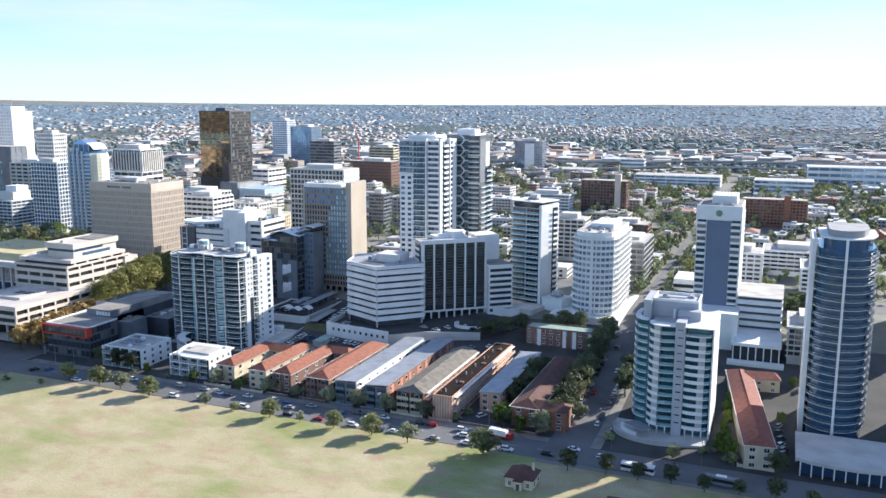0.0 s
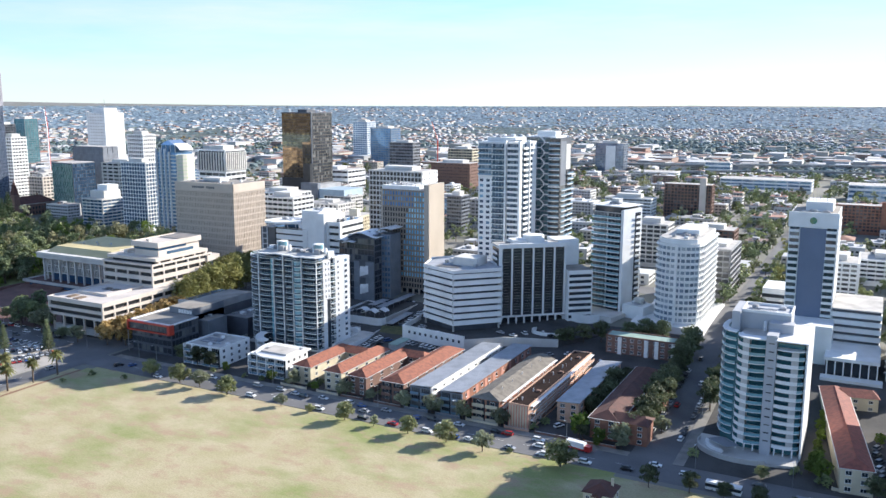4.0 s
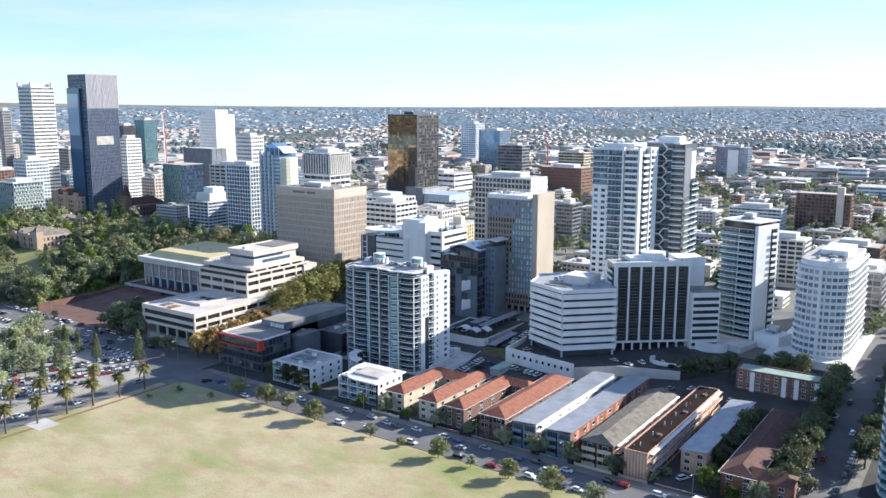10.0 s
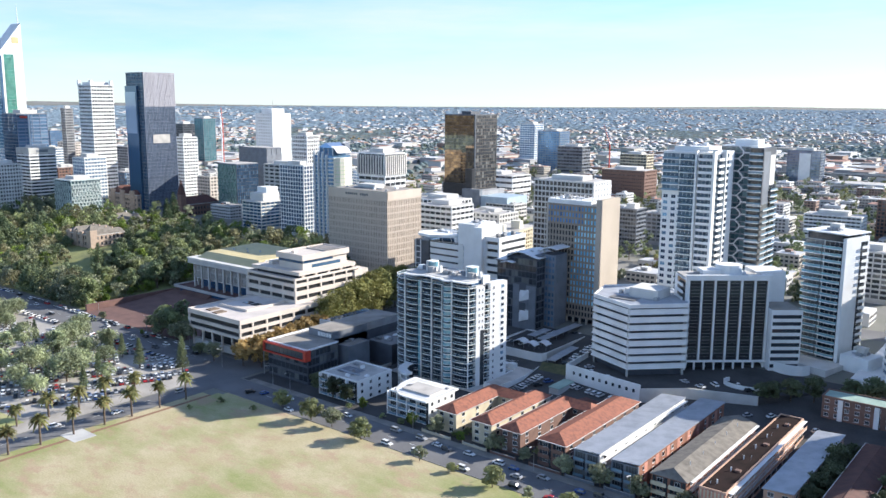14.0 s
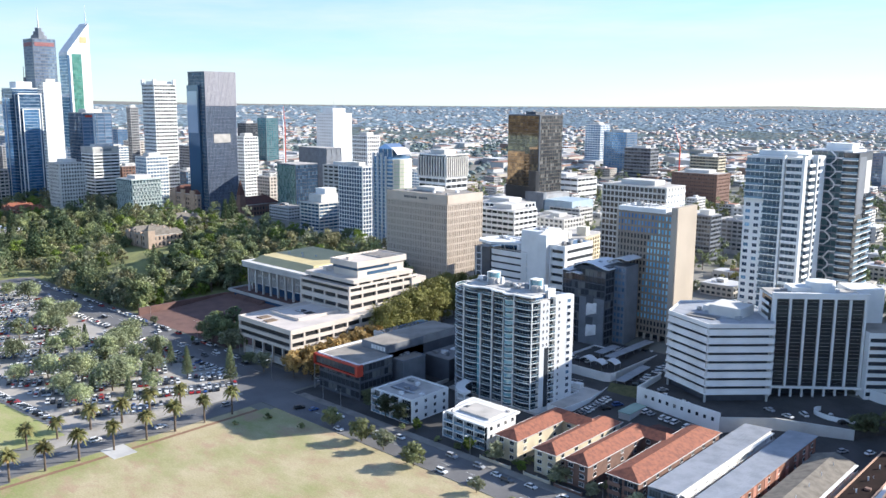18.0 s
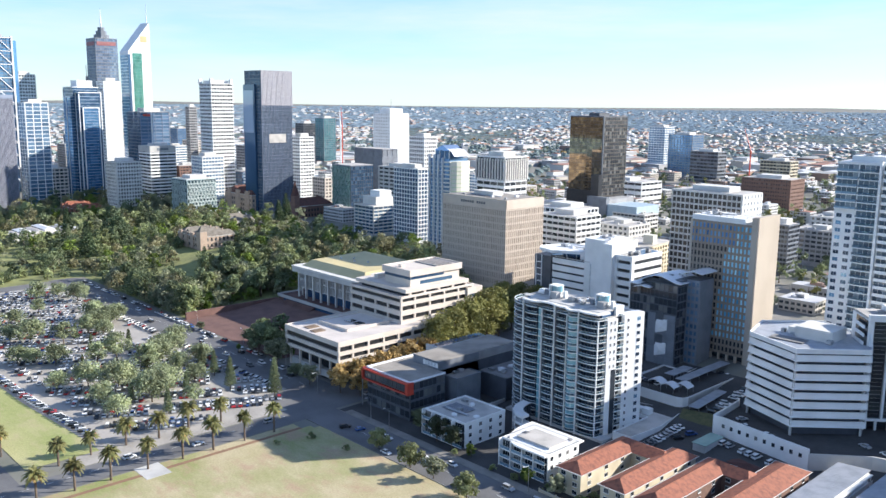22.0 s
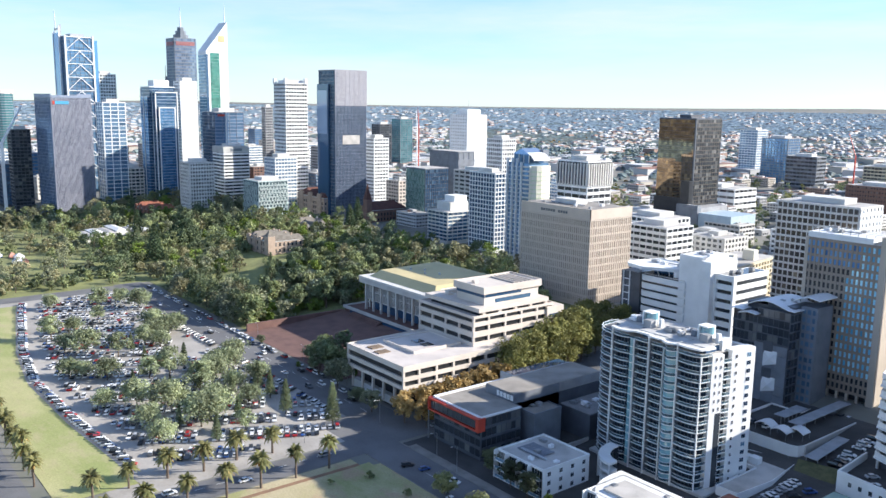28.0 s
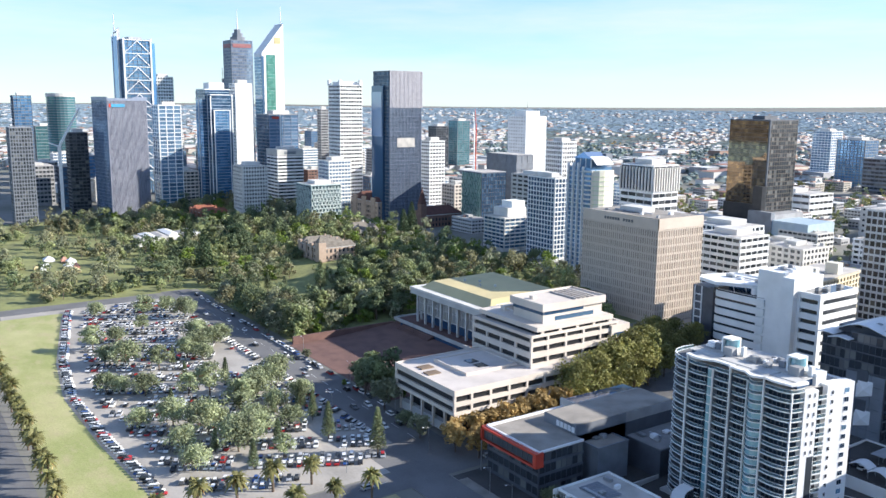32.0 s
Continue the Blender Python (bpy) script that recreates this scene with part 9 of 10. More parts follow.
for u, v, s in ((-180, 22, 1.35), (-178.5, 30, 1.5), (-179, 38, 1.45), (-178.5, 46, 1.55), (-178, 54, 1.6), (-178, 62, 1.65), (-177, 71, 1.6), (-171, 26, 1.3)):
    plant("gold", u, v, s)
for u, v, s, k in ((-232, 22, 1.0, "pale"), (-212, 20, .55, "gum"), (-198, 18, .7, "pale"), (-262, 34, 1.0, "garden"), (-256, 40, 1.05, "garden2"), (-270, 40, .7, "fig"), (-248, 30, .8, "garden"), (-240, 36, .7, "bright"), (-278, 34, .5, "fig"),
                   (50, 122, 1.1, "dusk"), (58, 126, 1.2, "dusk"), (78, 138, .75, "fig"), (86, 140, .7, "fig"), (70, 134, .65, "fig"), (40, 116, .9, "dusk"), (44, 118, 1.0, "dusk")):
    plant(k, u, v, s)
for u, v, s, k in ((-252, 24, 1.0, "garden2"), (-247, 29, .95, "garden"), (-258, 26, .6, "pale"), (-244, 34, .8, "garden"), (-268, 22, .5, "bright"), (-318, 27, .45, "bright"), (-314, 25, .4, "pale"), (-262, 30, .5, "garden")):
    plant(k, u, v, s)
for k in range(15):
    plant("dusk", 102.4 + (k % 2) * 1.4, 26 + k * 7.4, r.uniform(1.2, 1.65))
for k in range(15):
    plant("dusk", 122.8, 66 + k * 9.6, r.uniform(1.05, 1.45))
for u, v in ((165, 30), (166, 38), (165.5, 46), (166, 55), (165, 64), (166, 73), (164, 24), (83, 50), (82, 58), (81, 66), (80, 75), (83, 84), (186, 60), (190, 98), (196, 100)):
    plant("bright" if u > 160 else "dusk", u, v, r.uniform(.7, 1.05))
for k in range(10):
    plant("dusk", 130 + k * 11, -10 + r.uniform(-2, 1), r.uniform(.55, .9))
for k in range(26):
    u, v = r.uniform(-40, 300), r.uniform(245, 560)
    if 88 < u < 104:
        continue
    plant(r.choice(["garden", "pale", "dusk", "fig", "gum"]), u, v, r.uniform(.5, .85))
for u, v, s in ((189, 196, .8), (195, 204, .9), (190, 212, .75), (201, 196, .7), (188, 168, .6), (193, 220, .7)):
    plant("fig", u, v, s)
for k in range(8):
    plant("garden", 230 + r.uniform(0, 160), 560 + r.uniform(0, 140), 1.0)

# ---- cars ----
PAINT = [("white", (0.78, 0.78, 0.77)), ("silver", (0.42, 0.43, 0.45)), ("black", (0.018, 0.018, 0.02)), ("red", (0.42, 0.02, 0.02)), ("blue", (0.03, 0.09, 0.28)), ("grey", (0.12, 0.125, 0.13))]
PAINT_M = {n: mat("car_paint_" + n, c, tuple(x * .9 for x in c), .28, .1 if n in ("silver", "grey") else 0, spec=.7) for n, c in PAINT}
SHAPES = {
    "sedan": (2.3, .88, [(-2.3, .3), (2.25, .3), (2.3, .62), (1.35, .86), (-1.85, .92), (-2.3, .78)], (-1.75, 1.05, -1.15, .35), .9, 1.42),
    "wagon": (2.35, .92, [(-2.3, .36), (2.3, .36), (2.34, .75), (1.4, 1.0), (-2.25, 1.05), (-2.34, .8)], (-2.2, 1.2, -1.95, .55), 1.02, 1.7),
    "hatch": (2.0, .85, [(-1.95, .3), (1.95, .3), (2.0, .65), (1.15, .88), (-1.9, .95), (-1.98, .7)], (-1.9, 1.0, -1.5, .25), .92, 1.46),
}
WHEEL = Geo().tube((0, -.1, 0), (0, .1, 0), .32, .32, 10).mesh("wheel", tyre_m)


def car_geo(shape):
    half, wd, prof, (g0, g1, t0, t1), zb, zt = SHAPES[shape]
    body, glaz = Geo(), Geo()
    n = len(prof)
    body.v = [(x, -wd, z) for x, z in prof] + [(x, wd, z) for x, z in prof]
    body.f = [tuple(range(n)), tuple(range(2 * n - 1, n - 1, -1))] + [(i, i + n, (i + 1) % n + n, (i + 1) % n) for i in range(n)]
    body.box(t0 - .03, t1 + .03, -wd * .7, wd * .7, zt - .03, zt + .04)
    a, c = wd * .93, wd * .72
    glaz.v = [(g0, -a, zb - .05), (g1, -a, zb - .05), (g1, a, zb - .05), (g0, a, zb - .05), (t0, -c, zt), (t1, -c, zt), (t1, c, zt), (t0, c, zt)]
    glaz.f = [(4, 5, 6, 7), (0, 1, 5, 4), (1, 2, 6, 5), (2, 3, 7, 6), (3, 0, 4, 7)]
    return body, glaz


CARS = {}


def car(shape, colour, u, v, turn, z=None, where="parked in the car park", group="parked cars"):
    key = (shape, colour, where)
    zz = (ground_z(u, v) + .1) if z is None else z
    if key in CARS:
        return copy_thing(CARS[key], pose(u, v, zz, 0, 0, turn))
    b, gl = car_geo(shape)
    t = thing("car", f"{colour} {shape} car {where}", "car", u, v, zz, turn, group=group)
    part("body", b, PAINT_M[colour], t)
    part("glasshouse", gl, glass_dark_o, t, "dark tinted windows")
    half, wd = SHAPES[shape][0], SHAPES[shape][1]
    for x in (-half * .62, half * .62):
        for y in (-wd + .08, wd - .08):
            part("wheel", WHEEL, tyre_m, t, at=(x, y, .32))
    CARS[key] = t
    return t


CR = random.Random(99)


def any_car():
    c = CR.choices([p[0] for p in PAINT], (54, 18, 14, 4, 4, 12))[0]
    return CR.choice(["sedan", "wagon", "hatch", "wagon"]), c


for u, v, tn in ((-60, -5.2, 0), (-66, 6.8, 0), (-30, 6.9, 0), (-17, 7.0, 180), (2, 6.9, 0), (24, 7.0, 0), (28, -5.2, 0), (52, 6.9, 0), (57, 6.9, 180), (70, 6.8, 0), (40, -5.3, 180), (-116, -4.8, 0), (-126, 4, 10), (115, 5, 0), (126, 2, 0), (150, 5, 180), (72, 1.5, 180), (-6, 2, 180), (-100, 2, 0),
                 (-240, 12, 0), (-262, 20, 180), (-290, 13, 0), (-318, 21, 180), (-352, 13, 0), (-215, 12, 0), (-226, 21, 180), (-171, -20, 90), (-168.5, -52, 90), (-174, -76, 90), (-170, 30, 90), (-179, 50, 90), (-171, 60, 90), (110, 40, 90), (109.5, 66, 90), (114.5, 92, 90), (109, 120, 90), (115, 150, 90)):
    car(*any_car(), u, v, tn, None, "on the city street", "cars on the street")
for u, v, tn in ((-53, 7, 0), (-44, 5.8, 0), (-46, -4.4, 0), (-39, 5, 0), (-24, -4.6, 0), (-10, 6.6, 0), (-2, -4.8, 0), (12, -4.8, 180), (17, 5.5, 180), (36, 6.8, 0), (46, -5, 0), (63, -5, 0), (76, -5, 180), (92, -4.6, 0), (-92, 6, 0), (-78, -4, 0), (-140, 2, 80), (-146, -1, 70), (107, -3, 0), (30, 2, 180), (-110, 3, 0)):
    car(*any_car(), u, v, tn, .1, "on the park street", "cars on the street")
for k in range(13):
    if k not in (3, 8):
        car(*any_car(), 106.4, 30 + k * 6.2, 90, None, "parked on the side street", "cars on the side street")
        car(*any_car(), 118.0, 33 + k * 6.0, 90, None, "parked on the side street", "cars on the side street")
for u, v in ((-44, 66), (-41, 68), (-48, 82), (-46, 88), (40, 100), (48, 104), (56, 100), (66, 100), (64, 26), (72, 24), (80, 34), (84, 40), (187, 30), (187, 34), (186, 38), (186, 44), (185, 50), (185, 56)):
    car(*any_car(), u, v, 65 + CR.uniform(-8, 8), None, "parked in a rear yard", "cars in the yards")
for k in range(9):
    car(*any_car(), -53.6 + k * .1, 70.5 + k * 2.5, 165, None, "parked in a rear yard", "cars in the yards")
for k in range(9):
    if k not in (2, 6):
        car(*any_car(), -33 + k * 2.8, 88.6 - k * .4, 82, None, "parked in a rear yard", "cars in the yards")
for k in range(9):
    if k != 4:
        car(*any_car(), -88 + k * 2.9, 117 + (k % 3) * .3 if k < 5 else 150, 90, 8.35, "parked on the deck", "cars on the deck")
        car(*any_car(), -49.5, 110 + k * 3.4, 10, None, "parked in a rear yard", "cars in the yards")
for u, v in ((8, 112), (20, 116), (28, 122), (-34, 104), (16, 110), (34, 118), (-20, 96), (-30, 98)):
    car(*any_car(), u, v, CR.uniform(0, 180), 8.7 if u > -48 else None, "parked on the podium deck", "cars on the podium")
# rows of the car park: those next to the palms singly, the rest as one
rest_body, rest_glass = Geo(), Geo()
near = 0
rows = []
ca, sa = math.cos(radians(62)), math.sin(radians(62))
for k in range(-3, 34):
    for side in (-2.7, 2.7):
        off = k * 16.4 + side
        for j in range(-60, 60):
            t = j * 2.7
            u, v = -190 - sa * off + ca * t, -40 + ca * off + sa * t
            if not (-478 < u < -190 and lot_edge(u) + 12 < v < 1) or math.hypot(u + 330, v + 5) < 13 or CR.random() > (.95 if math.sin(u * .11 + v * .2) + math.sin(u * .043 - v * .17) > -1.0 else .35):
                continue
            rows.append((u + CR.uniform(-.3, .3), v + CR.uniform(-.3, .3), 152 + CR.choice((0, 180)) + CR.uniform(-4, 4)))
for k in range(100):
    u = -204 - k * 2.75
    if CR.random() < .93:
        rows.append((u, lot_edge(u) + 3.4, 60 + CR.uniform(-5, 5)))
for k in range(52):
    if CR.random() < .72:
        rows.append((-206 - k * 5.4, 24.2 + CR.uniform(-.3, .3), CR.choice((0, 180)) + CR.uniform(-3, 3)))
for k in range(9):
    rows.append((-214 - k * 27 + CR.uniform(-6, 6), CR.choice((12.5, 18.5)), CR.choice((0, 180))))
for k in range(58):
    if CR.random() < .8:
        rows.append((-196 - k * 4.1, 4.2 + CR.uniform(-.5, .5), 118 + CR.uniform(-5, 5)))
rows.sort(key=lambda q: math.hypot(q[0] + 150, q[1] + 40))
for u, v, tn in rows:
    if near < 2:
        near += 1
        car(*any_car(), u, v, tn, .1)
    else:
        sh, _ = any_car()
        bb, gg = car_geo(sh)
        m = pose(u, v, .1, 0, 0, tn)
        for src, dst in ((bb, rest_body), (gg, rest_glass)):
            n = len(dst.v)
            dst.v += [tuple(m @ Vector(p)) for p in src.v]
            dst.f += [tuple(i + n for i in f) for f in src.f]
paint_mix = ramp_mat("mixed_car_paint", [(0, (.78, .78, .77)), (.5, (.42, .43, .45)), (.66, (.018, .018, .02)), (.8, (.42, .02, .02)), (.87, (.03, .09, .28)), (.92, (.12, .125, .13))], .3)
t = thing("parked_cars", "many mixed parked cars filling the far car park", "cars", 0, 0, 0, kind="stuff")
part("bodies", rest_body, paint_mix, t, kind="stuff")
part("windows", rest_glass, glass_dark, t, kind="stuff")


def bus(u, v, turn, label, c1, c2, ln=11.5):
    t = thing("bus", label, "bus", u, v, .1, turn, group="buses")
    part("body", Geo().box(-ln / 2, ln / 2, -1.25, 1.25, .35, 1.35).box(-ln / 2, ln / 2, -1.25, 1.25, 2.5, 3.1), c1, t)
    part("window_band", Geo().box(-ln / 2 + .05, ln / 2 - .05, -1.22, 1.22, 1.35, 2.5), glass_dark_o, t)
    part("roof_unit", Geo().box(-2, 1.5, -.8, .8, 3.1, 3.4), c2, t)
    for x in (-ln * .3, ln * .32):
        for y in (-1.15, 1.15):
            part("wheel", WHEEL, tyre_m, t, at=(x, y, .4))


bus(140, -5, -3, "white city bus driving on the street", white_metal, steel)
bus(168, -4.5, -3, "dark and white city bus on the street", slate_clad, white_metal)
t = thing("truck", "red and white truck parked at the street corner", "truck", 86, 6, .1, -10)
part("cab", Geo().box(3.0, 5.2, -1.2, 1.2, .5, 2.6), PAINT_M["red"], t)
part("cargo_box", Geo().box(-4.6, 2.8, -1.25, 1.25, 1.2, 3.3), white_metal, t, "white cargo box")
part("skirt", Geo().box(-4.6, 2.8, -1.25, 1.25, .6, 1.2), PAINT_M["red"], t)
for x in (-3.4, 3.9):
    for y in (-1.1, 1.1):
        part("wheel", WHEEL, tyre_m, t, at=(x, y, .4))

# ---- garden walls, fences and hedges before the apartment blocks ----
for u0, u1, m in ((-58, -44, cream), (-38, -27, cream), (-25, -14, brown_brick), (-8, 5, brown_brick), (7, 18, slate_clad), (22, 33, slate_clad), (36, 50, cream), (53, 63, pink_ren), (66, 84, brown_brick), (86, 98, brick), (172, 184, cream)):
    w = thing("garden_wall", "low rendered garden wall along the footpath", "wall", u0, 13.2, 0, group="garden walls")
    part("wall", Geo().box(0, u1 - u0, 0, .22, 0, 1.1), m, w)
    part("coping", Geo().box(-.05, u1 - u0 + .05, -.05, .27, 1.1, 1.18), pale_con, w)
    for k in range(3):
        part("pillar", Geo().box((u1 - u0) * k / 2 - .2, (u1 - u0) * k / 2 + .2, -.1, .32, 0, 1.5), m, w)
for u, v, s, k in ((-57, 16, .9, "bush"), (-44.2, 17, 1.0, "bush"), (-42, 22, 1.1, "bush"), (-41, 30, .9, "bush"), (-26.5, 16, 1.1, "bush"), (-13, 17, .9, "bush"), (-11, 24, 1.0, "bush"), (5.8, 16, 1.1, "bush"), (20, 18, 1.0, "bush"), (34.5, 17, 1.2, "bush"), (51, 17, 1.1, "bush"), (64, 17, 1.0, "bush"), (66, 24, 1.1, "bush"), (82, 18, 1.4, "bright"), (81, 28, 1.0, "bright"),
                   (81, 38, 1.1, "dusk"), (81.5, 48, 1.15, "dusk"), (81.5, 60, 1.1, "dusk"), (81, 72, 1.2, "dusk"), (99, 16.5, 1.2, "street2"), (91, 15.5, 1.0, "bright"), (125, 20, 1.2, "bush"), (160, 20, 1.2, "bush"), (168, 20, 1.3, "bright"), (167, 28, 1.1, "bright"), (169.5, 16, 1.5, "bush"), (185, 10, 1.0, "dusk"), (150, 12, .6, "street")):
    plant(k, u, v, s)
# ---- open car port in the rear yard ----
b = thing("car_port", "open car port with maroon hipped tile roof in a rear yard", "car port", -17.5, 79, 0, -10)
part("roof", Geo().hip(-8, 8, -3, 3, 2.6, 1.3, 3), maroon_tile, b)
for x in (-7.4, -2.5, 2.5, 7.4):
    for y in (-2.5, 2.5):
        part("post", Geo().box(x - .08, x + .08, y - .08, y + .08, -.3, 2.65), white_metal, b)
# ---- street lamps ----
LAMP = None
for u, v, tn in ((-132, 10, 0), (-146, 12, 0), (-60, 10, 0), (-4, 10, 0), (33, 10, 0), (80, 10, 0), (121, 60, 180), (121, 100, 180), (-164.5, 40, 180), (-164.5, 70, 180), (-186, 14, 0), (-230, 26, -90), (-270, 26, -90), (-320, 26, -90), (-186, -20, 0), (-186, -60, 0), (-240, 1.5, 0), (-300, -38, 0), (-360, -38, 0), (128, 9.5, 0), (160, 9.5, 0)):
    if LAMP is None:
        LAMP = thing("street_lamp", "tall grey street lamp with single arm", "street lamp", u, v, ground_z(u, v), tn, group="street lamps")
        part("pole", Geo().tube((0, 0, 0), (0, 0, 9.5), .11, .07, 7), steel, LAMP)
        part("arm", Geo().tube((0, 0, 9.4), (0, -2.2, 9.9), .05, .04, 5), steel, LAMP)
        part("lamp_head", Geo().box(-.18, .18, -2.8, -2.1, 9.82, 9.96), white_metal, LAMP)
    else:
        copy_thing(LAMP, pose(u, v, ground_z(u, v), 0, 0, tn))

# ---- far town ----
SR = np.random.default_rng(3)


def bearing_points(n, r0, r1, a0, a1, power=1.0):
    a = np.radians(SR.uniform(a0, a1, n))
    d = r0 + (r1 - r0) * SR.uniform(0, 1, n) ** power
    return 120 - d * np.sin(a), -200 + d * np.cos(a)


def belts(u, v):
    """Belts of wood and of houses across the suburbs, from -1 (houses) to 1 (wood)."""
    a = np.sin(u * .0041 + 1.3 * np.sin(v * .0023)) * np.sin(v * .0063 + 1.1 * np.sin(u * .0031))
    return .6 * a + .4 * np.sin(u * .013 - v * .007) * np.sin(v * .017 + u * .004 + 2) + SR.normal(0, .22, np.shape(u))


def outside_town(u, v):
    d = np.hypot(u - 120, v + 200)
    return ~(((v < 300) & (u > -1000)) | (v < 60) | ((u > -680) & (u < 480) & (v < 1150))), d


def far_ground(u, v):
    return np.array([ground_z(a, c) for a, c in zip(u, v)])


def solids(p, faces, per):
    """Vertices (m, per, 3) and the faces of one piece, as lists for one mesh."""
    off = (np.arange(len(p)) * per)[:, None]
    out = []
    for f in faces:
        out += (off + np.array(f)).tolist()
    return p.reshape(-1, 3).tolist(), out


def far_houses(n, r0, r1, power, lo, hi, flat_share, h0, h1):
    us, vs = bearing_points(n, r0, r1, -32, 92, power)
    ok, d = outside_town(us, vs)
    ok &= belts(us, vs) < .18
    u, v = us[ok], vs[ok]
    m = len(u)
    gz = far_ground(u, v)
    w, l_, h = SR.uniform(lo, hi, m), SR.uniform(lo, hi * 1.5, m), SR.uniform(h0, h1, m)
    flat = SR.uniform(0, 1, m) < flat_share
    rise = np.where(flat, .3, SR.uniform(1.6, 3.0, m))
    pull = np.where(flat, .92, .15)
    box = [np.stack([u + a * w, v + c * l_, gz + z], 1) for z in (-3 * np.ones(m), h) for a, c in ((-1, -1), (1, -1), (1, 1), (-1, 1))]
    wv, wf = solids(np.stack(box, 1), [(0, 1, 5, 4), (1, 2, 6, 5), (3, 0, 4, 7)], 8)
    top = [np.stack([u + a * w * 1.06, v + c * l_ * 1.06, gz + h], 1) for a, c in ((-1, -1), (1, -1), (1, 1), (-1, 1))]
    top += [np.stack([u + a * w * pull, v + c * l_ * np.where(flat, .92, .5), gz + h + rise], 1) for a, c in ((-1, -1), (1, -1), (1, 1), (-1, 1))]
    rv, rf = solids(np.stack(top, 1), [(0, 1, 5, 4), (1, 2, 6, 5), (2, 3, 7, 6), (3, 0, 4, 7), (4, 5, 6, 7)], 8)
    return (wv, wf), (rv, rf)


def append(geo, vf):
    k = len(geo.v)
    geo.v += [tuple(p) for p in vf[0]]
    geo.f += [tuple(i + k for i in f) for f in vf[1]]


walls, roofs = Geo(), Geo()
for row in ((5200, 520, 1900, .9, 5, 11, .6, 4, 9), (1700, 520, 2100, .9, 9, 20, 1.0, 6, 14), (7000, 1700, 2900, .85, 4.5, 7.5, .35, 3.4, 5), (4200, 2600, 4600, 1.1, 4.5, 8, .4, 3.6, 6)):
    w_, r_ = far_houses(*row)
    append(walls, w_)
    append(roofs, r_)
low_w, low_r, low_g = Geo(), Geo(), Geo()
LR = random.Random(31)
count = 0
for k in range(2600):
    u, v = LR.uniform(-660, 470), LR.uniform(250, 1150)
    if 98 < u < 126 or (u < -120 and v < 300):
        continue
    w, d = LR.uniform(6, 17), LR.uniform(6, 13)
    if count > 420 or not free(u, v, w, d, 3):
        continue
    TAKEN.append((u, v, w, d))
    z, h = ground_z(u, v), LR.choice((4, 5, 7, 8, 10, 13 if u < 50 else 8))
    low_w.box(u - w, u + w, v - d, v + d, z - 2, z + h)
    if h < 6 and LR.random() < .6:
        low_r.hip(u - w - .5, u + w + .5, v - d - .5, v + d + .5, z + h, 2.6, w)
    else:
        low_r.box(u - w + .3, u + w - .3, v - d + .3, v + d - .3, z + h, z + h + .2)
        low_w.box(u - w * .4, u + w * .1, v - d * .2, v + d * .4, z + h, z + h + 2.2)
        for q in range(2):
            x, y = u + LR.uniform(-.7, .7) * w, v + LR.uniform(-.7, .7) * d
            low_r.box(x - 1.2, x + 1.2, y - 1, y + 1, z + h, z + h + 1.4)
    for i in range(max(1, int(h / 3.2))):
        for j in range(int(w / 1.7)):
            low_g.box(u - w + .8 + j * 3.4, u - w + 3.0 + j * 3.4, v - d - .08, v - d, z + .9 + i * 3.1, z + 2.4 + i * 3.1)
        for j in range(int(d / 1.7)):
            low_g.box(u + w, u + w + .08, v - d + .8 + j * 3.4, v - d + 3.0 + j * 3.4, z + .9 + i * 3.1, z + 2.4 + i * 3.1)
    count += 1
wall_mix = ramp_mat("town_walls", [(0, (.56, .55, .53)), (.34, (.48, .44, .38)), (.54, (.33, .22, .17)), (.68, (.36, .36, .36)), (.86, (.62, .62, .61))])
roof_mix = ramp_mat("town_roofs", [(0, (.50, .50, .50)), (.26, (.33, .17, .12)), (.42, (.32, .31, .30)), (.6, (.64, .64, .63)), (.82, (.22, .15, .12))])
t = thing("suburb_houses", "countless pale suburban houses and sheds to the horizon", "houses", 0, 0, 0, kind="stuff")
part("walls", walls, wall_mix, t, kind="stuff")
part("roofs", roofs, roof_mix, t, kind="stuff")
t = thing("town_buildings", "low mixed town buildings behind the towers", "buildings", 0, 0, 0, kind="stuff")
part("walls", low_w, wall_mix, t, kind="stuff")
part("roofs", low_r, roof_mix, t, kind="stuff")
part("windows", low_g, glass_dark, t, kind="stuff")


def far_trees(n, r0, r1, power, lo, hi, bias, mid=True):
    """Far crowns: uneven domes of facets, too small to show single leaves."""
    us, vs = bearing_points(n, r0, r1, -32, 92, power)
    ok, d = outside_town(us, vs)
    ok &= belts(us, vs) > bias
    ok &= ~((us < -150) & (d < 1700) & (SR.uniform(0, 1, n) < .6))
    u, v = us[ok], vs[ok]
    m = len(u)
    gz, s = far_ground(u, v), SR.uniform(lo, hi, m)
    ring = []
    for k in range(2 if mid else 1):
        for j in range(5):
            a = j * 1.2566 + k * .6 + SR.uniform(-.3, .3, m)
            rr = s * (1.0, .7)[k] * SR.uniform(.7, 1.25, m)
            ring.append(np.stack([u + np.cos(a) * rr, v + np.sin(a) * rr, gz + s * ((.15, .7)[k] + SR.uniform(-.1, .12, m)) * (1 if mid else .4)], 1))
    ring.append(np.stack([u + s * SR.uniform(-.2, .2, m), v, gz + s * SR.uniform(.7, 1.05, m) * (1 if mid else .3)], 1))
    top = 10 if mid else 5
    faces = [(j, (j + 1) % 5, 5 + (j + 1) % 5, 5 + j) for j in range(5)] if mid else []
    faces += [(top - 5 + j, top - 5 + (j + 1) % 5, top) for j in range(5)]
    return solids(np.stack(ring, 1), faces, top + 1)


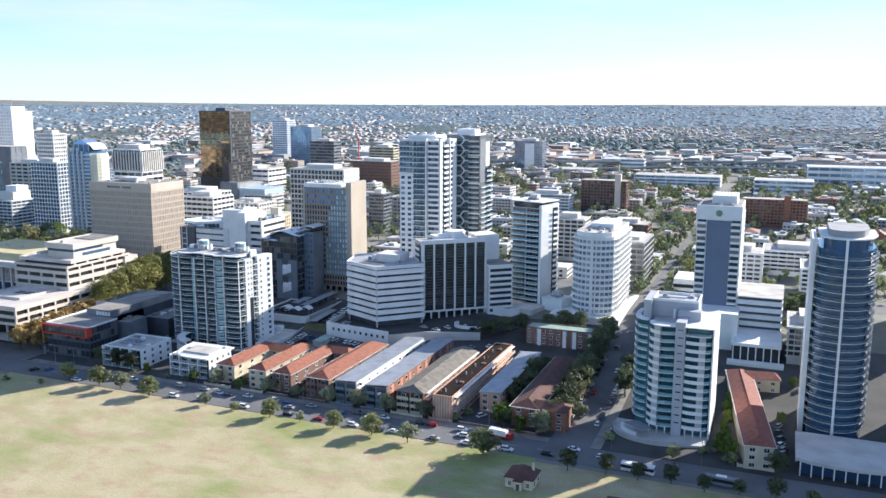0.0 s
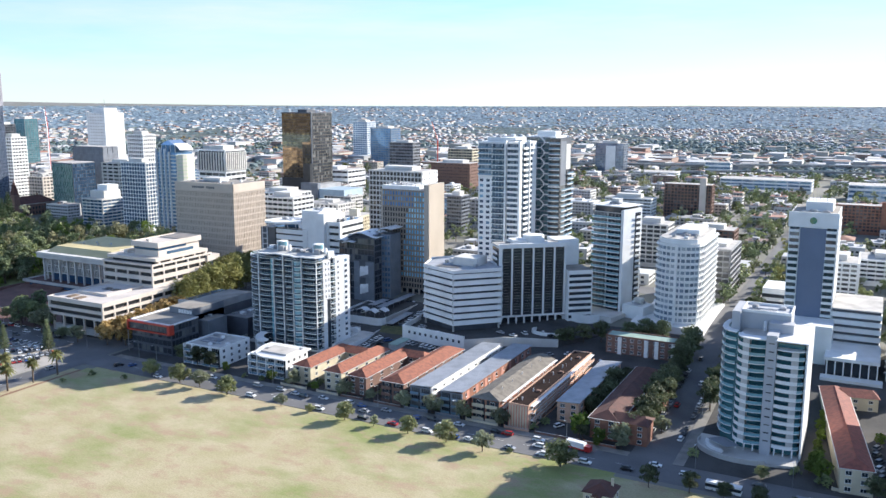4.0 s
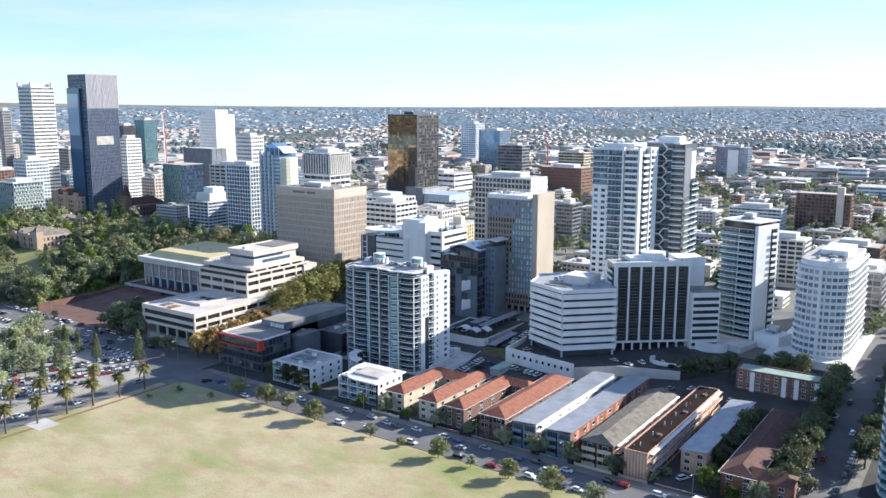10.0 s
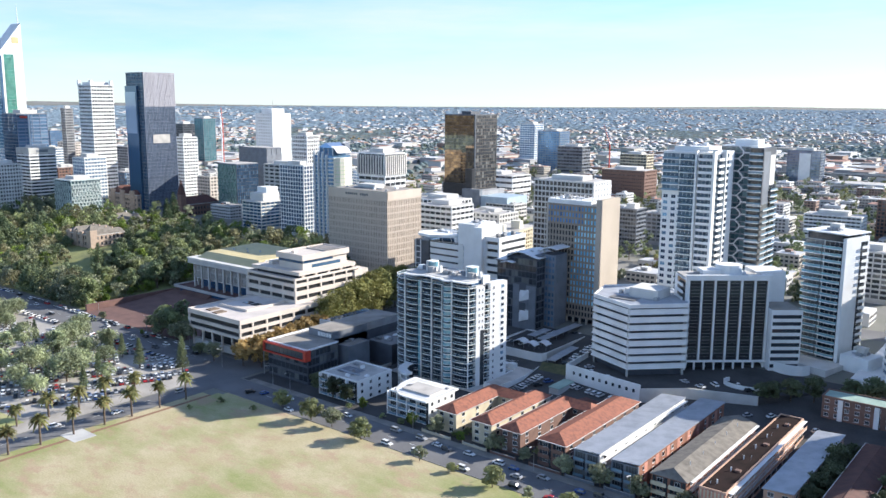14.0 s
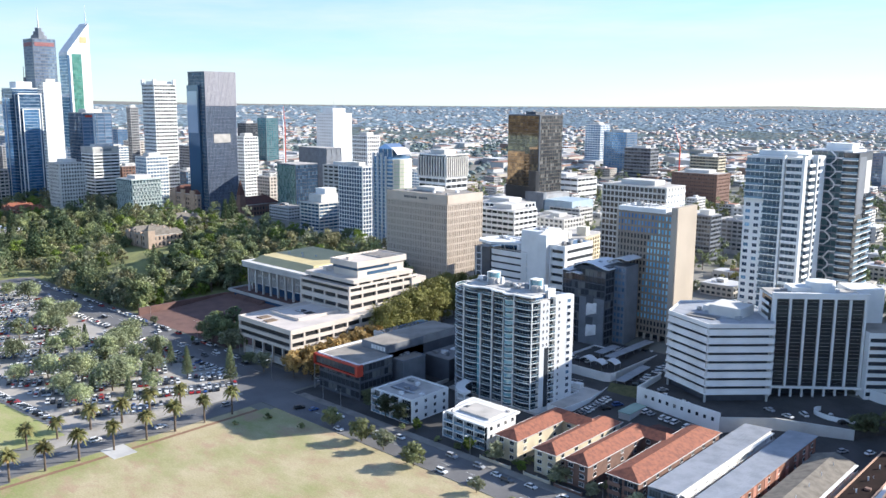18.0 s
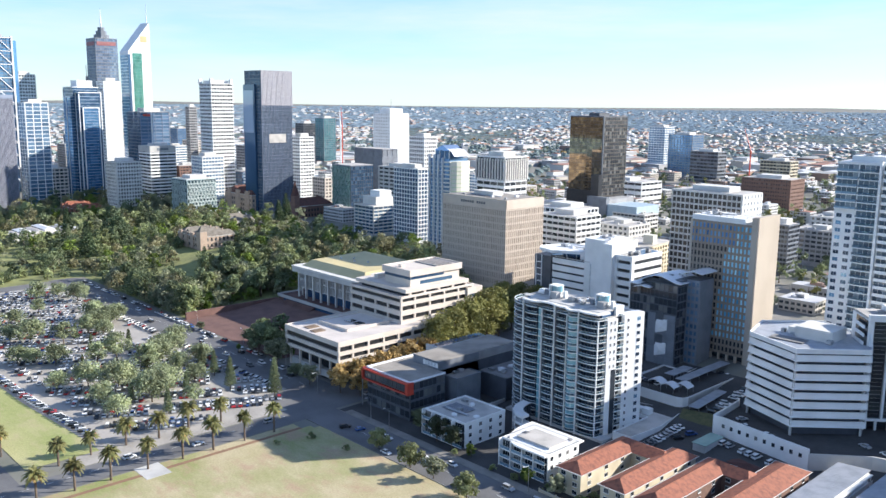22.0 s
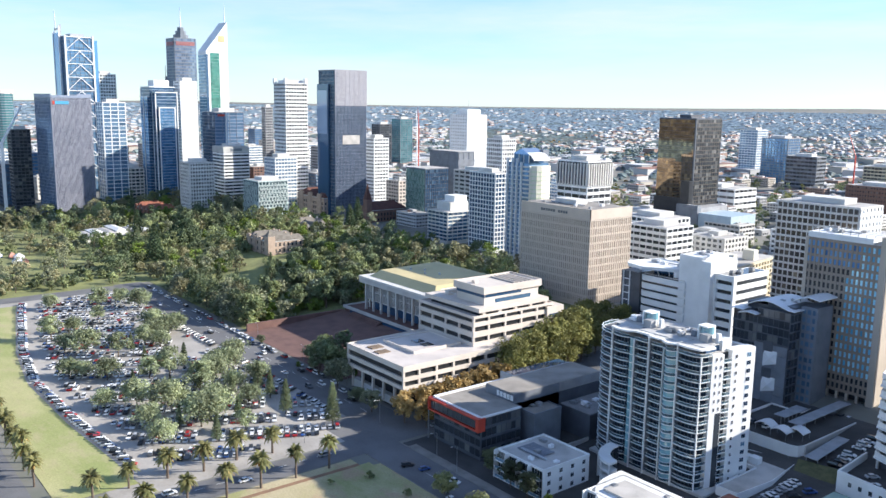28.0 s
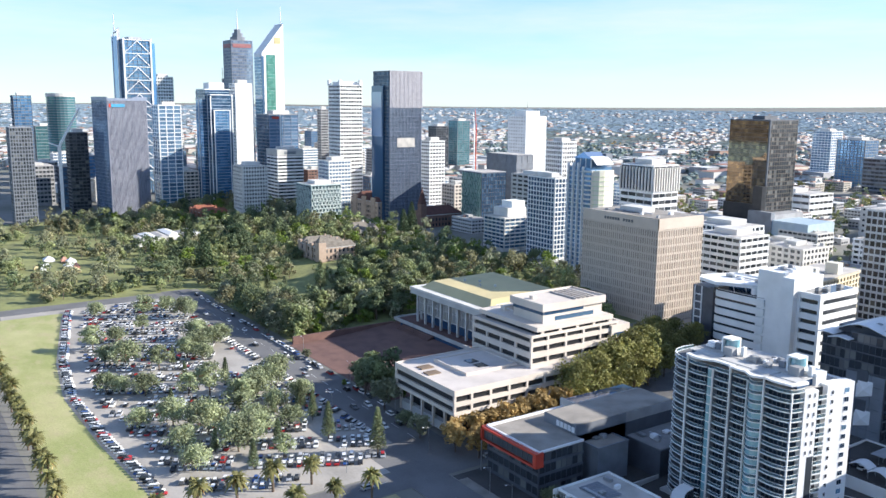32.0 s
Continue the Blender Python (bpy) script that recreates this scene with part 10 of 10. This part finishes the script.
# The far and horizon leaves carry haze in their colour.
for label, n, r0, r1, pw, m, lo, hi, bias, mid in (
        ("haze-tinted green suburban trees between the houses", 12000, 560, 2300, .85, leaf_far, 4.4, 9.5, -.4, True),
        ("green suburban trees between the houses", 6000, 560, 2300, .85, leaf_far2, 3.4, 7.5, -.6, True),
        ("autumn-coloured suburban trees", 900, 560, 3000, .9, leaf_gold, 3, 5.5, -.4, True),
        ("haze-tinted green woods across the suburbs", 24000, 1900, 3500, .9, leaf_far, 7, 13, -.45, False),
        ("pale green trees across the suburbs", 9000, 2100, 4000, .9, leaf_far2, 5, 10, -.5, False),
        ("woods tinted blue with haze out to the horizon", 26000, 2900, 4890, .8, leaf_haze, 12, 24, -.75, False)):
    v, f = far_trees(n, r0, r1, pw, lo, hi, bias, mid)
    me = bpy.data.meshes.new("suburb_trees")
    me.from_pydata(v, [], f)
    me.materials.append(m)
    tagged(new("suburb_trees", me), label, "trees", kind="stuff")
# street and yard trees among the low town buildings
TR = random.Random(77)
wood_v, wood_f, wood_t = {}, {}, Geo()
grown = 0
for k in range(3000):
    u, v = TR.uniform(-640, 460), TR.uniform(262, 1140)
    if grown >= 560 or 104 < u < 120 or (u < -120 and v < 300) or not free(u, v, 3, 3, 0):
        continue
    wood(u, v, TR.uniform(.6, 1.15), TR.choice([leaf_dark, leaf_mid, leaf_dark, leaf_euc, leaf_dark, leaf_plane]), 9, 12, 1.3)
    grown += 1
for m in (leaf_mid, leaf_dark, leaf_euc, leaf_plane):
    tagged(new("town_trees", leaf_mesh("town_trees", np.concatenate(wood_v[m.name]), np.concatenate(wood_f[m.name]), m)), "leafy trees between the low town buildings", "trees", kind="stuff")
tagged(new("town_trunks", wood_t.mesh("town_trunks", bark)), "brown trunks of the town trees", "trees", kind="stuff")
t = thing("freeway_bridge", "long pale concrete freeway ramps beyond the offices", "bridge", 0, 0, 0)


def ramp_line(pts, wide, z):
    """A smooth curve through the points, as the two sides of a deck."""
    out, inn = [], []
    for k in range(len(pts) - 1):
        p0, p1, p2, p3 = (Vector(pts[min(max(k + j, 0), len(pts) - 1)]) for j in (-1, 0, 1, 2))
        for i in range(6):
            q = i / 6
            c = .5 * ((2 * p1) + (p2 - p0) * q + (2 * p0 - 5 * p1 + 4 * p2 - p3) * q * q + (3 * p1 - p0 - 3 * p2 + p3) * q ** 3)
            d = .5 * ((p2 - p0) + 2 * (2 * p0 - 5 * p1 + 4 * p2 - p3) * q + 3 * (3 * p1 - p0 - 3 * p2 + p3) * q * q)
            d = d.normalized() if d.length else Vector((1, 0))
            out.append((c.x + d.y * wide, c.y - d.x * wide))
            inn.append((c.x - d.y * wide, c.y + d.x * wide))
    part("deck", Geo().strip(out, inn, z - 2.0, z), asphalt, t)
    part("parapet", Geo().strip(out, [(a + (c - a) * .03, b + (d - b) * .03) for (a, b), (c, d) in zip(out, inn)], z - 2.1, z + 1.1), pale_con, t, "pale concrete parapet")
    part("parapet", Geo().strip([(c + (a - c) * .03, d + (b - d) * .03) for (a, b), (c, d) in zip(out, inn)], inn, z - 2.1, z + 1.1), pale_con, t, "pale concrete parapet")
    for u, v in pts[1:-1]:
        part("column", Geo().box(u - 1.4, u + 1.4, v - 1.4, v + 1.4, 8, z - 1.9), pale_con, t)


ramp_line([(-330, 1040), (-220, 1090), (-100, 1120), (20, 1180), (160, 1215), (330, 1205), (560, 1160)], 10, 28)
ramp_line([(-170, 900), (-120, 980), (-60, 1050), (40, 1110), (160, 1130), (300, 1110)], 6, 24)
